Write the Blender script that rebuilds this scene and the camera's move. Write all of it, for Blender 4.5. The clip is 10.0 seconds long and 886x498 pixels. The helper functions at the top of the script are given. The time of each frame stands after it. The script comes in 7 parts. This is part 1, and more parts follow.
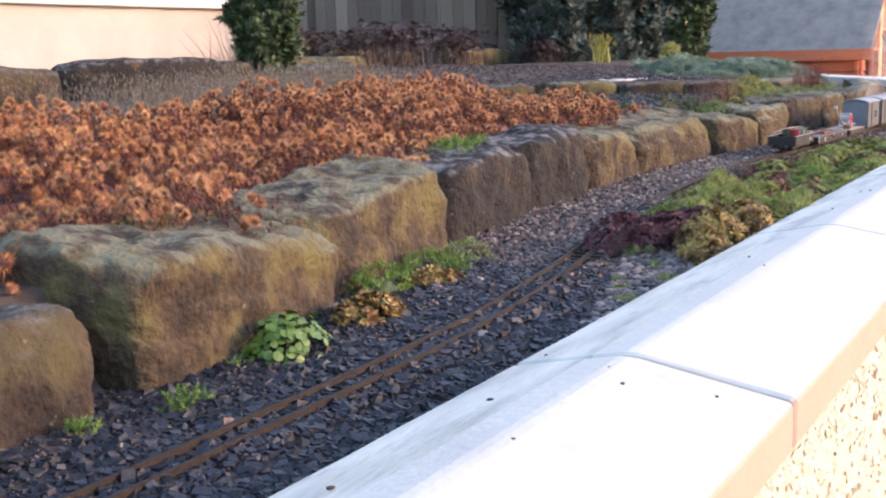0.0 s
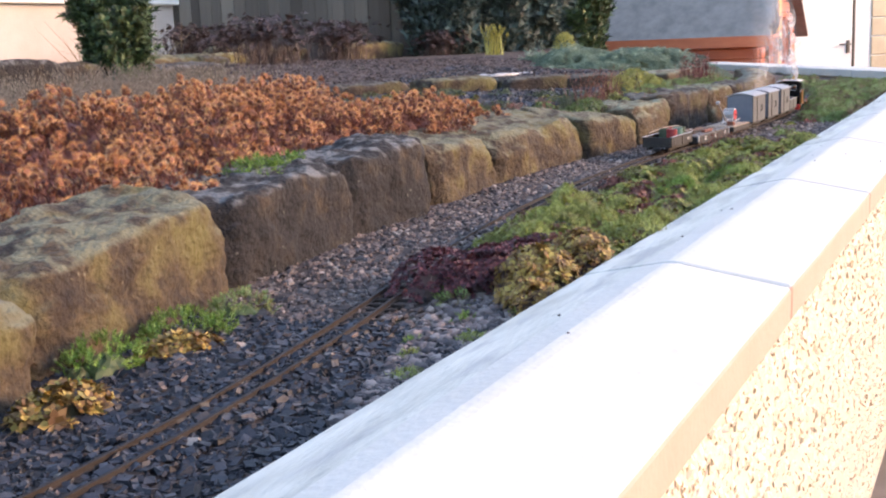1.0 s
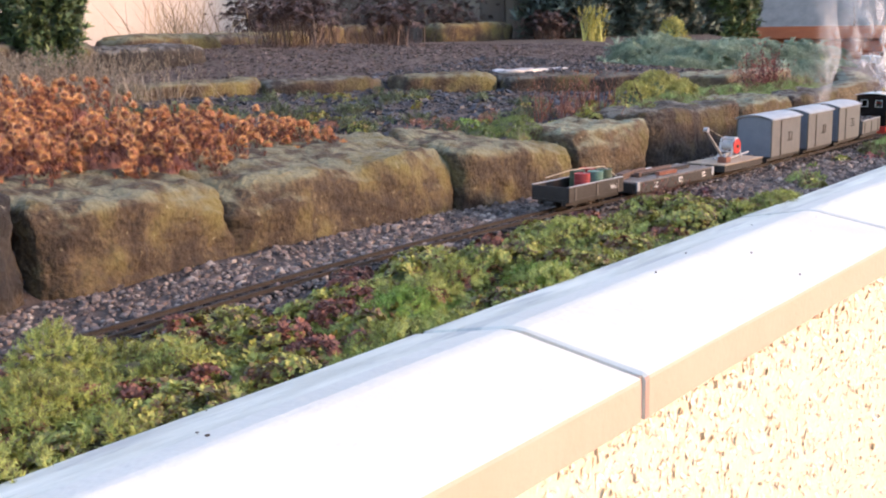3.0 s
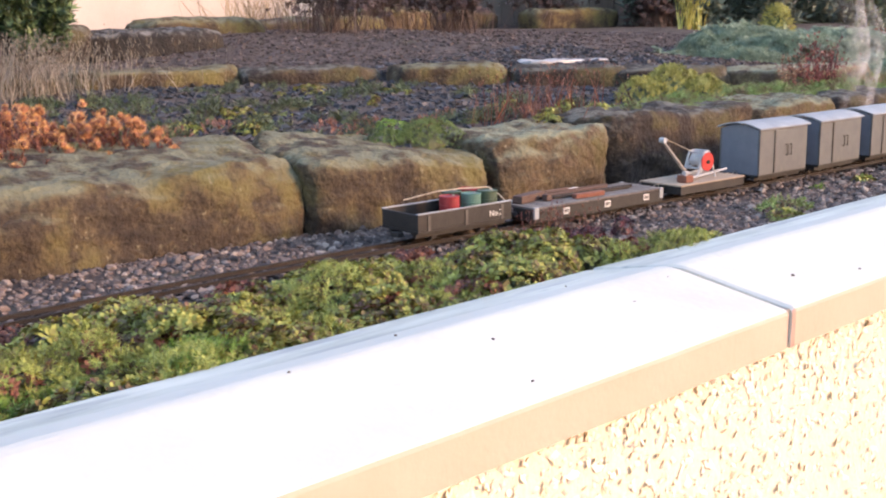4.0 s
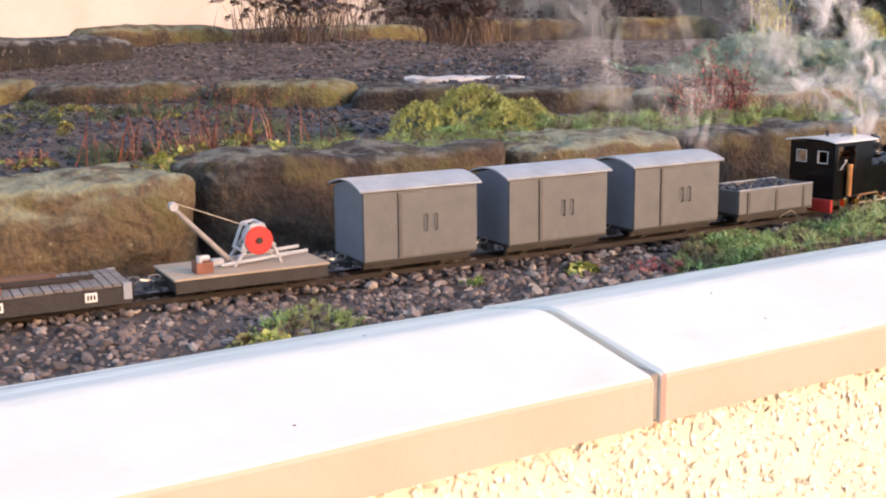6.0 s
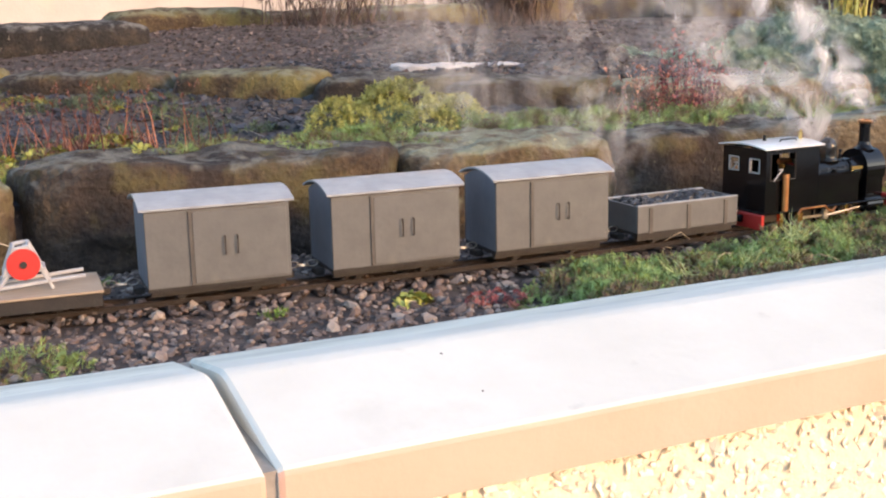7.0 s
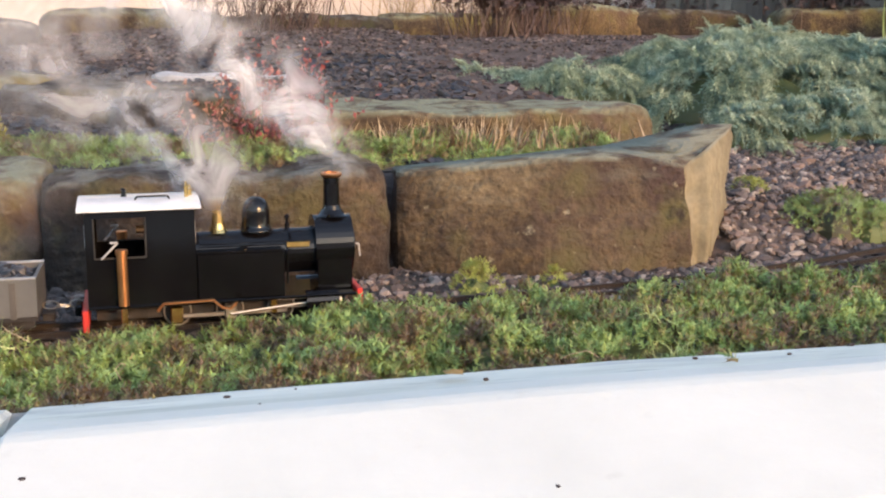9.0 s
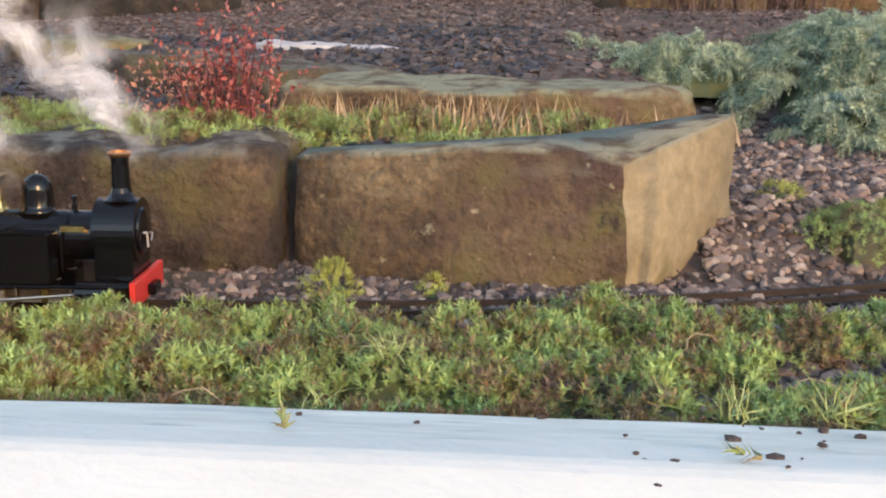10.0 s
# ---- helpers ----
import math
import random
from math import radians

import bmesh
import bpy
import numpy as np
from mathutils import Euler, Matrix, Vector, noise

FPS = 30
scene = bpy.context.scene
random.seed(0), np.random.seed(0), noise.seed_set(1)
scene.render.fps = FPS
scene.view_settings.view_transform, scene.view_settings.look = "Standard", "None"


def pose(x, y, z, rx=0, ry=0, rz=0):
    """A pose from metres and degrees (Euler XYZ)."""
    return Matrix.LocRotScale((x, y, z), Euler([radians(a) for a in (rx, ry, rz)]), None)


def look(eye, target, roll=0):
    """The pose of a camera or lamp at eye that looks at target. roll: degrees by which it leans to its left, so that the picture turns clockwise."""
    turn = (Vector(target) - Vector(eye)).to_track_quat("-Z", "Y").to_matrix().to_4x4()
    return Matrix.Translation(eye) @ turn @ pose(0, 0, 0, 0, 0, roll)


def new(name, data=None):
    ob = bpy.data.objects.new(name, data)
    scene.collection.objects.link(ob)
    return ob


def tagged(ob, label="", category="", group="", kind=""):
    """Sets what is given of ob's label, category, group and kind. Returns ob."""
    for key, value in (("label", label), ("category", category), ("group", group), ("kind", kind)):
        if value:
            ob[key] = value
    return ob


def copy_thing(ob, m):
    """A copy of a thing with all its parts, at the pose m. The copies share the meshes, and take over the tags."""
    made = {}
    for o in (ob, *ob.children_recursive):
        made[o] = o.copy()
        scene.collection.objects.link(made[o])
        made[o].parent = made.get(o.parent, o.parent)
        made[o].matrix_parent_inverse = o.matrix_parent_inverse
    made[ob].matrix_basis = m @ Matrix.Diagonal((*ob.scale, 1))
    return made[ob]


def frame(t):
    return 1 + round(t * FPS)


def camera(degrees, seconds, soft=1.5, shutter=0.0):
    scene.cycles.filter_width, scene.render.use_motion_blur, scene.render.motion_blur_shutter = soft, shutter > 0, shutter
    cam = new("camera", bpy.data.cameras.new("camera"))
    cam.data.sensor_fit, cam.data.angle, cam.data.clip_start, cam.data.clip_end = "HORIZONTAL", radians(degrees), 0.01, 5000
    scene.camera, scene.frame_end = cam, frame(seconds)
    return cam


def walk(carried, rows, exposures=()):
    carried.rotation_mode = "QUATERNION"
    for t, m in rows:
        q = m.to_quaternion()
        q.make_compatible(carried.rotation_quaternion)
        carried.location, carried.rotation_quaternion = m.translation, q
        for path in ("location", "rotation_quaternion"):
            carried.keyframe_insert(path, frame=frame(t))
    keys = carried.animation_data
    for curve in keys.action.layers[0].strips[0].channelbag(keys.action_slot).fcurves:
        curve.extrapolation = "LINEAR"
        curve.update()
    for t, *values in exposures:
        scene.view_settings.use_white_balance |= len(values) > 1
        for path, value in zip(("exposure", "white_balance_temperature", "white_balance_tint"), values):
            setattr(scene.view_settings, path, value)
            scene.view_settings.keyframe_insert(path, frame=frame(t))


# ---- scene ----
cam = camera(42.8, 10.0, soft=2.1)
PATH = [
    (0, (-1.016, -0.236, 0.322), (0.675, 0.775, -0.021), -1.5),
    (0.5, (-0.837, -0.222, 0.341), (0.9, 0.698, -0.032), -0.6),
    (1, (-0.595, -0.247, 0.337), (1.159, 0.642, -0.027), -2.4),
    (1.5, (-0.29, -0.332, 0.353), (1.421, 0.632, -0.024), -0.8),
    (2, (0.046, -0.372, 0.336), (1.712, 0.667, -0.044), -1.8),
    (2.5, (0.432, -0.437, 0.345), (2.08, 0.637, -0.016), -2.6),
    (3, (0.83, -0.501, 0.348), (2.38, 0.701, -0.046), -1.1),
    (3.2, (0.976, -0.512, 0.345), (2.505, 0.72, -0.037), -1.3),
    (4.3, (1.812, -0.642, 0.32), (3.089, 0.842, -0.087), -0.8),
    (4.5, (1.967, -0.647, 0.313), (3.211, 0.868, -0.078), -1.3),
    (5, (2.305, -0.643, 0.31), (3.51, 0.903, -0.088), -2.9),
    (5.5, (2.654, -0.704, 0.307), (3.679, 0.959, -0.12), -0.8),
    (6, (2.949, -0.702, 0.298), (3.978, 0.969, -0.089), -0.7),
    (6.2, (3.051, -0.694, 0.315), (4.044, 0.998, -0.08), -0.7),
    (7.3, (3.603, -0.72, 0.314), (4.383, 1.074, -0.102), -0.8),
    (7.5, (3.767, -0.66, 0.29), (4.547, 1.14, -0.099), -0.1),
    (8, (4.069, -0.604, 0.298), (4.84, 1.208, -0.05), -0.2),
    (8.3, (4.26, -0.549, 0.27), (4.928, 1.306, -0.066), 0.6),
    (8.5, (4.37, -0.597, 0.296), (4.927, 1.283, -0.098), 1.1),
    (9, (4.623, -0.538, 0.276), (5.063, 1.373, -0.121), 0.2),
    (9.5, (4.861, -0.45, 0.282), (5.113, 1.497, -0.098), -1.1),
    (10, (5.148, -0.391, 0.269), (5.016, 1.554, -0.176), 0.7),
]
walk(cam, [(t, look(eye, target, roll)) for t, eye, target, roll in PATH], exposures=[(0.0, 2.18, 6750, 20), (2.0, 2.18, 6850, 19), (5.0, 2.16, 7150, 20), (6.2, 2.10, 7300, 19), (7.4, 2.04, 7150, 12), (9.0, 2.02, 7150, 12), (10.0, 2.01, 7150, 11)])

# ---- light ----
SUN_UP, SUN_AZ = 16.0, -62.0   # degrees above the ground, and from +x towards +y
world = bpy.data.worlds.new("sky")
scene.world = world
world.use_nodes = True
wn = world.node_tree
sky = wn.nodes.new("ShaderNodeTexSky")
sky.sky_type = 'NISHITA'
sky.sun_disc = False
sky.sun_elevation = radians(SUN_UP)
sky.sun_rotation = radians(90 - SUN_AZ)
sky.dust_density = 0.6
sky.air_density = 1.0
wn.nodes["Background"].inputs[1].default_value = 0.15
wn.links.new(sky.outputs[0], wn.nodes["Background"].inputs[0])
sun = new("sun", bpy.data.lights.new("sun", 'SUN'))
sun.data.energy = 1.0
sun.data.angle = radians(14)
sun.data.color = (1.0, 0.56, 0.25)
SUN_DIR = Vector((math.cos(radians(SUN_UP)) * math.cos(radians(SUN_AZ)), math.cos(radians(SUN_UP)) * math.sin(radians(SUN_AZ)), math.sin(radians(SUN_UP))))
sun.matrix_world = look((0, 0, 3), Vector((0, 0, 3)) - SUN_DIR)
RNG = np.random.default_rng(7)


# ---- materials ----
def surf(name, stops, scale=6.0, rough=0.8, bump=0.3, bump_scale=None, metal=0.0, island=0.0, spots=None, lichen=None, detail=6.0, coat=0.0, obj=0.0, stretch=(1, 1, 1), grain=None, dist=0.004):
    """A noise-mottled surface. stops: (place, colour) of the ramp; island: random brightness of loose pieces;
    spots: (colour, scale, threshold); lichen: (colour, scale, threshold) growing on faces that look up."""
    m = bpy.data.materials.new(name)
    m.use_nodes = True
    nt = m.node_tree
    b = nt.nodes["Principled BSDF"]
    L = nt.links.new
    co = nt.nodes.new("ShaderNodeTexCoord")
    mp = nt.nodes.new("ShaderNodeMapping")
    mp.inputs["Scale"].default_value = stretch
    L(co.outputs["Object"], mp.inputs["Vector"])
    P = mp.outputs["Vector"]
    n1 = nt.nodes.new("ShaderNodeTexNoise")
    n1.inputs["Scale"].default_value, n1.inputs["Detail"].default_value, n1.inputs["Roughness"].default_value = scale, detail, 0.62
    L(P, n1.inputs["Vector"])
    fac = n1.outputs["Fac"]
    if island or obj:
        src = nt.nodes.new("ShaderNodeNewGeometry").outputs["Random Per Island"] if island else nt.nodes.new("ShaderNodeObjectInfo").outputs["Random"]
        k = island or obj
        mx = nt.nodes.new("ShaderNodeMix")
        mx.inputs[0].default_value = k
        L(fac, mx.inputs[2])
        L(src, mx.inputs[3])
        fac = mx.outputs[0]
    r = nt.nodes.new("ShaderNodeValToRGB")
    e = r.color_ramp.elements
    while len(e) < len(stops):
        e.new(0.5)
    for el, (p, c) in zip(e, stops):
        el.position, el.color = p, (*c, 1)
    L(fac, r.inputs["Fac"])
    col = r.outputs["Color"]

    def over(col, mask, colour):
        x = nt.nodes.new("ShaderNodeMix")
        x.data_type = 'RGBA'
        L(mask, x.inputs[0])
        L(col, x.inputs[6])
        x.inputs[7].default_value = (*colour, 1)
        return x.outputs[2]

    def mask(scale, threshold, width=0.16):
        n = nt.nodes.new("ShaderNodeTexNoise")
        n.inputs["Scale"].default_value, n.inputs["Detail"].default_value = scale, 5
        L(P, n.inputs["Vector"])
        q = nt.nodes.new("ShaderNodeMapRange")
        q.inputs[1].default_value, q.inputs[2].default_value = threshold, threshold + width
        L(n.outputs["Fac"], q.inputs[0])
        return q.outputs[0]

    if grain:
        n3 = nt.nodes.new("ShaderNodeTexNoise")
        n3.inputs["Scale"].default_value, n3.inputs["Detail"].default_value, n3.inputs["Roughness"].default_value = grain[0], 8, 0.7
        L(P, n3.inputs["Vector"])
        q3 = nt.nodes.new("ShaderNodeMapRange")
        q3.inputs[1].default_value, q3.inputs[2].default_value, q3.inputs[3].default_value, q3.inputs[4].default_value = 0.32, 0.68, grain[1], grain[2]
        L(n3.outputs["Fac"], q3.inputs[0])
        x3 = nt.nodes.new("ShaderNodeVectorMath")
        x3.operation = 'SCALE'
        L(col, x3.inputs[0])
        L(q3.outputs[0], x3.inputs["Scale"])
        col = x3.outputs[0]
    for s in spots or ():
        col = over(col, mask(s[1], s[2]), s[0])
    if lichen:
        g = nt.nodes.new("ShaderNodeNewGeometry")
        sp = nt.nodes.new("ShaderNodeSeparateXYZ")
        L(g.outputs["Normal"], sp.inputs[0])
        q = nt.nodes.new("ShaderNodeMapRange")
        q.inputs[1].default_value, q.inputs[2].default_value = 0.35, 0.8
        L(sp.outputs[2], q.inputs[0])
        mu = nt.nodes.new("ShaderNodeMath")
        mu.operation = 'MULTIPLY'
        L(q.outputs[0], mu.inputs[0])
        L(mask(lichen[1], lichen[2], 0.15), mu.inputs[1])
        col = over(col, mu.outputs[0], lichen[0])
    L(col, b.inputs["Base Color"])
    b.inputs["Roughness"].default_value = rough
    b.inputs["Metallic"].default_value = metal
    b.inputs["Coat Weight"].default_value = coat
    if bump:
        n2 = nt.nodes.new("ShaderNodeTexNoise")
        n2.inputs["Scale"].default_value, n2.inputs["Detail"].default_value = bump_scale or scale * 6, 8
        L(P, n2.inputs["Vector"])
        bp = nt.nodes.new("ShaderNodeBump")
        bp.inputs["Strength"].default_value, bp.inputs["Distance"].default_value = bump, dist
        L(n2.outputs["Fac"], bp.inputs["Height"])
        L(bp.outputs["Normal"], b.inputs["Normal"])
    return m


M = {}
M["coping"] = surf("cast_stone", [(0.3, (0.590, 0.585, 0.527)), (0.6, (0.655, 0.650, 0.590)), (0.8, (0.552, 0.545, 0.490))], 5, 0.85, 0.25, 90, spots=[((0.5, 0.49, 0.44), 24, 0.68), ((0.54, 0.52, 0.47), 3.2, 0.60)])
# Same stone coloured peach: low warm sun on the front face, put into colour.
M["coping_face"] = surf("cast_stone_warm_sun_face", [(0.3, (0.600, 0.382, 0.282)), (0.6, (0.648, 0.418, 0.318)), (0.8, (0.616, 0.393, 0.288))], 7, 0.85, 0.2, 90, spots=[((0.50, 0.38, 0.25), 60, 0.74)])
M["coping_stained"] = surf("cast_stone_algae_stained", [(0.28, (0.436, 0.446, 0.385)), (0.5, (0.615, 0.625, 0.554)), (0.72, (0.773, 0.774, 0.689))], 13, 0.85, 0.3, 90, detail=9, spots=[((0.44, 0.45, 0.43), 15, 0.54), ((0.36, 0.38, 0.34), 60, 0.62)], stretch=(0.35, 1.6, 1))
M["joint"] = surf("mortar", [(0.3, (0.24, 0.215, 0.185)), (0.7, (0.36, 0.33, 0.29))], 30, 0.95, 0.4)
M["render"] = surf("render_coat", [(0.3, (0.780, 0.675, 0.490)), (0.7, (0.860, 0.765, 0.580))], 20, 0.95, 0.5)
M["dash"] = surf("dash_chip", [(0.08, (0.62, 0.49, 0.33)), (0.2, (0.84, 0.74, 0.58)), (0.8, (0.88, 0.83, 0.71))], 60, 0.8, 0.1, island=0.8)
M["soil"] = surf("soil", [(0.3, (0.022, 0.015, 0.014)), (0.5, (0.058, 0.043, 0.038)), (0.72, (0.12, 0.092, 0.080))], 14, 0.95, 0.9, 120, detail=9, spots=[((0.05, 0.055, 0.02), 3.0, 0.62)])
M["slate"] = surf("slate_chip", [(0.2, (0.007, 0.008, 0.012)), (0.6, (0.018, 0.020, 0.029)), (0.92, (0.060, 0.061, 0.072))], 40, 0.55, 0.3, island=0.8)
M["mulch"] = surf("bark_mulch", [(0.2, (0.024, 0.018, 0.018)), (0.5, (0.062, 0.048, 0.048)), (0.85, (0.150, 0.120, 0.116))], 60, 0.9, 0.3, island=0.7)
M["pebble"] = surf("pebble", [(0.1, (0.034, 0.028, 0.029)), (0.35, (0.085, 0.066, 0.060)), (0.55, (0.135, 0.112, 0.105)), (0.72, (0.165, 0.112, 0.092)), (0.92, (0.330, 0.290, 0.255))], 90, 0.75, 0.35, island=0.80)
M["pinkpebble"] = surf("pink_grey_pebble", [(0.15, (0.045, 0.040, 0.042)), (0.4, (0.120, 0.100, 0.098)), (0.6, (0.190, 0.145, 0.132)), (0.85, (0.300, 0.255, 0.230))], 90, 0.75, 0.3, island=0.8)
SAND = [(0.30, (0.018, 0.012, 0.010)), (0.42, (0.046, 0.031, 0.019)), (0.54, (0.083, 0.058, 0.030)), (0.70, (0.148, 0.111, 0.063))]
GOLD = [(0.28, (0.026, 0.017, 0.011)), (0.42, (0.066, 0.045, 0.025)), (0.56, (0.118, 0.085, 0.043)), (0.74, (0.188, 0.146, 0.084))]
DARK = [(0.32, (0.009, 0.007, 0.007)), (0.46, (0.027, 0.019, 0.015)), (0.58, (0.054, 0.037, 0.024)), (0.75, (0.111, 0.079, 0.047))]
GREY = [(0.32, (0.006, 0.005, 0.005)), (0.50, (0.018, 0.015, 0.014)), (0.62, (0.035, 0.027, 0.020)), (0.78, (0.059, 0.051, 0.044))]
STONE = dict(rough=0.92, bump=1.0, bump_scale=85, dist=0.010, detail=10, grain=(95, 0.45, 1.5))
M["sand"] = surf("sandstone_mossy", SAND, 9, spots=[((0.128, 0.108, 0.036), 9, 0.50), ((0.030, 0.022, 0.015), 30, 0.61), ((0.30, 0.27, 0.18), 70, 0.66)], lichen=((0.165, 0.160, 0.100), 22, 0.42), **STONE)
M["russet"] = surf("sandstone_russet", SAND, 9, spots=[((0.058, 0.035, 0.029), 6, 0.49), ((0.092, 0.080, 0.030), 12, 0.54), ((0.030, 0.022, 0.015), 30, 0.61), ((0.30, 0.27, 0.18), 70, 0.66)], lichen=((0.185, 0.185, 0.135), 22, 0.38), **STONE)
M["gold"] = surf("sandstone_golden", GOLD, 8, spots=[((0.075, 0.046, 0.034), 7, 0.52), ((0.108, 0.094, 0.036), 11, 0.54), ((0.05, 0.032, 0.02), 26, 0.62), ((0.38, 0.35, 0.25), 70, 0.67)], lichen=((0.20, 0.205, 0.135), 22, 0.38), **STONE)
M["dark"] = surf("sandstone_dark", DARK, 8, spots=[((0.082, 0.070, 0.028), 11, 0.52), ((0.26, 0.22, 0.15), 80, 0.68)], lichen=((0.13, 0.125, 0.105), 28, 0.46), **STONE)
M["grey"] = surf("gritstone_grey", GREY, 14, spots=[((0.085, 0.055, 0.03), 12, 0.60), ((0.240, 0.230, 0.200), 80, 0.68)], lichen=((0.16, 0.16, 0.155), 28, 0.47), **STONE)
M["pale"] = surf("pale_wet_slab", [(0.3, (0.315, 0.315, 0.323)), (0.7, (0.435, 0.435, 0.443))], 12, 0.35, 0.3, 60)
M["cut"] = surf("sandstone_fresh", [(0.3, (0.150, 0.122, 0.070)), (0.55, (0.225, 0.190, 0.120)), (0.8, (0.290, 0.255, 0.180))], 9, 0.9, 0.5, 70, spots=[((0.105, 0.090, 0.035), 9, 0.58)], lichen=((0.19, 0.195, 0.155), 20, 0.40), grain=(60, 0.75, 1.2))


def leafy(name, stops, scale=4.0, island=0.55, rough=0.6):
    m = surf(name, stops, scale, rough, 0, island=island, detail=3)
    return m


M["orange"] = leafy("dry_flower_head", [(0.2, (0.360, 0.125, 0.045)), (0.42, (0.590, 0.245, 0.080)), (0.6, (0.730, 0.380, 0.130)), (0.8, (0.850, 0.600, 0.280))], 6.0, 0.5)
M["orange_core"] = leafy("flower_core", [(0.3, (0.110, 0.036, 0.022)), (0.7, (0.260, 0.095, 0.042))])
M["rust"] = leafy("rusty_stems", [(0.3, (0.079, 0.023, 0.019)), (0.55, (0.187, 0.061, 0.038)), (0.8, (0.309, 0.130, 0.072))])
M["moss"] = leafy("feathery_moss", [(0.33, (0.090, 0.054, 0.036)), (0.41, (0.175, 0.120, 0.066)), (0.465, (0.200, 0.200, 0.074)), (0.52, (0.185, 0.270, 0.082)), (0.63, (0.280, 0.410, 0.130)), (0.85, (0.500, 0.600, 0.280))], 21.0, 0.15)
M["domemoss"] = leafy("smooth_dome_moss", [(0.3, (0.075, 0.110, 0.026)), (0.5, (0.130, 0.190, 0.044)), (0.75, (0.230, 0.310, 0.090))], 14.0, 0.3)
M["deadmoss"] = leafy("withered_moss", [(0.3, (0.050, 0.030, 0.020)), (0.5, (0.120, 0.075, 0.042)), (0.7, (0.150, 0.150, 0.060)), (0.9, (0.240, 0.160, 0.090))], 30.0, 0.3)
# Dimmer copy of the moss: the terrace's weaker light is in its colour.
M["shaded_moss"] = leafy("feathery_moss_shaded", [(0.30, (0.040, 0.034, 0.022)), (0.45, (0.062, 0.080, 0.036)), (0.60, (0.100, 0.140, 0.062)), (0.82, (0.190, 0.235, 0.115))], 16.0, 0.3)
# Dark green for inner bodies, painting the shade inside cushions and juniper.
M["shade_body"] = leafy("inner_foliage_shade", [(0.3, (0.055, 0.050, 0.022)), (0.7, (0.080, 0.115, 0.034))])
M["lime"] = leafy("lime_sedum", [(0.34, (0.085, 0.038, 0.024)), (0.44, (0.140, 0.112, 0.034)), (0.52, (0.225, 0.240, 0.050)), (0.63, (0.310, 0.340, 0.076)), (0.82, (0.430, 0.445, 0.145))], 19.0, 0.22)
M["limemoss"] = leafy("yellow_green_moss", [(0.27, (0.110, 0.090, 0.028)), (0.42, (0.200, 0.225, 0.046)), (0.6, (0.320, 0.375, 0.080)), (0.85, (0.520, 0.550, 0.190))], 12.0, 0.35)
M["bright"] = leafy("bright_green", [(0.25, (0.064, 0.112, 0.016)), (0.55, (0.144, 0.272, 0.032)), (0.8, (0.272, 0.400, 0.080))], 7.0, 0.5)
M["weed"] = leafy("round_weed_leaf", [(0.25, (0.040, 0.080, 0.014)), (0.5, (0.085, 0.165, 0.024)), (0.8, (0.190, 0.290, 0.055))], 60.0, 0.3, 0.45)
M["maroon"] = leafy("maroon_sedum", [(0.25, (0.026, 0.008, 0.013)), (0.55, (0.078, 0.016, 0.024)), (0.8, (0.170, 0.042, 0.044))])
M["bronze"] = leafy("bronze_sedum", [(0.25, (0.10, 0.05, 0.02)), (0.5, (0.26, 0.15, 0.04)), (0.75, (0.44, 0.33, 0.08))])
M["juniper"] = leafy("blue_juniper", [(0.26, (0.060, 0.105, 0.080)), (0.42, (0.150, 0.225, 0.170)), (0.58, (0.290, 0.385, 0.295)), (0.78, (0.500, 0.580, 0.460))], 11.0, 0.30)
M["palegrass"] = leafy("pale_grass", [(0.25, (0.17, 0.22, 0.07)), (0.5, (0.30, 0.38, 0.14)), (0.8, (0.48, 0.54, 0.27))])
M["straw"] = leafy("dry_grass", [(0.25, (0.149, 0.103, 0.063)), (0.5, (0.287, 0.218, 0.138)), (0.8, (0.437, 0.345, 0.230))])
M["lavender"] = leafy("bleached_lavender", [(0.25, (0.115, 0.098, 0.076)), (0.5, (0.220, 0.188, 0.148)), (0.8, (0.350, 0.305, 0.245))])
M["brownstem"] = leafy("dark_dry_stem", [(0.3, (0.042, 0.026, 0.026)), (0.7, (0.110, 0.072, 0.066))])
M["red"] = leafy("red_leaf", [(0.3, (0.17, 0.034, 0.036)), (0.6, (0.30, 0.075, 0.070)), (0.8, (0.38, 0.19, 0.15))])
M["pinkleaf"] = leafy("faded_leaf", [(0.3, (0.22, 0.085, 0.060)), (0.6, (0.36, 0.17, 0.12)), (0.8, (0.46, 0.28, 0.20))])
M["conifer"] = leafy("conifer_green", [(0.25, (0.021, 0.039, 0.017)), (0.55, (0.063, 0.105, 0.039)), (0.8, (0.140, 0.196, 0.070))], 2.0, 0.5)
M["conifer_dark"] = leafy("conifer_dark", [(0.25, (0.030, 0.045, 0.040)), (0.6, (0.085, 0.120, 0.102)), (0.85, (0.150, 0.195, 0.150))], 2.0, 0.5)
M["yellow"] = leafy("yellow_shrub", [(0.25, (0.170, 0.165, 0.035)), (0.5, (0.370, 0.355, 0.080)), (0.8, (0.580, 0.550, 0.190))], 14.0, 0.4)

M["van"] = surf("grey_paint", [(0.3, (0.084, 0.086, 0.086)), (0.7, (0.115, 0.115, 0.112))], 30, 0.55, 0.12, 140, spots=[((0.16, 0.15, 0.13), 18, 0.66)])
# The vans' grey again, tinted blue for the shade on their ends.
M["van_end"] = surf("grey_paint_blue_shade", [(0.3, (0.108, 0.126, 0.158)), (0.7, (0.144, 0.162, 0.194))], 30, 0.55, 0.12, 140)
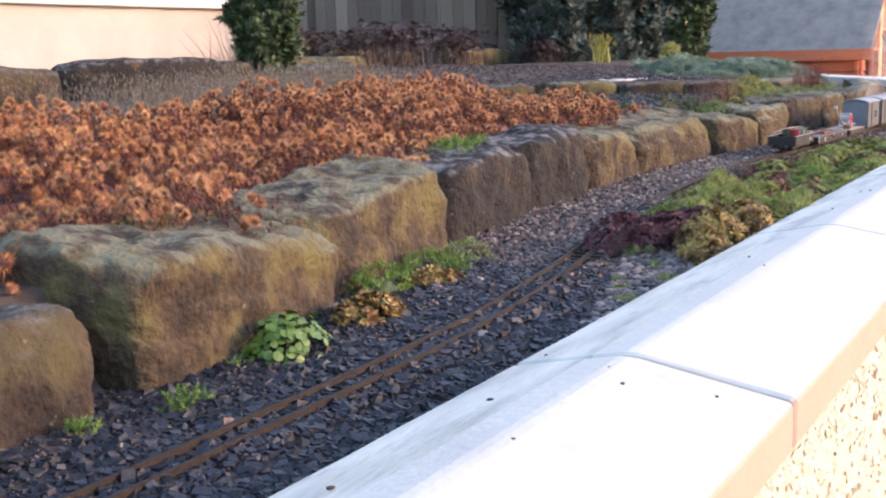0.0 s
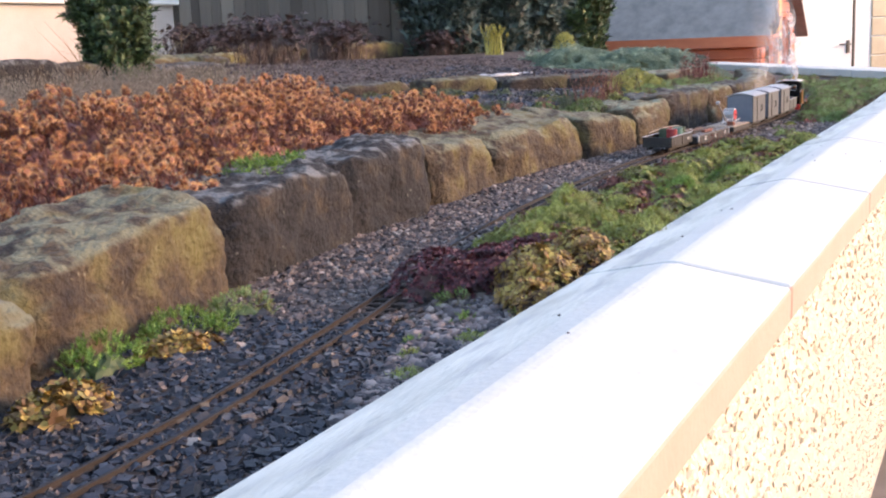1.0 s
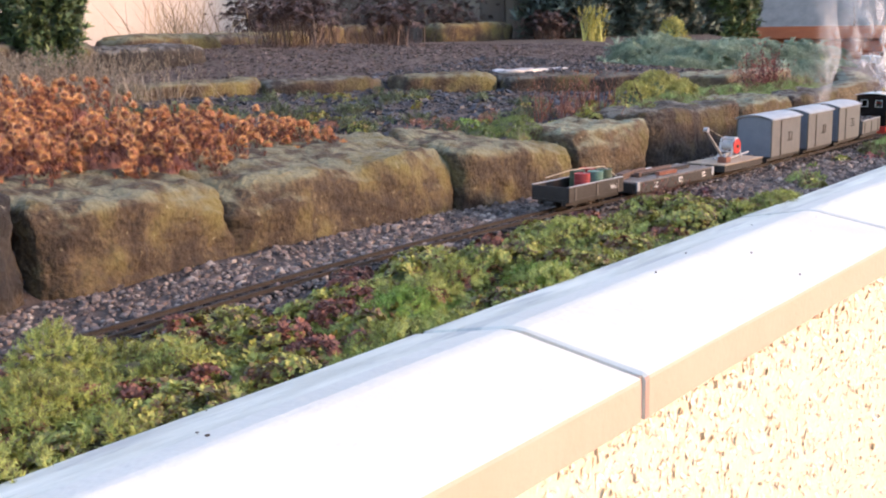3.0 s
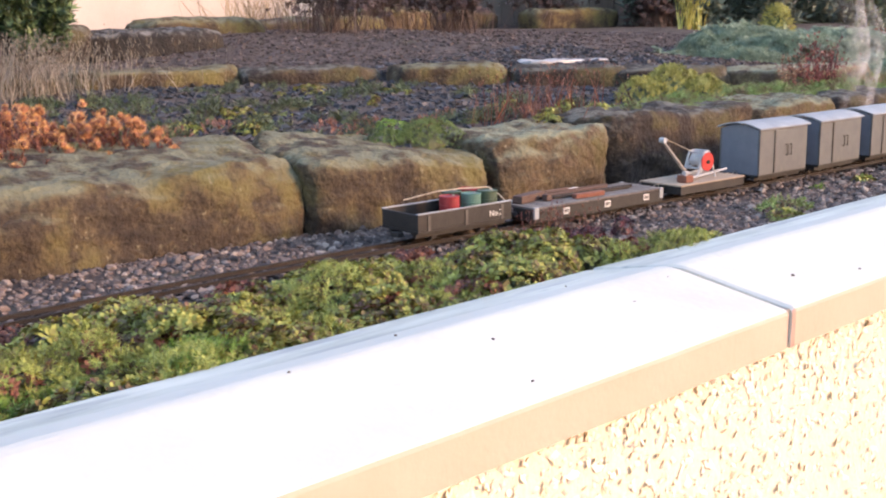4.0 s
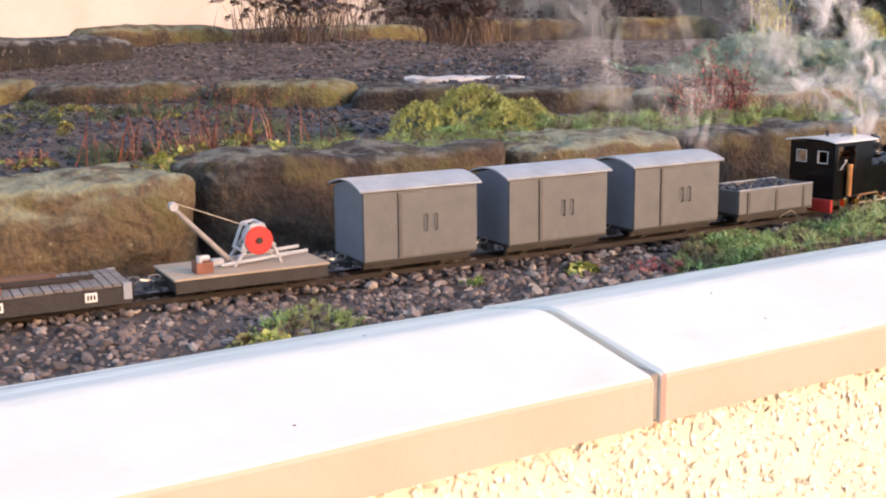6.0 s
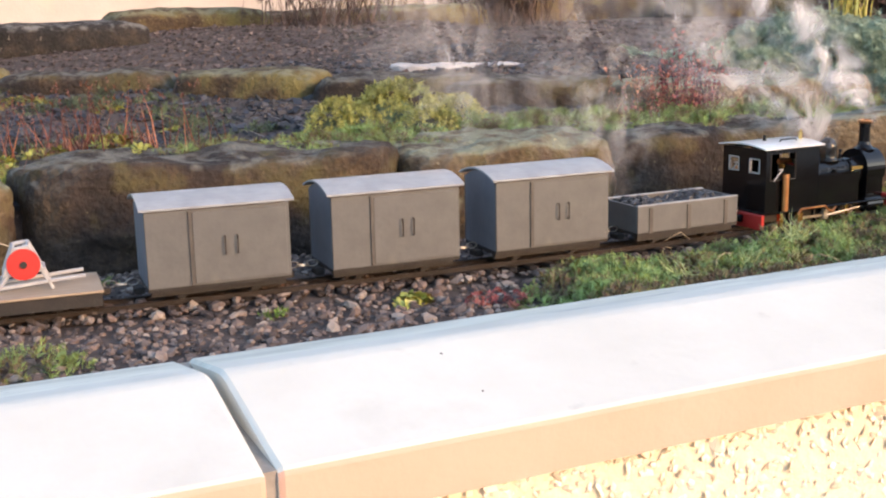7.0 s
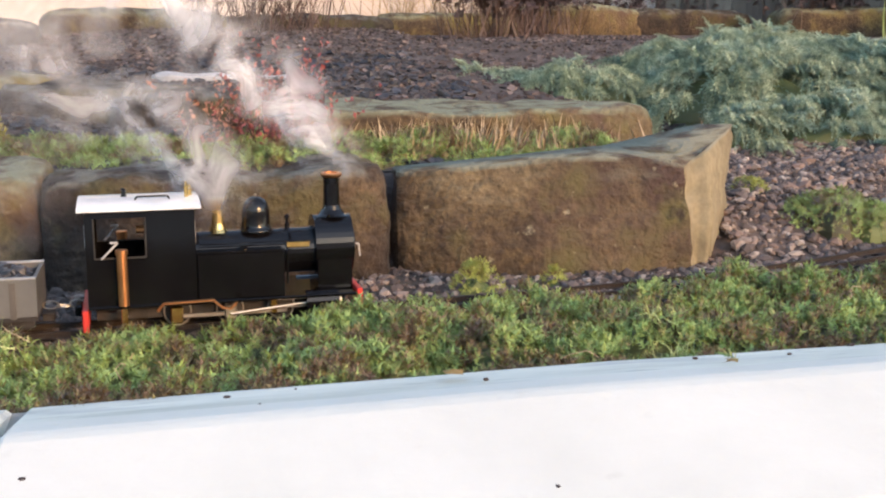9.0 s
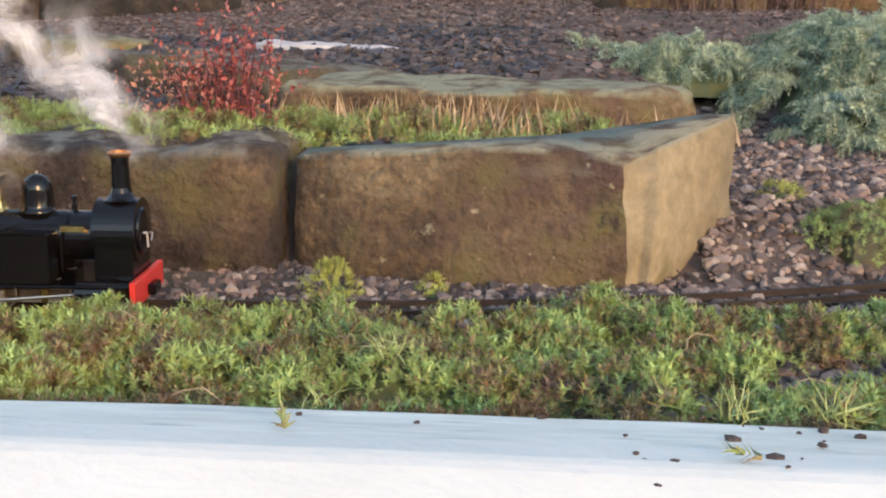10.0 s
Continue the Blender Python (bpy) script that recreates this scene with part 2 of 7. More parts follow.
M["roof"] = surf("pale_roof_paint", [(0.3, (0.230, 0.246, 0.264)), (0.7, (0.340, 0.357, 0.374))], 24, 0.45, 0.15, 90, spots=[((0.52, 0.53, 0.54), 20, 0.62)])
M["strap"] = surf("dark_strap", [(0.3, (0.05, 0.045, 0.04)), (0.7, (0.10, 0.09, 0.08))], 40, 0.6, 0.1)
M["black"] = surf("black_enamel", [(0.3, (0.003, 0.003, 0.004)), (0.7, (0.006, 0.006, 0.007))], 25, 0.14, 0.03, 120, coat=0.0)
M["black"].node_tree.nodes["Principled BSDF"].inputs["Specular IOR Level"].default_value = 0.32
M["frame"] = surf("black_underframe", [(0.3, (0.010, 0.009, 0.009)), (0.7, (0.028, 0.023, 0.020))], 40, 0.65, 0.2)
M["cabroof"] = surf("cab_roof_enamel", [(0.3, (0.570, 0.585, 0.600)), (0.7, (0.780, 0.795, 0.810))], 20, 0.25, 0.05, coat=0.5)
M["red_paint"] = surf("red_paint", [(0.3, (0.42, 0.026, 0.022)), (0.7, (0.55, 0.045, 0.036))], 30, 0.4, 0.05)
M["brass"] = surf("brass", [(0.3, (0.70, 0.46, 0.16)), (0.7, (0.82, 0.58, 0.24))], 30, 0.25, 0.05, metal=1.0)
M["copper"] = surf("copper", [(0.3, (0.55, 0.24, 0.10)), (0.7, (0.72, 0.36, 0.17))], 30, 0.35, 0.05, metal=1.0)
M["steel"] = surf("bright_steel", [(0.3, (0.30, 0.28, 0.25)), (0.7, (0.46, 0.43, 0.38))], 30, 0.42, 0.05, metal=1.0)
M["silver"] = surf("silver_paint", [(0.3, (0.34, 0.34, 0.35)), (0.7, (0.48, 0.48, 0.48))], 40, 0.4, 0.1)
M["jib"] = surf("worn_jib_pole", [(0.3, (0.20, 0.17, 0.15)), (0.7, (0.32, 0.28, 0.25))], 30, 0.6, 0.2, stretch=(1, 1, 4))
M["rail"] = surf("rusty_rail", [(0.3, (0.010, 0.007, 0.006)), (0.7, (0.026, 0.016, 0.011))], 60, 0.75, 0.3)
M["sleeper"] = surf("sleeper_wood", [(0.3, (0.012, 0.008, 0.007)), (0.7, (0.033, 0.023, 0.017))], 50, 0.85, 0.5, stretch=(4, 1, 4))
M["coal"] = surf("coal", [(0.3, (0.006, 0.006, 0.007)), (0.8, (0.05, 0.05, 0.055))], 60, 0.35, 0.4, island=0.6)
M["deck"] = surf("ply_deck", [(0.3, (0.28, 0.21, 0.15)), (0.7, (0.40, 0.32, 0.24))], 14, 0.8, 0.2, 80, stretch=(1, 6, 1))
M["plank"] = surf("weathered_plank", [(0.3, (0.11, 0.092, 0.080)), (0.5, (0.17, 0.145, 0.128)), (0.8, (0.26, 0.23, 0.205))], 18, 0.85, 0.3, 90, obj=0.16, stretch=(1, 5, 1))
M["timber"] = surf("dark_timber", [(0.3, (0.045, 0.026, 0.019)), (0.7, (0.13, 0.075, 0.055))], 30, 0.8, 0.3, obj=0.4, stretch=(1, 6, 6))
M["white"] = surf("white_card", [(0.3, (0.62, 0.60, 0.56)), (0.7, (0.72, 0.70, 0.66))], 40, 0.7, 0.05)
M["drum_green"] = surf("green_drum_paint", [(0.3, (0.035, 0.060, 0.035)), (0.7, (0.070, 0.10, 0.060))], 40, 0.5, 0.15, spots=[((0.10, 0.06, 0.03), 60, 0.66)])
M["drum_teal"] = surf("teal_drum_paint", [(0.3, (0.06, 0.14, 0.11)), (0.7, (0.10, 0.20, 0.16))], 40, 0.5, 0.15, spots=[((0.10, 0.06, 0.03), 60, 0.68)])
M["drum_red"] = surf("red_drum_paint", [(0.3, (0.20, 0.015, 0.018)), (0.7, (0.32, 0.030, 0.030))], 40, 0.5, 0.15)
M["rope"] = surf("string", [(0.3, (0.40, 0.33, 0.24)), (0.7, (0.55, 0.48, 0.38))], 200, 0.9, 0.3)
M["brickred"] = surf("brick_block", [(0.3, (0.15, 0.055, 0.035)), (0.7, (0.24, 0.095, 0.06))], 50, 0.9, 0.3)

M["cream"] = surf("cream_render", [(0.3, (0.425, 0.378, 0.348)), (0.7, (0.490, 0.442, 0.415))], 4, 0.9, 0.5, 60, spots=[((0.56, 0.48, 0.38), 2.2, 0.62)])
M["pvc"] = surf("white_frame", [(0.3, (0.72, 0.71, 0.70)), (0.7, (0.80, 0.79, 0.78))], 6, 0.4, 0.02)
M["winglass"] = surf("dark_glass", [(0.3, (0.03, 0.03, 0.035)), (0.7, (0.06, 0.055, 0.055))], 2, 0.08, 0)
M["board"] = surf("fence_board", [(0.25, (0.085, 0.070, 0.060)), (0.5, (0.140, 0.118, 0.100)), (0.8, (0.210, 0.180, 0.150))], 5, 0.85, 0.4, 40, obj=0.6, stretch=(5, 5, 0.6))
M["log"] = surf("cabin_log", [(0.3, (0.42, 0.10, 0.045)), (0.7, (0.56, 0.16, 0.07))], 6, 0.6, 0.2, 30, obj=0.3, stretch=(1, 1, 4))
M["felt"] = surf("roof_felt", [(0.3, (0.189, 0.169, 0.155)), (0.7, (0.306, 0.267, 0.239))], 7, 0.95, 0.4, 50)
M["whitewall"] = surf("white_wall", [(0.3, (0.74, 0.73, 0.71)), (0.7, (0.82, 0.81, 0.79))], 3, 0.9, 0.2, 40)
M["quoin"] = surf("quoin_stone", [(0.3, (0.52, 0.42, 0.28)), (0.7, (0.64, 0.54, 0.38))], 6, 0.9, 0.3, 40)
M["patio"] = surf("paving", [(0.3, (0.13, 0.105, 0.085)), (0.7, (0.22, 0.18, 0.15))], 3, 0.9, 0.3, 30)
M["bark"] = surf("bark", [(0.3, (0.05, 0.032, 0.024)), (0.7, (0.13, 0.09, 0.065))], 20, 0.9, 0.6, stretch=(1, 1, 0.3))


# ---- mesh helpers ----
def mesh_ob(name, verts, faces, mats, parent=None, smooth=False, idx=None, label=""):
    me = bpy.data.meshes.new(name)
    me.from_pydata([tuple(v) for v in verts] if not isinstance(verts, np.ndarray) else verts.tolist(), [], faces if isinstance(faces, list) else faces.tolist())
    for m in (mats if isinstance(mats, (list, tuple)) else [mats]):
        me.materials.append(m)
    if idx is not None:
        me.polygons.foreach_set("material_index", np.asarray(idx, dtype=np.int32))
    if smooth:
        me.polygons.foreach_set("use_smooth", np.ones(len(me.polygons), dtype=bool))
    me.update()
    ob = new(name, me)
    if parent:
        ob.parent = parent
    if label:
        ob["label"] = label
    return ob


def part(name, bm, material, parent, label="", smooth=False):
    me = bpy.data.meshes.new(name)
    if smooth:
        for f in bm.faces:
            f.smooth = True
    bm.normal_update()
    bm.to_mesh(me)
    bm.free()
    me.materials.append(material)
    ob = new(name, me)
    ob.parent = parent
    if label:
        ob["label"] = label
    return ob


def cuboid(bm, lo, hi, bevel=0.0):
    made = bmesh.ops.create_cube(bm, size=1)["verts"]
    for v in made:
        v.co = Vector([lo[i] if v.co[i] < 0 else hi[i] for i in range(3)])
    if bevel:
        es = list({e for v in made for e in v.link_edges})
        bmesh.ops.bevel(bm, geom=es, offset=bevel, segments=1, affect='EDGES')
    return bm


def bx(lo, hi, bevel=0.0):
    return cuboid(bmesh.new(), lo, hi, bevel)


def rod(bm, a, b, r, r2=None, n=10):
    a, b = Vector(a), Vector(b)
    m = Matrix.Translation((a + b) / 2) @ (b - a).to_track_quat('Z', 'Y').to_matrix().to_4x4()
    bmesh.ops.create_cone(bm, cap_ends=True, segments=n, radius1=r, radius2=r if r2 is None else r2, depth=(b - a).length, matrix=m)
    return bm


def rd(a, b, r, r2=None, n=10):
    return rod(bmesh.new(), a, b, r, r2, n)


def lathe(profile, base, n=18):
    """A turned shape round z: profile of (radius, height)."""
    bm = bmesh.new()
    rings = [[bm.verts.new((base[0] + r * math.cos(2 * math.pi * k / n), base[1] + r * math.sin(2 * math.pi * k / n), base[2] + z)) for k in range(n)] for r, z in profile]
    for a, b in zip(rings, rings[1:]):
        for k in range(n):
            bm.faces.new((a[k], a[(k + 1) % n], b[(k + 1) % n], b[k]))
    bm.faces.new(rings[-1])
    bm.faces.new(rings[0][::-1])
    return bm


def tube(bm, pts, r, n=6):
    for a, b in zip(pts, pts[1:]):
        rod(bm, a, b, r, n=n)
    return bm


def torus(bm, c, R, r, axis='Y', squash=1.0, n=14, k=6):
    vs = []
    for i in range(n):
        a = 2 * math.pi * i / n
        row = []
        for j in range(k):
            b = 2 * math.pi * j / k
            u, v, w = (R + r * math.cos(b)) * math.cos(a), (R + r * math.cos(b)) * math.sin(a) * squash, r * math.sin(b)
            p = {'Y': (u, w, v), 'Z': (u, v, w), 'X': (w, u, v)}[axis]
            row.append(bm.verts.new(Vector(c) + Vector(p)))
        vs.append(row)
    for i in range(n):
        for j in range(k):
            bm.faces.new((vs[i][j], vs[(i + 1) % n][j], vs[(i + 1) % n][(j + 1) % k], vs[i][(j + 1) % k]))
    return bm


def frames_from(up, rng):
    """Random spins about the given unit directions: (N, 3, 3) with columns a, b, up."""
    n = len(up)
    h = rng.normal(size=(n, 3))
    a = np.cross(h, up)
    a /= np.linalg.norm(a, axis=1)[:, None] + 1e-9
    b = np.cross(up, a)
    return np.stack([a, b, up], axis=2)


def scattered(tv, tf, pos, R, size):
    """Copies of a small template at every place, as one set of verts and faces."""
    tv, tf = np.asarray(tv, float), np.asarray(tf, int)
    size = np.asarray(size, float)
    size = size[:, None] * np.ones(3) if size.ndim == 1 else size
    v = np.einsum('nij,nkj->nki', R, tv[None] * size[:, None, :]) + pos[:, None, :]
    f = tf[None] + (np.arange(len(pos)) * len(tv))[:, None, None]
    return v.reshape(-1, 3), f.reshape(-1, tf.shape[1])


# small plant pieces, one unit long, growing along z
def t_sprig(n=7, spread=0.42, w=0.055):
    v, f = [], []
    for k in range(n):
        z = 0.12 + 0.8 * k / n
        s = spread * (1 - 0.55 * k / n)
        for d in (0, 1):
            a = 2.4 * k + math.pi * d
            c, q = math.cos(a), math.sin(a)
            i = len(v)
            v += [(-q * w, c * w, z - 0.05), (q * w, -c * w, z - 0.05), (c * s, q * s, z + 0.22)]
            f.append((i, i + 1, i + 2))
    return np.array(v), np.array(f)


def t_rosette(n=9, w=0.17):
    v, f = [], []
    for k in range(n):
        a = 2.399 * k
        r, z = 0.35 + 0.65 * (1 - k / n), 0.15 + 0.6 * k / n
        c, q = math.cos(a), math.sin(a)
        i = len(v)
        v += [(0, 0, z * 0.5), (c * r * 0.6 - q * w, q * r * 0.6 + c * w, z * 0.8), (c * r, q * r, z), (c * r * 0.6 + q * w, q * r * 0.6 - c * w, z * 0.8)]
        f.append((i, i + 1, i + 2, i + 3))
    return np.array(v), np.array(f)


def t_head(n=120):
    """A fuzzy ball of fine bristles."""
    v, f = [], []
    for k in range(n):
        z = 1 - 1.6 * (k + 0.5) / n
        r = math.sqrt(max(0, 1 - z * z))
        a = 2.399963 * k
        d = Vector((r * math.cos(a), r * math.sin(a), z))
        s = d.cross(Vector((0.3, 0.2, 1))).normalized() * 0.034
        i = len(v)
        v += [tuple(d * 0.50 + s), tuple(d * 0.50 - s), tuple(d * (0.92 + 0.2 * ((k * 7) % 5) / 5))]
        f.append((i, i + 1, i + 2))
    return np.array(v), np.array(f)


def t_blade(w=0.03, bend=0.25):
    v = [(-w, 0, 0), (w, 0, 0), (-w * 0.8, bend * 0.25, 0.5), (w * 0.8, bend * 0.25, 0.5), (0, bend, 1.0)]
    return np.array(v), np.array([(0, 1, 3), (0, 3, 2), (2, 3, 4)])


def t_leaf(w=0.3):
    v = [(0, 0, 0), (-w, 0.08, 0.45), (w, 0.08, 0.45), (0, 0.25, 1.0), (0, 0.02, 0.5)]
    return np.array(v), np.array([(0, 4, 1), (0, 2, 4), (1, 4, 3), (4, 2, 3)])


def t_round(w=0.52):
    """A round cupped leaf on a short stalk."""
    v = [(-0.03, 0, 0), (0.03, 0, 0), (0, 0.10, 0.62)]
    f = [(0, 1, 2)]
    ring = [(w * math.sin(2 * math.pi * k / 8), 0.12 - 0.10 * abs(math.cos(math.pi * k / 8)), 0.62 + w * math.cos(2 * math.pi * k / 8)) for k in range(8)]
    v += ring
    f += [(2, 3 + k, 3 + (k + 1) % 8) for k in range(8)]
    return np.array(v), np.array(f)


def t_stone(level=1, seed=1):
    bm = bmesh.new()
    bmesh.ops.create_icosphere(bm, subdivisions=level, radius=1)
    r = random.Random(seed)
    for vv in bm.verts:
        vv.co *= r.uniform(0.66, 1.22)
    v = np.array([tuple(x.co) for x in bm.verts])
    f = np.array([[x.index for x in q.verts] for q in bm.faces])
    bm.free()
    return v, f


def t_chip(seed=1):
    """An angular chip: a skewed six-sided block."""
    r = random.Random(seed)
    v = [(x * r.uniform(0.55, 0.95), y * r.uniform(0.55, 0.95), z * r.uniform(0.5, 0.95)) for x in (-1, 1) for y in (-1, 1) for z in (-1, 1)]
    q = [(0, 1, 3, 2), (4, 6, 7, 5), (0, 4, 5, 1), (2, 3, 7, 6), (0, 2, 6, 4), (1, 5, 7, 3)]
    return np.array(v), np.array(q)


def mound_points(mounds, density, rng):
    """Points and outward directions on low domes (x, y, z, rx, ry, h)."""
    P, U = [], []
    for x, y, z, rx, ry, h in mounds:
        n = max(6, int(density * rx * ry * math.pi * (1 + h / min(rx, ry) * 0.7)))
        r, a = np.sqrt(rng.uniform(0, 1, n)), rng.uniform(0, 2 * math.pi, n)
        s = np.sqrt(np.clip(1 - r ** 2, 0, 1))
        wob = 1 + 0.16 * np.sin(3 * a + 7 * x) + 0.1 * np.sin(5 * a + 11 * y)
        P.append(np.stack([x + rx * r * wob * np.cos(a), y + ry * r * wob * np.sin(a), z + h * s], 1))
        u = np.stack([r * np.cos(a) * h / rx, r * np.sin(a) * h / ry, s + 0.25], 1)
        U.append(u)
    P, U = np.concatenate(P), np.concatenate(U)
    U += rng.normal(scale=0.32, size=U.shape)
    U[:, 2] = np.abs(U[:, 2]) + 0.05
    return P, U / np.linalg.norm(U, axis=1)[:, None]


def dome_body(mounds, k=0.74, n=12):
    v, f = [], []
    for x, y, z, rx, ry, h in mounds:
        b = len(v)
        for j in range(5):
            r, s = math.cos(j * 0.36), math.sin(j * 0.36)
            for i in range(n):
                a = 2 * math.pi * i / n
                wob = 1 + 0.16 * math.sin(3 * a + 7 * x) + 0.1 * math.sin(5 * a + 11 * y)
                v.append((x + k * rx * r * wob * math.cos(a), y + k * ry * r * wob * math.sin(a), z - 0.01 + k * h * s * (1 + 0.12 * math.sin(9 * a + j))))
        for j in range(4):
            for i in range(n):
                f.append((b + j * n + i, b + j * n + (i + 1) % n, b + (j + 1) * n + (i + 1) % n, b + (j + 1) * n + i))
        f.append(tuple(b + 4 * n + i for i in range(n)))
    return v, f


def clump(name, mounds, template, mat, body, density, size, label, category, kind="", rng=RNG, jitter=0.35):
    """A cushion plant: dense small pieces over low domes, on an inner body that stops see-through, coloured dark as
    inner shade.
    """
    P, U = mound_points(mounds, density, rng)
    sz = size * (1 + jitter * rng.normal(size=len(P))).clip(0.4, 1.9)
    lump = np.array([noise.noise(Vector(p) * 38.0) for p in P]) * min(0.010, 0.16 * max(m[5] for m in mounds))
    P = P + U * (lump - sz * 0.45)[:, None]
    v, f = scattered(*template, P, frames_from(U, rng), sz)
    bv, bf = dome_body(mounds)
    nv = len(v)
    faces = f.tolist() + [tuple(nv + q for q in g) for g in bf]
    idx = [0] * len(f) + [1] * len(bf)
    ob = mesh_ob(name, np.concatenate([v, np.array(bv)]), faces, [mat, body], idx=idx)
    return tagged(ob, label, category, kind=kind)


# ---- plan ----
BED = -0.045
FRONT = [(-3, 0.58), (-0.5, 0.64), (0.0, 0.70), (0.5, 0.77), (0.8, 0.82), (1.7, 0.94), (2.4, 0.97), (3.2, 0.90), (3.5, 0.88), (4.5, 0.85), (5.3, 0.84)]
TIER = [(-3, 2.1), (2.2, 2.45), (2.8, 2.55), (3.5, 2.45), (4.1, 2.12), (4.45, 1.72), (4.8, 1.42), (5.0, 1.26), (5.3, 1.20)]


CURVE = [(5.33, 0.727), (5.40, 0.745), (5.47, 0.772), (5.54, 0.801), (5.61, 0.832), (5.68, 0.866), (5.75, 0.90), (5.82, 0.955), (5.88, 1.01), (5.94, 1.065), (6.0, 1.12), (6.05, 1.21), (6.09, 1.30), (6.12, 1.40)]


def along(table, x):
    return float(np.interp(x, [a for a, _ in table], [b for _, b in table]))


def ground_z(x, y):
    """Height of the garden: track bed, terrace behind the front stones, upper bed."""
    n = noise.fractal((x * 1.7, y * 1.7, 0.3), 1.0, 2.0, 4) * 0.012 + noise.noise((x * 14, y * 14, 2.0)) * 0.004
    if x > 7.5 + 1.54 * max(0.0, y - 0.35) or x > 10.9:
        return -0.8
    if x > 5.36:
        w = min(1.0, max(0.0, (y - 0.75) / 2.2))
        edge = min(1.0, max(0.0, (7.2 + 1.48 * max(0.0, y - 0.35) - x) / 2.4))
        off = min((math.hypot(x - a, y - b) for a, b in CURVE), default=1.0)
        clear = min(1.0, max(0.0, (off - 0.06) / 0.14))
        return BED + (0.03 * min(1, max(0, (y - 0.55) / 0.4)) + 0.22 * w) * edge * clear + n * (0.4 + 0.6 * clear)
    fy = along(FRONT, x) + 0.06
    ty = along(TIER, x) + 0.05
    if y < fy:
        return BED + n * 0.6
    if y < ty:
        return min(BED + (y - fy) * 2.2, 0.066 + 0.03 * (y - fy)) + n
    return min(0.07 + (y - ty) * 1.0, 0.115 + 0.060 * min(y - ty, 2.0)) + n


TRACK = [(-3.2, 0.52), (-2.0, 0.49), (-1.0, 0.475), (-0.3, 0.472), (0.2, 0.480), (0.6, 0.530), (1.0, 0.600), (1.5, 0.675), (2.0, 0.712), (2.5, 0.715), (3.0, 0.690), (3.5, 0.655), (4.0, 0.630), (4.5, 0.628), (5.0, 0.66), (5.4, 0.745), (5.75, 0.90), (6.0, 1.12), (6.12, 1.4)]


def catmull(pts, step=0.01):
    out = []
    p = [Vector((*q, 0)) for q in pts]
    p = [2 * p[0] - p[1]] + p + [2 * p[-1] - p[-2]]
    for i in range(1, len(p) - 2):
        n = max(2, int((p[i + 1] - p[i]).length / step))
        for k in range(n):
            t = k / n
            out.append(0.5 * ((2 * p[i]) + (p[i + 1] - p[i - 1]) * t + (2 * p[i - 1] - 5 * p[i] + 4 * p[i + 1] - p[i + 2]) * t * t + (3 * p[i] - p[i - 1] - 3 * p[i + 1] + p[i + 2]) * t ** 3))
    return out


LINE = catmull(TRACK)
ARC = [0.0]
for a, b in zip(LINE, LINE[1:]):
    ARC.append(ARC[-1] + (b - a).length)
RAIL_Z = -0.030


def on_track(s):
    """Place and heading at the arc length s."""
    i = min(len(ARC) - 2, max(0, int(np.searchsorted(ARC, s)) - 1))
    t = (s - ARC[i]) / (ARC[i + 1] - ARC[i])
    p = LINE[i].lerp(LINE[i + 1], t)
    d = LINE[min(i + 4, len(LINE) - 1)] - LINE[max(i - 3, 0)]
    return p, math.atan2(d.y, d.x)


def arc_at(x):
    return float(np.interp(x, [p.x for p in LINE[:len(LINE) - 20]], ARC[:len(LINE) - 20]))


# ---- ground ----
def build_ground():
    xs = np.concatenate([[-300, -60, -12, -5], np.arange(-2.5, 7.0, 0.04), np.arange(7.0, 11.2, 0.12), [11.4, 14, 40, 300]])
    ys = np.concatenate([np.arange(0.24, 2.6, 0.035), np.arange(2.6, 7.2, 0.12), [8, 12, 40, 300]])
    V = [(x, y, ground_z(x, y)) for x in xs for y in ys]
    m = len(ys)
    F = [(i * m + j, (i + 1) * m + j, (i + 1) * m + j + 1, i * m + j + 1) for i in range(len(xs) - 1) for j in range(m - 1)]
    tagged(mesh_ob("ground", V, F, M["soil"], smooth=True), "dark damp garden soil in terraced rockery beds", "ground", kind="structure")


build_ground()
tagged(mesh_ob("patio", [(-300, -300, -0.82), (300, -300, -0.82), (300, 300, -0.82), (-300, 300, -0.82)], [(0, 1, 2, 3)], M["patio"]), "pale paving below the garden wall", "paving", kind="structure")

# ---- garden wall with coping ----
WALL_END = 7.2


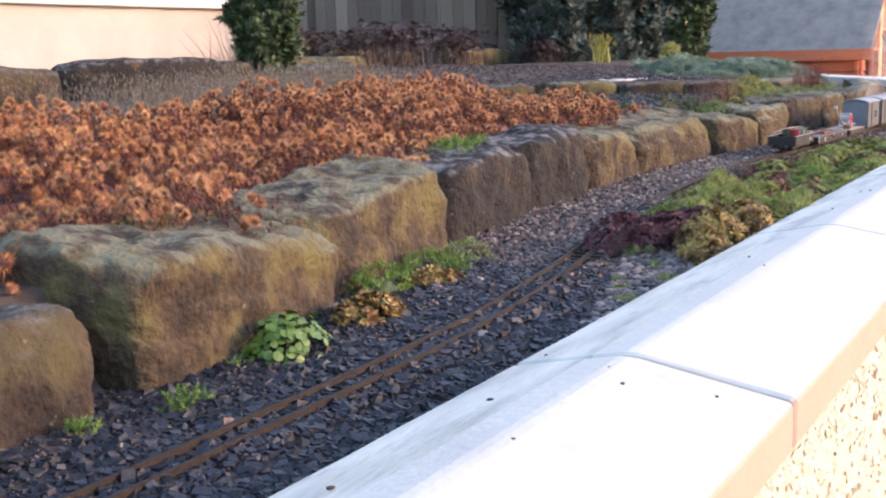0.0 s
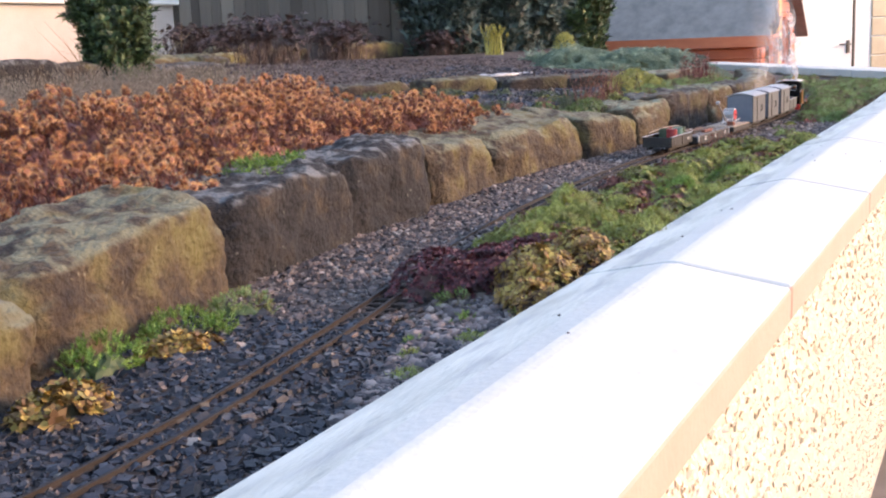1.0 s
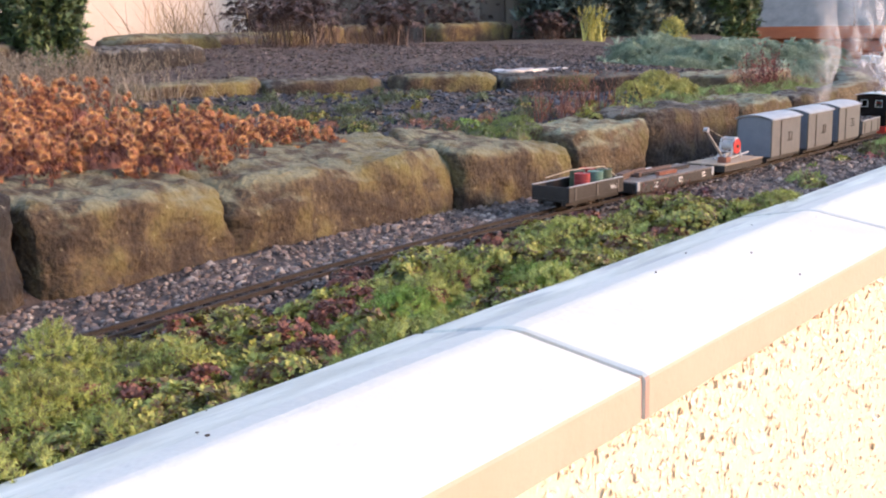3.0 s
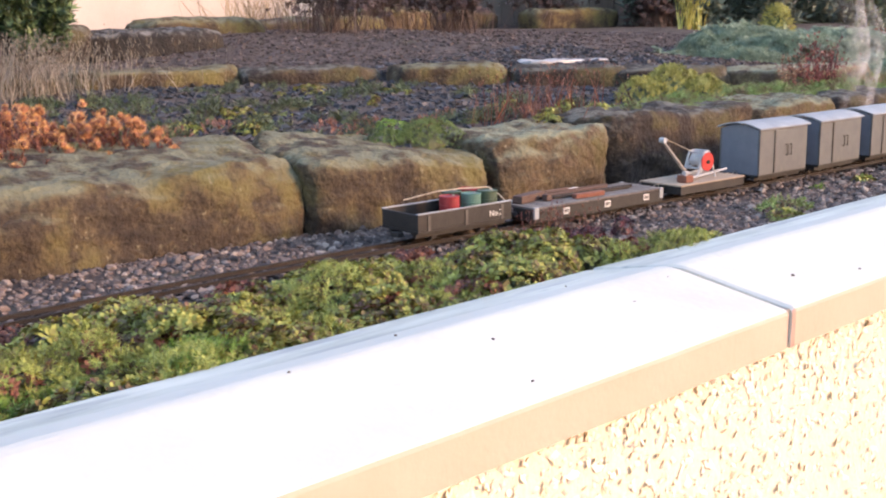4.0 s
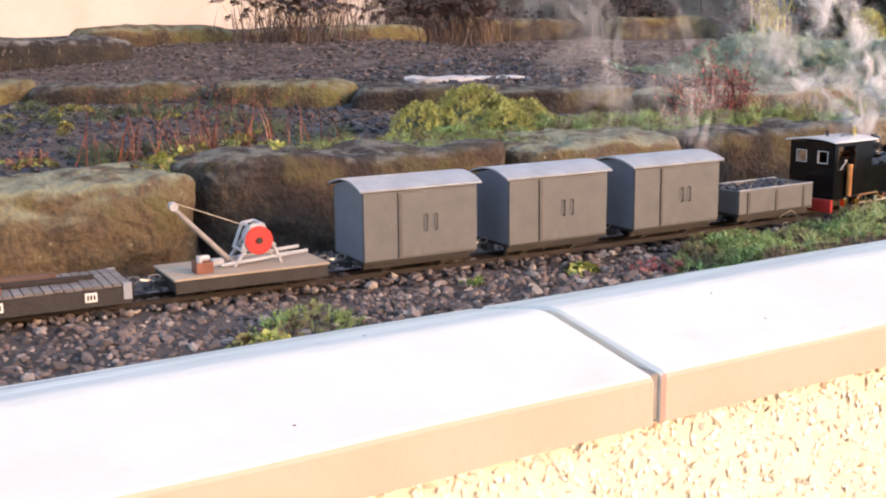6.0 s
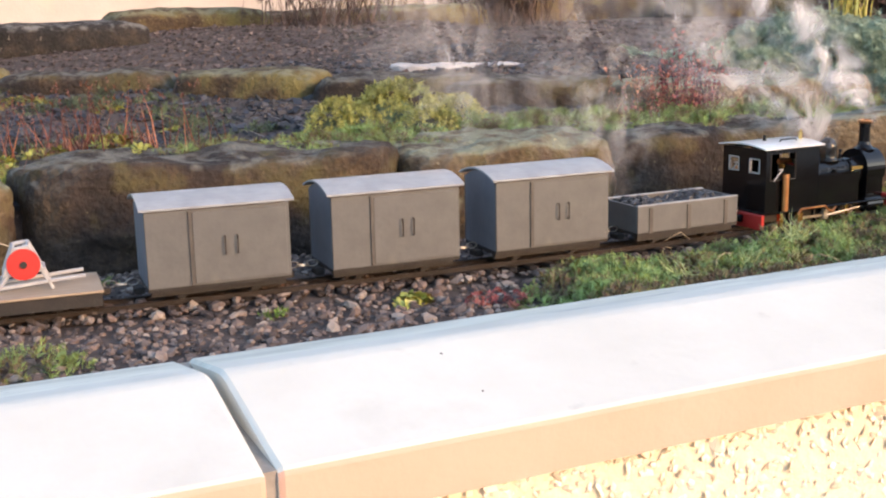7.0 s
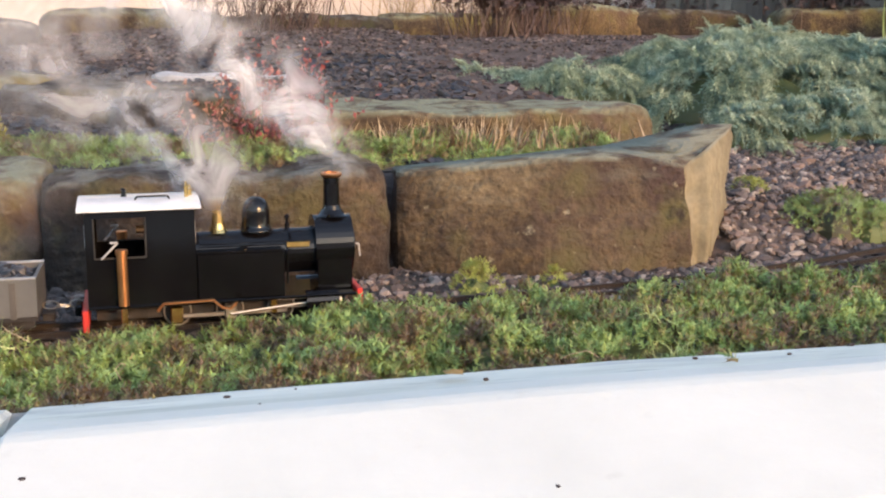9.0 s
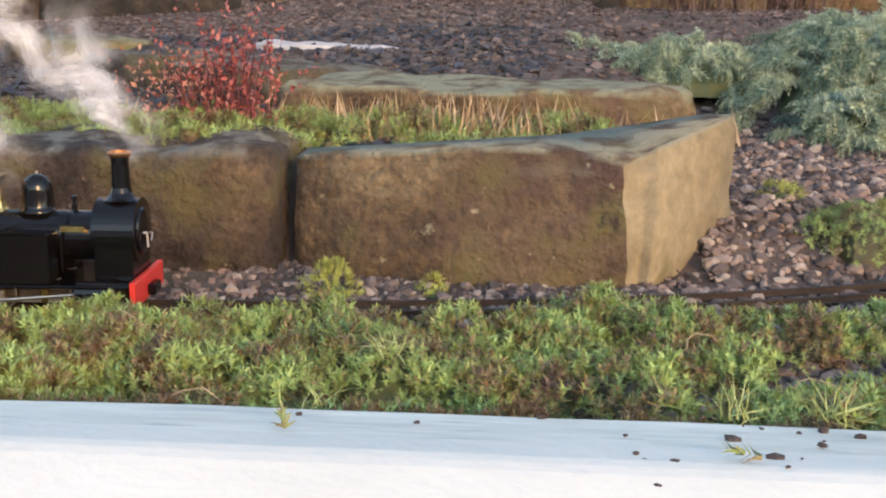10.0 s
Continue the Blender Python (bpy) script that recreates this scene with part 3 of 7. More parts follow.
def build_wall():
    wall = tagged(part("wall_garden", bx((-4.5, 0.022, -0.82), (WALL_END, 0.268, -0.046)), M["render"], None), "cream pebble-dashed garden wall with pale cast stone coping", "wall", kind="structure")
    prof = [(0.0, -0.045), (0.0, -0.005), (0.0015, -0.0015), (0.005, 0.0005), (0.148, 0.0245), (0.158, 0.0250), (0.168, 0.0245), (0.205, 0.0169), (0.285, 0.0005), (0.2885, -0.0015), (0.29, -0.005), (0.29, -0.045)]
    gap, n = 0.0048, len(prof)
    for k in range(-5, 8):
        x0, x1 = k * 0.9 + gap, k * 0.9 + 0.9 - gap
        v, f, rows = [], [], 13
        for i in range(rows):
            e = min(i, rows - 1 - i)
            x = x0 + (x1 - x0) * i / (rows - 1)
            if e == 1:
                x = x0 + 0.004 if i == 1 else x1 - 0.004
            for y, z in prof:
                w = 0.0006 * noise.noise((x * 6, y * 30, k)) + 0.0006 * noise.noise((x * 25, y * 40, z * 60))
                sh = 0.0025 if e == 0 else 0.0
                lift = 0.006 * min(1.0, (x - 4.5) / 0.4) if k == 5 else 0.006 if k == 6 else 0.0
                v.append((x, y + (sh if y < 0.1 else -sh) + w, z - sh + w + lift))
        for i in range(rows - 1):
            for j in range(n):
                f.append((i * n + j, (i + 1) * n + j, (i + 1) * n + (j + 1) % n, i * n + (j + 1) % n))
        f.append(tuple(range(n)))
        f.append(tuple((rows - 1) * n + j for j in reversed(range(n))))
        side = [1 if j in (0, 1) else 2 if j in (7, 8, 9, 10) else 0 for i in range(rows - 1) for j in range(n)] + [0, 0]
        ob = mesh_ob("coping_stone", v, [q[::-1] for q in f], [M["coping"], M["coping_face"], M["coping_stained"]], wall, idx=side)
        me = part("mortar_joint", bx((x1 - 0.002, 0.006, -0.043), (x1 + 2 * gap + 0.002, 0.284, -0.002)), M["joint"], wall)
    return wall


WALL = build_wall()


def build_return_wall():
    """The wall beyond the track's curve, bending away."""
    a, b = Vector((7.2, 0.145, 0)), Vector((10.6, 2.45, 0))
    d = (b - a).normalized()
    s = Vector((-d.y, d.x, 0))
    wall = new("wall_far")
    tagged(wall, "far stretch of the pale-coped garden wall", "wall", kind="structure")
    L = (b - a).length
    for nm, w, z0, z1, mat, step in (("wall_body", 0.12, -0.82, -0.046, M["render"], L), ("coping_stone", 0.145, -0.045, 0.012, M["coping"], 0.9)):
        k = 0.0
        while k < L - 0.01:
            e = min(L, k + step - (0.006 if step < L else 0))
            bm = bx((k, -w, z0), (e, w, z1), 0.006 if step < L else 0)
            bmesh.ops.transform(bm, matrix=Matrix.Translation(a) @ Matrix.Rotation(math.atan2(d.y, d.x), 4, 'Z'), verts=bm.verts)
            part(nm, bm, mat, wall)
            k += step


build_return_wall()
# Unseen wall, added to keep bright horizon sky off the train and coping.
tagged(part("wall_boundary", bx((-30, -9.2, -0.82), (30, -9.0, 1.75)), M["cream"], None), "plain unseen wall added to cut bright horizon light", "wall", kind="structure")


# ---- retaining stones ----
def boulder(name, lo, hi, mat, seed, label, rough=0.055, p=11.0, n=26, slope=0.0, lean=0.0, category="boulder", group="retaining stones", yaw=0.0, taper=0.0, rise=0.0):
    """A quarried block: rounded box with split, lumpy faces."""
    c = [(a + b) / 2 for a, b in zip(lo, hi)]
    h = [(b - a) / 2 for a, b in zip(lo, hi)]
    bm = bmesh.new()
    bmesh.ops.create_cube(bm, size=2)
    bmesh.ops.subdivide_edges(bm, edges=bm.edges[:], cuts=n, use_grid_fill=True)
    small = min(h)
    off = Vector((seed * 3.7, seed * 1.3, seed * 2.1))
    r = random.Random(seed)
    cuts = []
    for _ in range(11):
        a = Vector((r.uniform(-1, 1), r.choice((-1, -1, 1)) * r.uniform(0.3, 1), r.uniform(-0.4, 1.0))).normalized()
        cuts.append((a, sum(abs(a[k]) * h[k] for k in range(3)) * r.uniform(0.78, 0.95)))
    for v in bm.verts:
        q = v.co.copy()
        nn = sum(abs(t) ** p for t in q) ** (1 / p)
        q /= nn
        w = Vector((q.x * h[0], q.y * h[1], q.z * h[2]))
        d = Vector((q.x / h[0], q.y / h[1], q.z / h[2])).normalized()
        big = noise.fractal(w * 7 + off, 1.0, 2.0, 3)
        fine = noise.fractal(w * 34 + off, 0.9, 2.0, 4)
        step = abs(noise.noise(Vector((w.x * 5, w.y * 5, w.z * 20)) + off))
        for a, reach in cuts:
            over = w.dot(a) - reach
            if over > 0:
                w -= a * over * 0.75
        w += d * (big * rough * small * 3.0 + fine * 0.0058 - step * rough * small * 1.0)
        t = q.z * 0.5 + 0.5
        w.x *= 1 - taper * t
        w.z += (slope * q.x + rise * q.y) * t * small
        w.y += lean * t
        v.co = w
    for f in bm.faces:
        f.smooth = True
    me = bpy.data.meshes.new(name)
    bm.to_mesh(me)
    bm.free()
    me.materials.append(mat)
    ob = new(name, me)
    ob.matrix_world = Matrix.Translation(c) @ Matrix.Rotation(radians(yaw), 4, 'Z')
    return tagged(ob, label, category, group)


STONES = [
    # x0, x1, front y, depth, top z, material, seed, yaw, slope, label
    (-1.25, -0.62, 0.62, 0.22, 0.07, "sand", 1, 3, 0.1, "lichened brown sandstone block at the bed's edge"),
    (-0.60, -0.19, 0.64, 0.22, 0.075, "dark", 2, 6, -0.1, "rounded dark brown sandstone block"),
    (-0.17, 0.31, 0.685, 0.24, 0.098, "sand", 3, 8, -0.25, "large mossy ochre sandstone block with a pale top"),
    (0.29, 0.80, 0.785, 0.22, 0.112, "sand", 4, 7, 0.25, "mossy sandstone block with a sharp cut end"),
    (0.80, 1.30, 0.87, 0.24, 0.105, "grey", 5, 6, 0.2, "dark grey slabby gritstone block"),
    (1.28, 1.74, 0.915, 0.22, 0.118, "grey", 6, 4, 0.1, "dark rough gritstone block with brown stains"),
    (1.75, 2.14, 0.95, 0.22, 0.098, "sand", 7, 2, -0.1, "green-stained sandstone block among darker ones"),
    (2.12, 2.75, 0.935, 0.34, 0.102, "sand", 8, -3, -0.05, "broad ochre sandstone block with a flat lichened top"),
    (2.74, 3.18, 0.885, 0.28, 0.082, "sand", 9, -4, -0.22, "low ochre sandstone block with a sloping lichened top"),
    (3.17, 3.515, 0.865, 0.24, 0.088, "gold", 10, -2, 0.05, "small upright golden sandstone block"),
    (3.505, 4.095, 0.860, 0.22, 0.100, "dark", 11, -2, -0.05, "dark brown weathered sandstone block"),
    (4.085, 4.455, 0.840, 0.22, 0.094, "gold", 12, -2, 0.05, "golden split-faced sandstone block"),
    (4.45, 4.875, 0.830, 0.24, 0.092, "dark", 13, -1, 0.05, "dark mossy sandstone block"),
]
for x0, x1, y, dep, top, mt, seed, yaw, slope, lab in STONES:
    boulder("retaining_stone", (x0, y, BED - 0.03), (x1, y + dep, top), M[mt], seed, lab, slope=slope, yaw=yaw, lean=0.012, rise={3: 0.12, 4: 0.12, 7: 0.2, 8: 0.2, 9: 0.25}.get(seed, 0.0))


def end_stone():
    """The last block: long mossy face and a pale cut end turned to the open gravel."""
    base = [(4.885, 0.875), (4.955, 0.828), (5.10, 0.806), (5.215, 0.798), (5.268, 0.797), (5.279, 0.812), (5.290, 0.806), (5.412, 0.985), (5.395, 1.06), (5.17, 1.00), (4.89, 0.98)]
    top = [(4.89, 0.895, 0.080), (4.96, 0.862, 0.090), (5.10, 0.848, 0.101), (5.205, 0.842, 0.102), (5.258, 0.822, 0.088), (5.283, 0.842, 0.098), (5.300, 0.845, 0.108), (5.402, 0.972, 0.130), (5.385, 1.045, 0.124), (5.20, 0.955, 0.106), (4.895, 0.945, 0.084)]
    bm = bmesh.new()
    rows = []
    for k in range(7):
        t = k / 6
        rows.append([bm.verts.new((b[0] + (c[0] - b[0]) * t ** 1.5, b[1] + (c[1] - b[1]) * t ** 1.5, BED - 0.02 + (c[2] - BED + 0.02) * t)) for b, c in zip(base, top)])
    n = len(base)
    for a, b in zip(rows, rows[1:]):
        for i in range(n):
            f = bm.faces.new((a[i], a[(i + 1) % n], b[(i + 1) % n], b[i]))
            f.material_index = 1 if i in (4, 5, 6) else 0
    bm.faces.new(rows[-1])
    bmesh.ops.subdivide_edges(bm, edges=bm.edges[:], cuts=3, use_grid_fill=True)
    bmesh.ops.triangulate(bm, faces=[f for f in bm.faces if len(f.verts) > 4])
    for v in bm.verts:
        d = noise.fractal(v.co * 9, 1, 2, 3) * 0.008 + noise.fractal(v.co * 45, 1, 2, 3) * 0.0025
        v.co += Vector((d, -d, d * 0.6))
    for f in bm.faces:
        f.smooth = True
    me = bpy.data.meshes.new("retaining_stone")
    bm.to_mesh(me)
    bm.free()
    me.materials.append(M["russet"])
    me.materials.append(M["cut"])
    tagged(new("retaining_stone", me), "long sandstone end block, mossy face and pale cut end", "boulder", "retaining stones")


end_stone()

TIER_STONES = [
    (2.05, 2.62, 2.44, 0.20, 0.162, "grey", 21, 4), (2.60, 3.12, 2.52, 0.22, 0.158, "dark", 22, 0), (3.10, 3.64, 2.46, 0.22, 0.165, "sand", 23, -8),
    (3.60, 4.06, 2.27, 0.20, 0.158, "dark", 24, -24), (3.98, 4.36, 1.98, 0.2, 0.160, "sand", 25, -38), (4.27, 4.65, 1.70, 0.22, 0.150, "dark", 26, -40),
    (4.50, 4.92, 1.48, 0.24, 0.142, "dark", 29, -32), (4.80, 5.40, 1.20, 0.26, 0.137, "gold", 27, -4), (1.50, 2.06, 2.38, 0.2, 0.16, "dark", 28, 6)]
for x0, x1, y, dep, top, mt, seed, yaw in TIER_STONES:
    boulder("terrace_stone", (x0, y, 0.03), (x1, y + dep, top), M[mt], seed, "low weathered sandstone block edging the upper bed", yaw=yaw, n=10, group="terrace stones")
boulder("flat_slab", (4.55, 2.00, 0.122), (4.91, 2.09, 0.155), M["pale"], 31, "thin pale wet slab lying on the terrace stones", yaw=-17, n=14, rough=0.05, p=12.0, category="stone slab", group="")
for i, (x, y, w, z, mt) in enumerate([(3.3, 3.3, 0.5, 0.34, "dark"), (3.9, 3.3, 0.45, 0.33, "grey"), (2.6, 3.25, 0.6, 0.36, "grey"), (4.5, 3.9, 0.5, 0.33, "sand"), (5.2, 4.3, 0.55, 0.34, "dark"), (5.9, 4.7, 0.5, 0.36, "sand"), (6.7, 5.05, 0.5, 0.38, "gold"), (7.3, 5.1, 0.55, 0.36, "dark"), (1.6, 3.2, 0.7, 0.36, "dark"), (0.9, 3.0, 0.6, 0.33, "grey"), (8.0, 4.6, 0.6, 0.36, "sand"), (0.2, 2.8, 0.6, 0.3, "sand")]):
    boulder("back_boulder", (x - w / 2 - 0.14, y, 0.13), (x + w / 2 + 0.06, y + 0.28, z - 0.035 - 0.02 * math.sin(i * 1.7)), M[mt], 40 + i, "rough boulder edging the bed before the house wall", n=8, yaw=12 * math.sin(i * 2.3), p=5, group="back boulders")


# ---- buildings and boundary ----
def build_house():
    house = tagged(new("house"), "cream rendered house with a pale window ledge", "house")
    y = 6.6
    part("wall", bx((-6, y, 0.0), (7.7, y + 0.3, 0.74)), M["cream"], house)
    part("window_ledge", bx((-6, y - 0.07, 0.742), (7.72, y + 0.3, 0.80), 0.01), M["pvc"], house, "off-white projecting ledge")
    part("window_frame", bx((-6, y + 0.05, 0.802), (7.7, y + 0.12, 0.88)), M["pvc"], house, "white lower window frame")
    for k in range(5):
        w = part("window", bx((-6 + k * 2.74, y + 0.06, 0.882), (-3.34 + k * 2.74, y + 0.1, 2.2)), M["winglass"], house, "dark window glass")
    part("upper_wall", bx((-6, y, 2.202), (7.7, y + 0.3, 3.2)), M["cream"], house)


build_house()


def build_fence():
    fence = tagged(new("fence"), "weathered upright board fence behind the beds", "fence")
    pts = [Vector((7.5, 7.1, 0)), Vector((8.5, 5.40, 0)), Vector((8.95, 4.2, 0)), Vector((10.6, 4.2, 0)), Vector((10.7, 8, 0))]
    r = random.Random(3)
    for a, b in zip(pts[:3], pts[1:3]):
        d = (b - a).normalized()
        ang = math.atan2(d.y, d.x)
        L = (b - a).length
        k = 0.0
        while k < L:
            w = r.uniform(0.09, 0.125)
            bm = bx((0, -0.009, 0.15), (w, 0.009, 1.85 + r.uniform(-0.03, 0.03)), 0.003)
            o = part("board", bm, M["board"], fence)
            o.matrix_basis = Matrix.Translation(a + d * k + Vector((d.y, -d.x, 0)) * (0.019 * (len(fence.children) % 2) + r.uniform(-0.003, 0.003))) @ Matrix.Rotation(ang, 4, 'Z')
            k += w - 0.006
        for z in (0.5, 1.5):
            o = part("rail", bx((0, 0.012, z), (L, 0.05, z + 0.08)), M["board"], fence)
            o.matrix_basis = Matrix.Translation(a) @ Matrix.Rotation(ang, 4, 'Z')
    return fence


build_fence()


def build_cabin():
    cabin = tagged(new("log_cabin"), "orange-red stained log cabin with grey felt roof", "cabin")
    x0, x1, y0, y1, eave = 11.44, 13.5, 2.13, 5.7, 0.255
    ridge = (x0 + x1) / 2
    for k in range(9):
        z = -0.82 + k * 0.118
        bm = bx((x0 - 0.03, y0 - 0.06, z), (x0 + 0.03, y1, z + 0.116), 0.014)
        part("log", bm, M["log"], cabin)
    part("core", bx((x0 + 0.03, y0 + 0.03, -0.82), (x1 - 0.03, y1, eave)), M["log"], cabin)
    for k in range(16):
        z = -0.82 + k * 0.118
        t = max(0.0, (z + 0.058 - eave)) / 0.75
        a, b = x0 + (ridge - x0) * t - 0.06, x1 - (x1 - ridge) * t + 0.06
        if b - a > 0.1:
            part("log", bx((a, y0 - 0.028, z + 0.001), (b, y0 + 0.028, z + 0.117), 0.014), M["log"], cabin)
    rz = eave + 0.95
    for sx, ex in ((x0 - 0.14, ridge), (x1 + 0.14, ridge)):
        z0 = eave - 0.06
        v = [(sx, y0 - 0.16, z0), (ex, y0 - 0.16, rz), (ex, y1, rz), (sx, y1, z0)]
        v += [(p[0], p[1], p[2] + 0.05) for p in v]
        f = [(0, 1, 2, 3), (7, 6, 5, 4), (0, 4, 5, 1), (1, 5, 6, 2), (2, 6, 7, 3), (3, 7, 4, 0)]
        mesh_ob("roof", v, f, M["felt"], cabin, label="grey mineral felt roof slope")
    part("eave_board", bx((x0 - 0.15, y0 - 0.17, eave - 0.12), (x0 - 0.135, y1, eave - 0.01)), M["log"], cabin)
    for a, z0, z1 in ((11.79, -0.10, 0.22), (12.54, -0.04, 0.40)):
        w = part("window", bx((a, y0 - 0.085, z0), (a + 0.26, y0 - 0.06, z1)), M["winglass"], cabin, "small dark cabin window")
        fr = bmesh.new()
        for lo, hi in (((a - 0.03, y0 - 0.1, z0 - 0.03), (a, y0 - 0.058, z1 + 0.03)), ((a + 0.26, y0 - 0.1, z0 - 0.03), (a + 0.29, y0 - 0.058, z1 + 0.03)), ((a, y0 - 0.1, z1), (a + 0.26, y0 - 0.058, z1 + 0.03)), ((a, y0 - 0.1, z0 - 0.03), (a + 0.26, y0 - 0.058, z0)), ((a + 0.12, y0 - 0.098, z0), (a + 0.14, y0 - 0.06, z1))):
            cuboid(fr, lo, hi)
        part("window_frame", fr, M["log"], w)
    part("door_post", bx((12.17, y0 - 0.09, -0.82), (12.32, y0 - 0.06, 0.9)), surf("post_stain", [(0.3, (0.72, 0.36, 0.09)), (0.7, (0.80, 0.44, 0.14))], 6, 0.6, 0.1), cabin, "yellow-stained corner board")


build_cabin()


def build_far_house():
    h = tagged(new("white_house"), "white walled house with stone quoins and a door", "house")
    pivot = Matrix.Translation((14.4, 1.9, 0))
    h.matrix_basis = pivot @ Matrix.Rotation(radians(55), 4, 'Z') @ Matrix.Diagonal((1, 1.65, 1, 1)) @ pivot.inverted()
    x = 14.4
    part("wall", bx((x, -6, -0.82), (x + 0.3, 2.45, 3.0)), M["whitewall"], h)
    d = part("door", bx((x - 0.05, 1.62, -0.82), (x - 0.005, 2.42, 1.3), 0.01), M["pvc"], h, "white door with a dark edge")
    part("door_edge", bx((x - 0.056, 1.60, -0.82), (x - 0.006, 1.617, 1.3)), M["strap"], d)
    hd = bmesh.new()
    cuboid(hd, (x - 0.07, 1.66, -0.04), (x - 0.05, 1.69, 0.12), 0.003)
    rod(hd, (x - 0.10, 1.675, 0.07), (x - 0.10, 1.79, 0.07), 0.010)
    rod(hd, (x - 0.10, 1.675, 0.07), (x - 0.06, 1.675, 0.07), 0.010)
    part("handle", hd, M["strap"], d, "dark lever door handle")
    for k in range(8):
        w = 0.34 if k % 2 else 0.2
        part("quoin", bx((x - 0.02, 1.39 - w, -0.8 + k * 0.24), (x - 0.002, 1.39, -0.575 + k * 0.24), 0.006), M["quoin"], h, "beige quoin block")


build_far_house()


# ---- conifers ----
def conifer(name, x, y, z, r, h, mat, n, size, label, seed, top=0.35):
    """A dense column of upright sprays on a short trunk."""
    rng = np.random.default_rng(seed)
    tree = tagged(new(name), label, "conifer")
    tree.location = (x, y, z)
    part("trunk", rd((0, 0, -0.05), (0, 0, h * 0.8), r * 0.12, r * 0.03, 8), M["bark"], tree)
    t = rng.uniform(0, 1, n)
    a = rng.uniform(0, 2 * math.pi, n)
    prof = np.minimum(1, 0.72 + t * 0.9) * np.clip((1 - t) / top, 0, 1) ** 0.5
    lump = 1 + 0.16 * np.sin(5 * a + 9 * t) + 0.12 * np.sin(3 * a - 17 * t)
    rr = r * prof * lump * np.sqrt(rng.uniform(0.55, 1, n))
    P = np.stack([rr * np.cos(a), rr * np.sin(a), t * h], 1)
    U = np.stack([np.cos(a) * 0.7, np.sin(a) * 0.7, 0.8 + 0 * a], 1) + rng.normal(scale=0.3, size=(n, 3))
    U /= np.linalg.norm(U, axis=1)[:, None]
    v, f = scattered(*t_sprig(8, 0.5, 0.09), P, frames_from(U, rng), size * (1 + 0.3 * rng.normal(size=n)).clip(0.5, 1.8))
    mesh_ob("crown", v, f, mat, tree)
    prof = [(r * 0.7, 0.02), (r * 0.8, h * 0.3), (r * 0.75, h * 0.7), (r * 0.35, h * 0.93), (0.01, h * 0.98)]
    part("inner_crown", lathe(prof, (0, 0, 0), 10), M["conifer_dark"], tree)
    return tree


conifer("column_conifer", 3.34, 3.34, 0.2, 0.135, 1.0, M["conifer"], 2600, 0.06, "narrow clipped green conifer by the house wall", 11)
for i, (x, y, r, h, mk) in enumerate([(8.75, 4.30, 0.42, 2.1, "conifer_dark"), (9.25, 4.05, 0.46, 2.3, "conifer_dark"), (9.75, 3.85, 0.42, 2.0, "conifer_dark"), (10.0, 3.62, 0.30, 1.75, "conifer"), (9.3, 4.9, 0.45, 2.4, "conifer_dark")]):
    conifer("dark_conifer", x, y, 0.15, r, h, M[mk], 2800, 0.15, "tall dense dark green conifer" if mk == "conifer_dark" else "rounded mid-green conifer beside darker ones", 20 + i)


# ---- track ----
def build_track():
    track = tagged(new("railway_track"), "narrow rusty model railway track on dark sleepers", "railway track")
    for side in (-1, 1):
        v, f = [], []
        prof = [(-0.0022, 0), (0.0022, 0), (0.0022, -0.0015), (0.0009, -0.0022), (0.0009, -0.006), (0.0026, -0.0072), (-0.0026, -0.0072), (-0.0009, -0.006), (-0.0009, -0.0022), (-0.0022, -0.0015)]
        step = LINE[::4]
        for i, p in enumerate(step):
            q = step[min(i + 1, len(step) - 1)] - step[max(i - 1, 0)]
            s = Vector((-q.y, q.x, 0)).normalized()
            for a, b in prof:
                c = p + s * (side * 0.0175 + a)
                v.append((c.x, c.y, RAIL_Z + b))
        n = len(prof)
        for i in range(len(step) - 1):
            for j in range(n):
                f.append((i * n + j, i * n + (j + 1) % n, (i + 1) * n + (j + 1) % n, (i + 1) * n + j))
        mesh_ob("rail", v, f, M["rail"], track)
    me = None
    s, r = arc_at(-1.6), random.Random(5)
    bm = bx((-0.0055, -0.036, -0.0135), (0.0055, 0.036, -0.0070), 0.001)
    while s < ARC[-1]:
        p, a = on_track(s)
        if me is None:
            o = part("sleeper", bm, M["sleeper"], track)
            me = o.data
        else:
            o = new("sleeper", me)
            o.parent = track
        o.matrix_basis = Matrix.Translation((p.x, p.y, RAIL_Z)) @ Matrix.Rotation(a + r.uniform(-0.03, 0.03), 4, 'Z')
        s += 0.030
    return track


build_track()


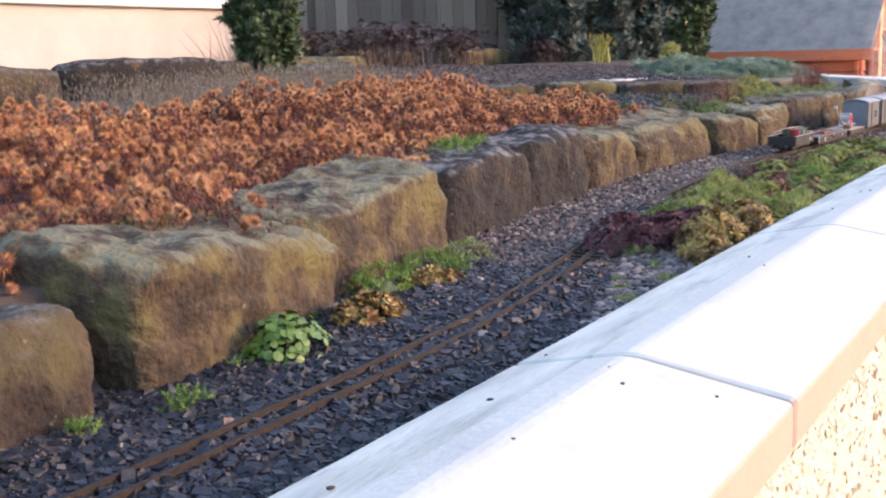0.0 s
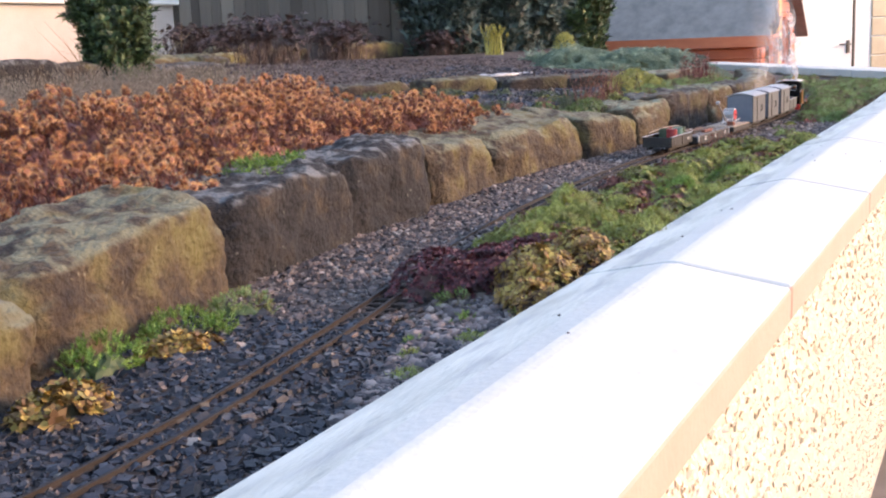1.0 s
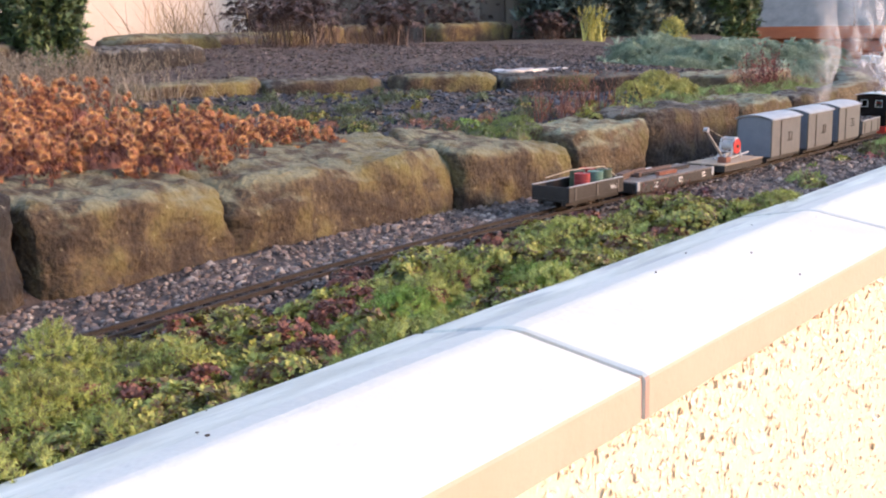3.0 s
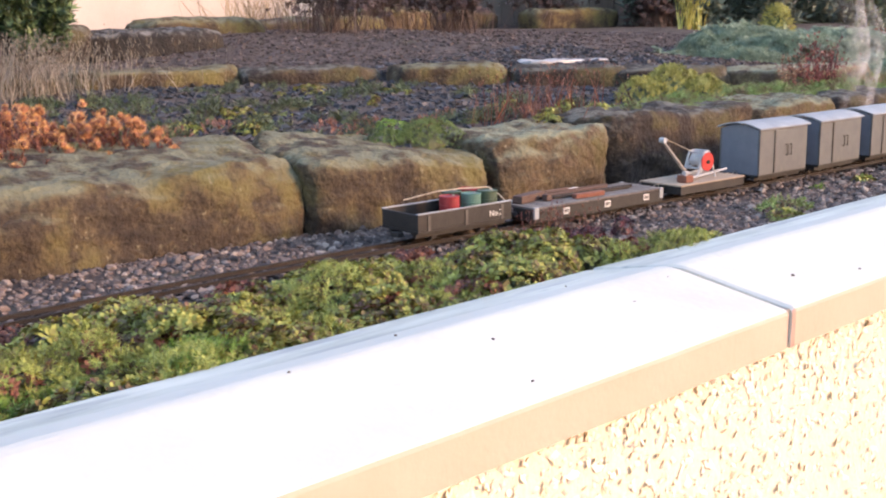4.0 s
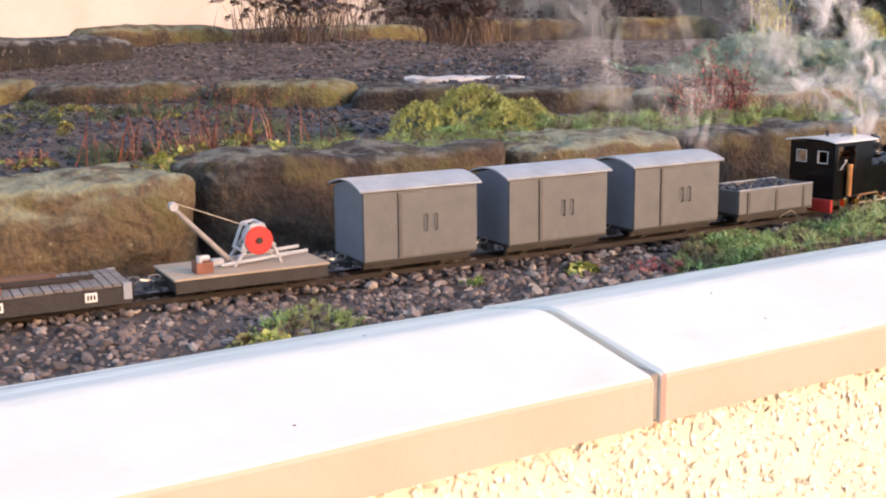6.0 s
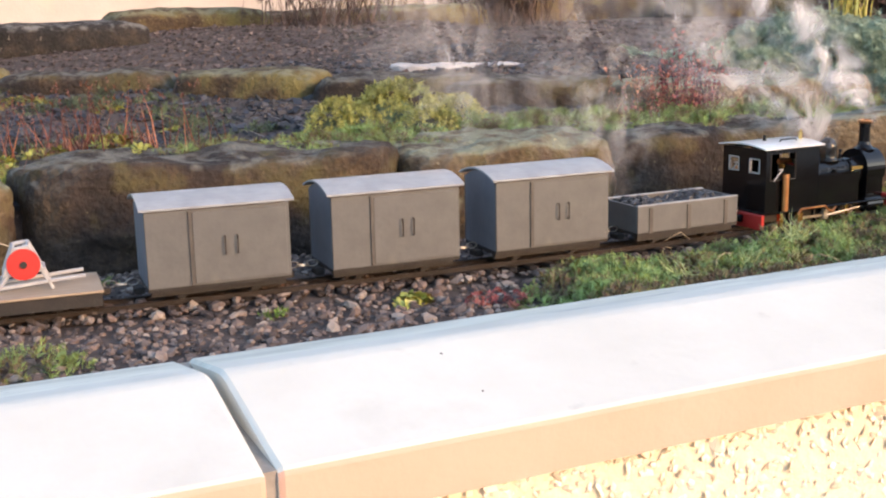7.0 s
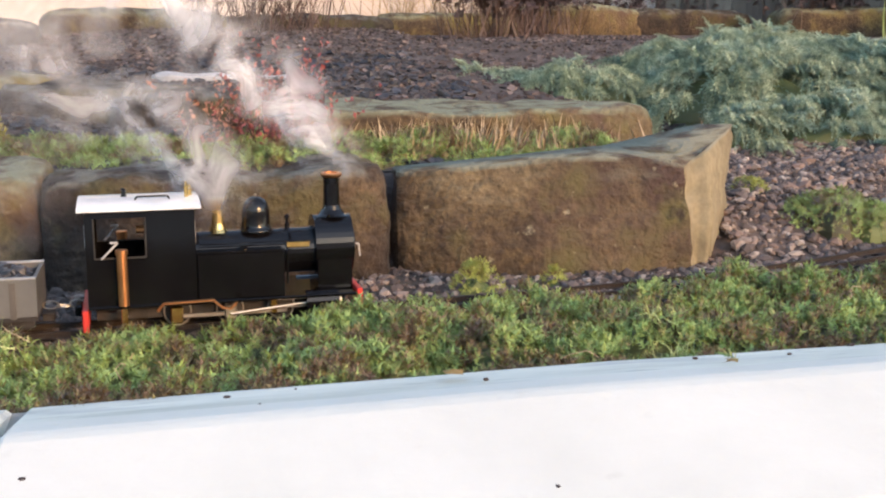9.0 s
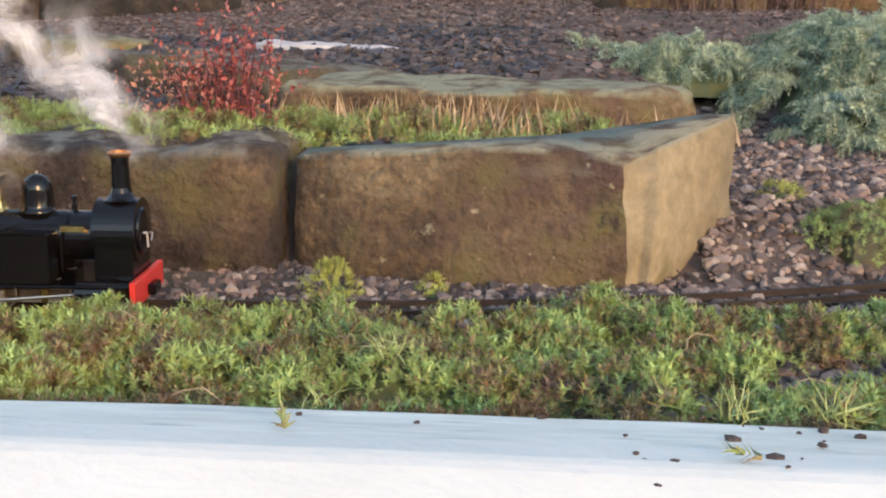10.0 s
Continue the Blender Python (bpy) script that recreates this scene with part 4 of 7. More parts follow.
# ---- gravel ----
def gravel(name, n, region, mat, size, label, seed, flat=0.6, keep=None, rounded=False):
    rng = np.random.default_rng(seed)
    P = []
    while len(P) < n:
        x, y = rng.uniform(region[0], region[1]), rng.uniform(region[2], region[3])
        if keep and not keep(x, y):
            continue
        P.append((x, y, ground_z(x, y)))
    P = np.array(P)
    rail_y = np.interp(P[:, 0], [q.x for q in LINE[:-40]], [q.y for q in LINE[:-40]])
    sz = size * np.exp(rng.normal(scale=0.42, size=n)).clip(0.4, 2.6)
    S = sz[:, None] * np.stack([rng.uniform(0.8, 1.3, n), rng.uniform(0.7, 1.1, n), rng.uniform(flat * 0.7, flat * 1.2, n)], 1)
    near = np.abs(P[:, 1] - rail_y) < 0.055
    sz = np.where(near, np.minimum(sz, 0.0052), sz)
    P[:, 2] += sz * 0.12
    P[:, 2] = np.where(near, np.minimum(P[:, 2] + 0.0045, RAIL_Z - 0.0075), P[:, 2])
    U = np.stack([rng.normal(scale=0.35, size=n), rng.normal(scale=0.35, size=n), np.ones(n)], 1)
    U /= np.linalg.norm(U, axis=1)[:, None]
    v, f = [], []
    off = 0
    for k in range(6):
        sel = np.arange(n) % 6 == k
        a, b = scattered(*(t_stone(1, 60 + k) if rounded else t_chip(60 + k)), P[sel], frames_from(U[sel], rng), S[sel])
        v.append(a)
        f.append(b + off)
        off += len(a)
    return tagged(mesh_ob(name, np.concatenate(v), np.concatenate(f), mat), label, "gravel", kind="stuff")


def in_bed(x, y):
    return y < along(FRONT, x) + 0.03


def dark_mix(x, y):
    """Slate at the start of the bed, giving way to mixed pebbles."""
    return noise.noise((x * 3, y * 3, 5)) * 0.45 + x < 0.75


gravel("slate_gravel", 30000, (-1.3, 1.2, 0.29, 0.80), M["slate"], 0.0034, "dark blue-grey slate chippings along the track", 101, keep=lambda x, y: in_bed(x, y) and dark_mix(x, y))
gravel("pebble_gravel", 34000, (0.4, 5.3, 0.29, 0.95), M["pebble"], 0.0040, "mixed brown and grey pebbles along the track", 102, flat=0.72, rounded=True, keep=lambda x, y: in_bed(x, y) and not dark_mix(x, y))
gravel("end_gravel", 17000, (5.25, 6.4, 0.32, 1.45), M["pebble"], 0.0050, "mixed pebbles round the end of the rockery", 103, flat=0.72, rounded=True)
gravel("terrace_gravel", 15000, (1.3, 5.2, 0.98, 2.5), M["slate"], 0.0060, "dark stone chippings among low plants", 104, flat=0.45)
gravel("upper_gravel", 24000, (2.2, 6.6, 1.5, 4.4), M["mulch"], 0.0050, "dark bark and stone mulch on the upper bed", 105, flat=0.4, keep=lambda x, y: x > 5.3 or y > along(TIER, x) + 0.1)
gravel("shade_gravel", 420, (-0.6, 1.0, 0.45, 0.80), M["pebble"], 0.0040, "scattered small brown stones", 106, keep=in_bed)


def build_pebbles():
    """Rounded pinkish-grey pebbles lying loose between the rails and the coping."""
    rng = np.random.default_rng(131)
    n = 1500
    x = rng.uniform(0.30, 1.02, n)
    y = rng.uniform(0.30, 0.30 + 0.17 * np.clip((x - 0.15) / 0.6, 0.2, 1), n)
    P = np.stack([x, y, [ground_z(a, b) + 0.002 for a, b in zip(x, y)]], 1)
    S = (0.0054 * np.exp(rng.normal(scale=0.36, size=n)))[:, None] * np.array([1.15, 0.95, 0.62])
    U = rng.normal(scale=0.2, size=(n, 3)) + np.array([0, 0, 1.0])
    U /= np.linalg.norm(U, axis=1)[:, None]
    v, f = scattered(*t_stone(2, 21), P, frames_from(U, rng), S)
    tagged(mesh_ob("loose_pebbles", v, f, M["pinkpebble"], smooth=True), "rounded pinkish-grey pebbles beside the rails", "pebbles", kind="stuff")


build_pebbles()


def build_dash():
    rng = np.random.default_rng(77)
    n = 30000
    P = np.stack([rng.uniform(-0.7, 5.4, n), np.full(n, 0.0205), -0.05 - 0.75 * rng.uniform(0, 1, n) ** 1.5], 1)
    U = np.stack([rng.normal(scale=0.4, size=n), -np.ones(n), rng.normal(scale=0.4, size=n)], 1)
    U /= np.linalg.norm(U, axis=1)[:, None]
    sz = 0.0041 * np.exp(rng.normal(scale=0.3, size=n))
    S = sz[:, None] * np.stack([rng.uniform(0.8, 1.4, n), rng.uniform(0.7, 1.0, n), np.full(n, 0.15)], 1)
    tv = np.array([(1, 0.2, 0), (-0.9, -0.1, 0), (0.1, 1, 0), (-0.2, -0.9, 0), (0.15, 0.1, 0.95)])
    tf = np.array([(0, 2, 4), (2, 1, 4), (1, 3, 4), (3, 0, 4)])
    v, f = scattered(tv, tf, P, frames_from(U, rng), S)
    ob = mesh_ob("pebble_dash", v, f, M["dash"], WALL)
    ob["kind"] = "stuff"


build_dash()

# ---- plants ----
SPRIG, ROSE, HEAD, BLADE, LEAF = t_sprig(), t_rosette(), t_head(), t_blade(), t_leaf()
CURL = t_sprig(7, 0.62, 0.05)


def strip_mounds(x0, x1, ylo, yhi, n, r, h, seed, zoff=-0.006):
    q = random.Random(seed)
    out = []
    for k in range(n):
        x = x0 + (x1 - x0) * (k + q.random()) / n
        lo, hi = (ylo(x), yhi(x)) if callable(ylo) else (ylo, yhi)
        y = q.uniform(lo, hi)
        s = q.uniform(0.6, 1.3)
        out.append((x, y, ground_z(x, y) + zoff, r * s * q.uniform(0.9, 1.4), r * s * q.uniform(0.8, 1.1), h * q.uniform(0.45, 1.5)))
    return out


# orange seed-head carpets on the terrace
def sedum(name, mounds, n, seed, label):
    rng = np.random.default_rng(seed)
    P, U = mound_points(mounds, n / sum(m[3] * m[4] * 3.6 for m in mounds), rng)
    keep, cell = [], {}
    for i, p in enumerate(P):
        k = (round(p[0] / 0.0225), round(p[1] / 0.0225))
        if k not in cell:
            cell[k] = 1
            keep.append(i)
    P, U = P[keep], U[keep]
    m = len(P)
    lift = rng.uniform(0.0, 0.022, m)
    P[:, 2] += lift
    sz = 0.0132 * (1 + 0.18 * rng.normal(size=m)).clip(0.6, 1.5)
    up = U * 0.5 + np.array([0, 0, 0.8])
    up /= np.linalg.norm(up, axis=1)[:, None]
    v1, f1 = scattered(*HEAD, P, frames_from(up, rng), sz)
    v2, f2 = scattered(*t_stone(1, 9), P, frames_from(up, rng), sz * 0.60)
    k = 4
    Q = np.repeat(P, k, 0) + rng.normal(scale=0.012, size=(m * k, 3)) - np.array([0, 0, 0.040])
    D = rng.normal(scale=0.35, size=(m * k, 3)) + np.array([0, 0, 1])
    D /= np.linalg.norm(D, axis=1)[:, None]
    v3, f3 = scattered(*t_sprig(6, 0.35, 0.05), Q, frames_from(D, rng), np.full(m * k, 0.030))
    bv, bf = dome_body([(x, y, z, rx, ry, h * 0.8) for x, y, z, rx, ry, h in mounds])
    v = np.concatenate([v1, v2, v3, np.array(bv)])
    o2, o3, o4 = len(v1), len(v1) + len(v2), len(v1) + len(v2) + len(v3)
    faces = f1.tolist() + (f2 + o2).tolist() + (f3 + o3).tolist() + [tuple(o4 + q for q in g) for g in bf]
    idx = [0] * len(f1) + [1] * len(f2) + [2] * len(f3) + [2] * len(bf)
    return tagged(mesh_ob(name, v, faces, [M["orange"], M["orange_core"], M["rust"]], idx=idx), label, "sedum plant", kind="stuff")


def sedum_mounds(boxes, seed):
    q = random.Random(seed)
    out = []
    for x0, x1, y0, y1, n, h in boxes:
        for _ in range(n):
            x, y = q.uniform(x0, x1), q.uniform(y0, y1)
            out.append((x, y, 0.03 + 0.10 * max(0, y - 1.0), q.uniform(0.10, 0.17), q.uniform(0.09, 0.15), h * q.uniform(0.75, 1.1)))
    return out


sedum("orange_sedum", sedum_mounds([(-0.8, 0.2, 0.90, 1.95, 46, 0.105), (0.1, 0.75, 0.98, 1.95, 40, 0.115), (0.6, 1.0, 1.06, 1.5, 10, 0.095), (0.7, 1.25, 1.65, 1.95, 10, 0.10)], 1), 2600, 201, "spreading carpet of dry orange seed heads")
sedum("orange_sedum", sedum_mounds([(1.25, 1.9, 1.16, 1.80, 34, 0.135), (1.7, 2.4, 1.16, 1.72, 32, 0.135), (2.25, 2.6, 1.2, 1.5, 9, 0.09), (1.02, 1.3, 1.15, 1.4, 7, 0.09)], 2), 2400, 202, "second orange seed-head carpet above dark stones")


def moss_hi(x):
    return along([(3.7, 0.34), (3.9, 0.44), (4.2, 0.52), (4.5, 0.55), (5.0, 0.60), (5.5, 0.64), (6.2, 0.8), (7.0, 1.2)], x)


def stuff_clump(*a, **k):
    return clump(*a, kind="stuff", **k)


FEATHER = t_sprig(6, 0.55, 0.075)
stuff_clump("feathery_moss", strip_mounds(4.06, 4.80, lambda x: 0.290, moss_hi, 66, 0.050, 0.031, 31) + strip_mounds(4.08, 4.80, lambda x: 0.294, lambda x: 0.36, 22, 0.045, 0.034, 30), FEATHER, M["moss"], M["shade_body"], 17000, 0.0108, "thick feathery green moss between the coping and the rails", "moss", jitter=0.5)
stuff_clump("feathery_moss", strip_mounds(4.72, 5.75, lambda x: 0.292, moss_hi, 92, 0.052, 0.038, 51), FEATHER, M["moss"], M["shade_body"], 17000, 0.0108, "thick feathery green moss spilling along the coping", "moss", jitter=0.5)
stuff_clump("feathery_moss", strip_mounds(5.70, 6.9, lambda x: 0.290, moss_hi, 80, 0.062, 0.042, 52), CURL, M["moss"], M["shade_body"], 9000, 0.0150, "thick feathery green moss on the way to the wall's bend", "moss")
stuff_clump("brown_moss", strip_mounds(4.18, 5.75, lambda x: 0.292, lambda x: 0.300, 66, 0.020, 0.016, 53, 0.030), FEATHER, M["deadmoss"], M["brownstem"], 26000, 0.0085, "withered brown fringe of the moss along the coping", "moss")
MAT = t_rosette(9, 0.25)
stuff_clump("lime_sedum", strip_mounds(1.10, 2.62, lambda x: 0.31, lambda x: along([(1.1, 0.48), (1.35, 0.56), (1.7, 0.60), (2.2, 0.61), (2.6, 0.56)], x), 118, 0.058, 0.036, 32), MAT, M["lime"], M["shade_body"], 8000, 0.0088, "yellow-green low sedum between wall and track", "sedum plant")
stuff_clump("lime_sedum", strip_mounds(2.20, 2.98, lambda x: 0.31, lambda x: along([(2.2, 0.58), (2.6, 0.56), (2.85, 0.46), (3.0, 0.36)], x), 56, 0.058, 0.046, 33), MAT, M["lime"], M["shade_body"], 8000, 0.0088, "yellow-green low sedum against the coping", "sedum plant")
stuff_clump("yellow_moss", strip_mounds(1.12, 2.95, lambda x: 0.30, lambda x: along([(1.1, 0.50), (2.0, 0.54), (2.95, 0.40)], x), 34, 0.060, 0.046, 46), CURL, M["limemoss"], M["shade_body"], 14000, 0.0115, "soft yellow-green moss mounds among the sedum", "moss")
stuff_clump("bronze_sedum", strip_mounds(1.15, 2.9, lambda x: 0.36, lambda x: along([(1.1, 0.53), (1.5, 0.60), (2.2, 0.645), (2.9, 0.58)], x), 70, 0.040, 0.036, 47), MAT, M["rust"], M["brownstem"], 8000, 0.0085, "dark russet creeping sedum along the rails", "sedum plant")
clump("green_cushion", strip_mounds(1.20, 1.62, 0.42, 0.55, 10, 0.072, 0.062, 34), CURL, M["limemoss"], M["shade_body"], 20000, 0.0105, "fresh green cushion plant beside the track", "cushion plant")
clump("green_cushion", strip_mounds(1.9, 2.2, 0.34, 0.44, 6, 0.05, 0.04, 35), CURL, M["bright"], M["shade_body"], 20000, 0.0105, "fresh green cushion plant against the coping", "cushion plant")
clump("maroon_sedum", strip_mounds(0.92, 1.18, 0.40, 0.53, 10, 0.060, 0.050, 36), MAT, M["maroon"], M["brownstem"], 14000, 0.007, "dark maroon creeping sedum", "sedum plant")
clump("bronze_sedum", strip_mounds(0.85, 1.06, 0.33, 0.42, 8, 0.052, 0.060, 37), MAT, M["bronze"], M["brownstem"], 9000, 0.010, "bronze and gold leafy sedum against the coping", "sedum plant")
clump("maroon_sedum", strip_mounds(2.85, 3.1, 0.50, 0.56, 5, 0.04, 0.028, 38), ROSE, M["maroon"], M["brownstem"], 7000, 0.009, "small dark red sedum by the rails", "sedum plant")
clump("red_sedum", strip_mounds(3.99, 4.06, 0.45, 0.51, 3, 0.022, 0.02, 39), ROSE, M["red"], M["maroon"], 7000, 0.007, "red-leaved sedum at the edge of the moss", "sedum plant")
for i, (x, y, r, h, mk, lab) in enumerate([
        (-0.16, 0.60, 0.03, 0.025, "bright", "small bright green weed in slate"), (-0.28, 0.63, 0.022, 0.02, "bright", "small bright green weed in slate"), (-0.02, 0.655, 0.014, 0.014, "bright", "tiny green weed in slate"),
        (0.40, 0.725, 0.05, 0.05, "bright", "fresh green feathery tuft under the stones"), (0.56, 0.735, 0.06, 0.045, "bright", "fresh green feathery tuft under the stones"), (0.70, 0.745, 0.05, 0.04, "moss", "dark green tuft under the stones"), (0.25, 0.645, 0.05, 0.04, "bronze", "yellow-brown tuft by the track"), (0.50, 0.70, 0.05, 0.03, "bronze", "yellow-brown tuft by the track"),
        (0.64, 0.43, 0.018, 0.012, "bright", "tiny green weed in the ballast"), (0.50, 0.36, 0.024, 0.016, "limemoss", "small lime-green moss pad among pebbles"), (0.58, 0.40, 0.020, 0.014, "limemoss", "small lime-green moss pad among pebbles"), (0.68, 0.36, 0.026, 0.018, "limemoss", "small lime-green moss pad among pebbles"), (0.77, 0.42, 0.022, 0.018, "bright", "small bright green weed among pebbles"), (0.83, 0.36, 0.020, 0.014, "limemoss", "small lime-green moss pad among pebbles"), (0.90, 0.50, 0.030, 0.030, "bright", "fresh green tuft beside dark sedum"), (0.85, 0.47, 0.03, 0.025, "moss", "small green tuft by the rails"),
        (3.48, 0.455, 0.05, 0.026, "moss", "low green tuft in the pebbles"), (3.40, 0.41, 0.04, 0.02, "lime", "low yellow-green tuft in the pebbles"), (3.76, 0.535, 0.022, 0.014, "bright", "tiny bright tuft in the pebbles"), (3.93, 0.52, 0.025, 0.014, "lime", "tiny bright tuft in the pebbles"), (3.60, 0.80, 0.02, 0.016, "moss", "small weed under the stones"), (4.2, 0.79, 0.02, 0.016, "moss", "small weed under the stones"),
        (4.955, 0.735, 0.033, 0.046, "limemoss", "rounded lime-green cushion by the rails"), (5.06, 0.755, 0.018, 0.03, "limemoss", "small lime-green sprig in pebbles"),
        (5.48, 1.055, 0.028, 0.028, "limemoss", "small round moss ball on gravel"), (5.56, 0.945, 0.070, 0.062, "moss", "dark green rounded moss mound on gravel"), (5.71, 0.99, 0.055, 0.042, "moss", "rounded moss mound on gravel")]):
    z = ground_z(x, y) - 0.006
    ms = [(x, y, z, r, r * 0.9, h)]
    if r > 0.04:
        ms += [(x + r * 0.7, y - r * 0.3, z, r * 0.55, r * 0.5, h * 0.7), (x - r * 0.65, y + r * 0.2, z, r * 0.6, r * 0.5, h * 0.75)]
    fine = "moss" in lab or mk == "limemoss"
    clump("weed" if "weed" in lab else "green_tuft", ms, CURL if fine else MAT if mk in ("lime", "bronze") else SPRIG, M[mk], M["shade_body"], 26000 if fine else 9000, 0.0085 if fine else 0.013, lab, "weed" if "weed" in lab else "tuft")


def round_weed():
    """A rounded clump of cupped leaves, each on its stalk."""
    w = tagged(new("broad_leaved_weed"), "broad-leaved green weed at the foot of a stone", "weed")
    w.location = (0.06, 0.635, ground_z(0.06, 0.635) - 0.004)
    r = random.Random(19)
    me = None
    for k in range(260):
        t, a = math.sqrt(r.random()), r.uniform(0, 2 * math.pi)
        base = Vector((0.062 * t * math.cos(a), 0.050 * t * math.sin(a), 0.056 * math.sqrt(max(0.0, 1 - t * t)) * r.uniform(0.6, 1.0)))
        up = Vector((math.cos(a) * t * 0.9, math.sin(a) * t * 0.9 - 0.15, 0.75)) + Vector((r.gauss(0, 0.25), r.gauss(0, 0.25), 0))
        if me is None:
            o = mesh_ob("leaf", *t_round(0.5), M["weed"], w)
            me = o.data
        else:
            o = new("leaf", me)
            o.parent = w
        o.matrix_basis = Matrix.Translation(base) @ up.to_track_quat('Y', 'Z').to_matrix().to_4x4() @ Matrix.Rotation(r.uniform(0, 6.28), 4, 'Y') @ Matrix.Scale(r.uniform(0.008, 0.0145), 4)
    return w


round_weed()

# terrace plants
clump("yellow_cushion", [(4.21, 1.23, 0.06, 0.10, 0.09, 0.115), (4.31, 1.20, 0.06, 0.075, 0.08, 0.085), (4.11, 1.25, 0.06, 0.075, 0.08, 0.085), (4.24, 1.15, 0.06, 0.06, 0.05, 0.08)], FEATHER, M["yellow"], M["shaded_moss"], 13000, 0.0135, "domed yellow-green cushion shrub on the terrace", "shrub")
stuff_clump("terrace_moss", strip_mounds(3.75, 5.28, lambda x: 0.99, lambda x: 1.14, 58, 0.06, 0.03, 41), CURL, M["moss"], M["shade_body"], 9000, 0.015, "low green creeping plants behind the front stones", "ground cover")
# These two patches use the moss colours darkened as for shade.
stuff_clump("terrace_moss", strip_mounds(2.9, 4.0, lambda x: 1.12, lambda x: along(TIER, x) - 0.15, 46, 0.040, 0.024, 42), CURL, M["shaded_moss"], M["shade_body"], 4500, 0.020, "scattered green patches on dark chippings", "ground cover")
stuff_clump("terrace_moss", strip_mounds(2.3, 3.1, lambda x: 1.15, lambda x: 2.3, 44, 0.042, 0.026, 43), SPRIG, M["shaded_moss"], M["shade_body"], 4500, 0.022, "scattered green tufts on dark chippings", "ground cover")
stuff_clump("terrace_sedum", strip_mounds(2.35, 3.9, lambda x: 1.12, lambda x: 2.1, 30, 0.034, 0.022, 54), MAT, M["lime"], M["shade_body"], 7000, 0.009, "scattered yellow-green sedum cushions on dark chippings", "ground cover")
stuff_clump("terrace_heather", strip_mounds(2.6, 3.8, lambda x: 1.15, lambda x: 1.9, 10, 0.036, 0.026, 55), SPRIG, M["pinkleaf"], M["brownstem"], 5000, 0.014, "faded reddish low plants on dark chippings", "ground cover")
clump("green_cushion", [(3.13, 1.06, 0.045, 0.085, 0.065, 0.072), (3.06, 1.09, 0.045, 0.06, 0.05, 0.055)], FEATHER, M["domemoss"], M["shade_body"], 26000, 0.0075, "smooth green moss dome on the terrace", "cushion plant")
clump("green_cushion", [(3.20, 1.25, 0.06, 0.05, 0.045, 0.04)], ROSE, M["bright"], M["shade_body"], 9000, 0.008, "small green moss dome on the terrace", "cushion plant")
clump("bronze_sedum", strip_mounds(3.45, 3.75, 1.06, 1.16, 6, 0.055, 0.035, 44), ROSE, M["lime"], M["shade_body"], 6000, 0.012, "yellow-green sedum on the terrace", "sedum plant")
clump("green_cushion", [(1.14, 1.02, 0.075, 0.09, 0.06, 0.055), (1.28, 1.05, 0.075, 0.07, 0.05, 0.045)], SPRIG, M["bright"], M["shade_body"], 6000, 0.018, "fresh green plant below the orange carpet", "cushion plant")
clump("green_cushion", [(0.10, 0.92, 0.06, 0.09, 0.05, 0.045), (0.20, 0.93, 0.06, 0.06, 0.05, 0.035)], SPRIG, M["bright"], M["shade_body"], 6000, 0.018, "fresh green plant at the edge of the orange carpet", "cushion plant")


def tuft(name, x, y, z, n, spread, h, mat, label, category, seed, heads=None, w=0.02, kind="", bend=0.25, lean=0.25):
    """Upright thin stems, with small heads if asked for."""
    rng = np.random.default_rng(seed)
    sx, sy = spread if isinstance(spread, tuple) else (spread, spread)
    P = np.stack([x + sx * rng.normal(size=n) * 0.5, y + sy * rng.normal(size=n) * 0.5, np.full(n, 0.0)], 1)
    P[:, 2] = [ground_z(a, b) - 0.01 if z is None else z for a, b in P[:, :2]]
    D = rng.normal(scale=lean, size=(n, 3)) + np.array([0, 0, 1])
    D /= np.linalg.norm(D, axis=1)[:, None]
    sz = h * rng.uniform(0.55, 1.1, n)
    R = frames_from(D, rng)
    v, f = scattered(*t_blade(w, bend), P, R, sz)
    faces, idx, mats = f.tolist(), [0] * len(f), [mat]
    if heads:
        hm, hs, ht = heads
        tip = P + np.einsum('nij,j->ni', R, np.array([0, bend, 1.0])) * sz[:, None]
        hv, hf = scattered(*ht, tip, frames_from(D, rng), np.full(n, hs))
        faces += (hf + len(v)).tolist() if hf.shape[1] == 3 else (hf + len(v)).tolist()
        idx += [1] * len(hf)
        v = np.concatenate([v, hv])
        mats.append(hm)
    return tagged(mesh_ob(name, v, faces, mats, idx=idx), label, category, kind=kind)


tuft("lavender", 1.95, 2.45, None, 3000, (0.6, 0.28), 0.15, M["lavender"], "bleached dry lavender stems with spent heads", "lavender", 301, (M["lavender"], 0.016, t_sprig(4, 0.25, 0.09)), 0.006, "stuff")
tuft("lavender", 2.72, 2.55, None, 2800, (0.5, 0.25), 0.16, M["lavender"], "pale dry lavender hedge behind the orange carpet", "lavender", 302, (M["lavender"], 0.016, t_sprig(4, 0.25, 0.09)), 0.006, "stuff")
tuft("dry_grass", 5.02, 1.12, 0.075, 420, (0.26, 0.05), 0.06, M["straw"], "short straw-coloured dry grass on the terrace", "grass", 303, None, 0.03, "stuff")
tuft("dry_plant", 3.62, 1.18, 0.07, 130, (0.2, 0.1), 0.12, M["rust"], "brown dry twiggy stems on the terrace", "dry plant", 304, (M["rust"], 0.012, t_sprig(4, 0.5, 0.12)), 0.012)
tuft("dry_plant", 2.95, 0.56, None, 70, (0.13, 0.05), 0.07, M["rust"], "brown dry stems by the rails", "dry plant", 305, (M["rust"], 0.008, t_sprig(4, 0.5, 0.12)), 0.014)
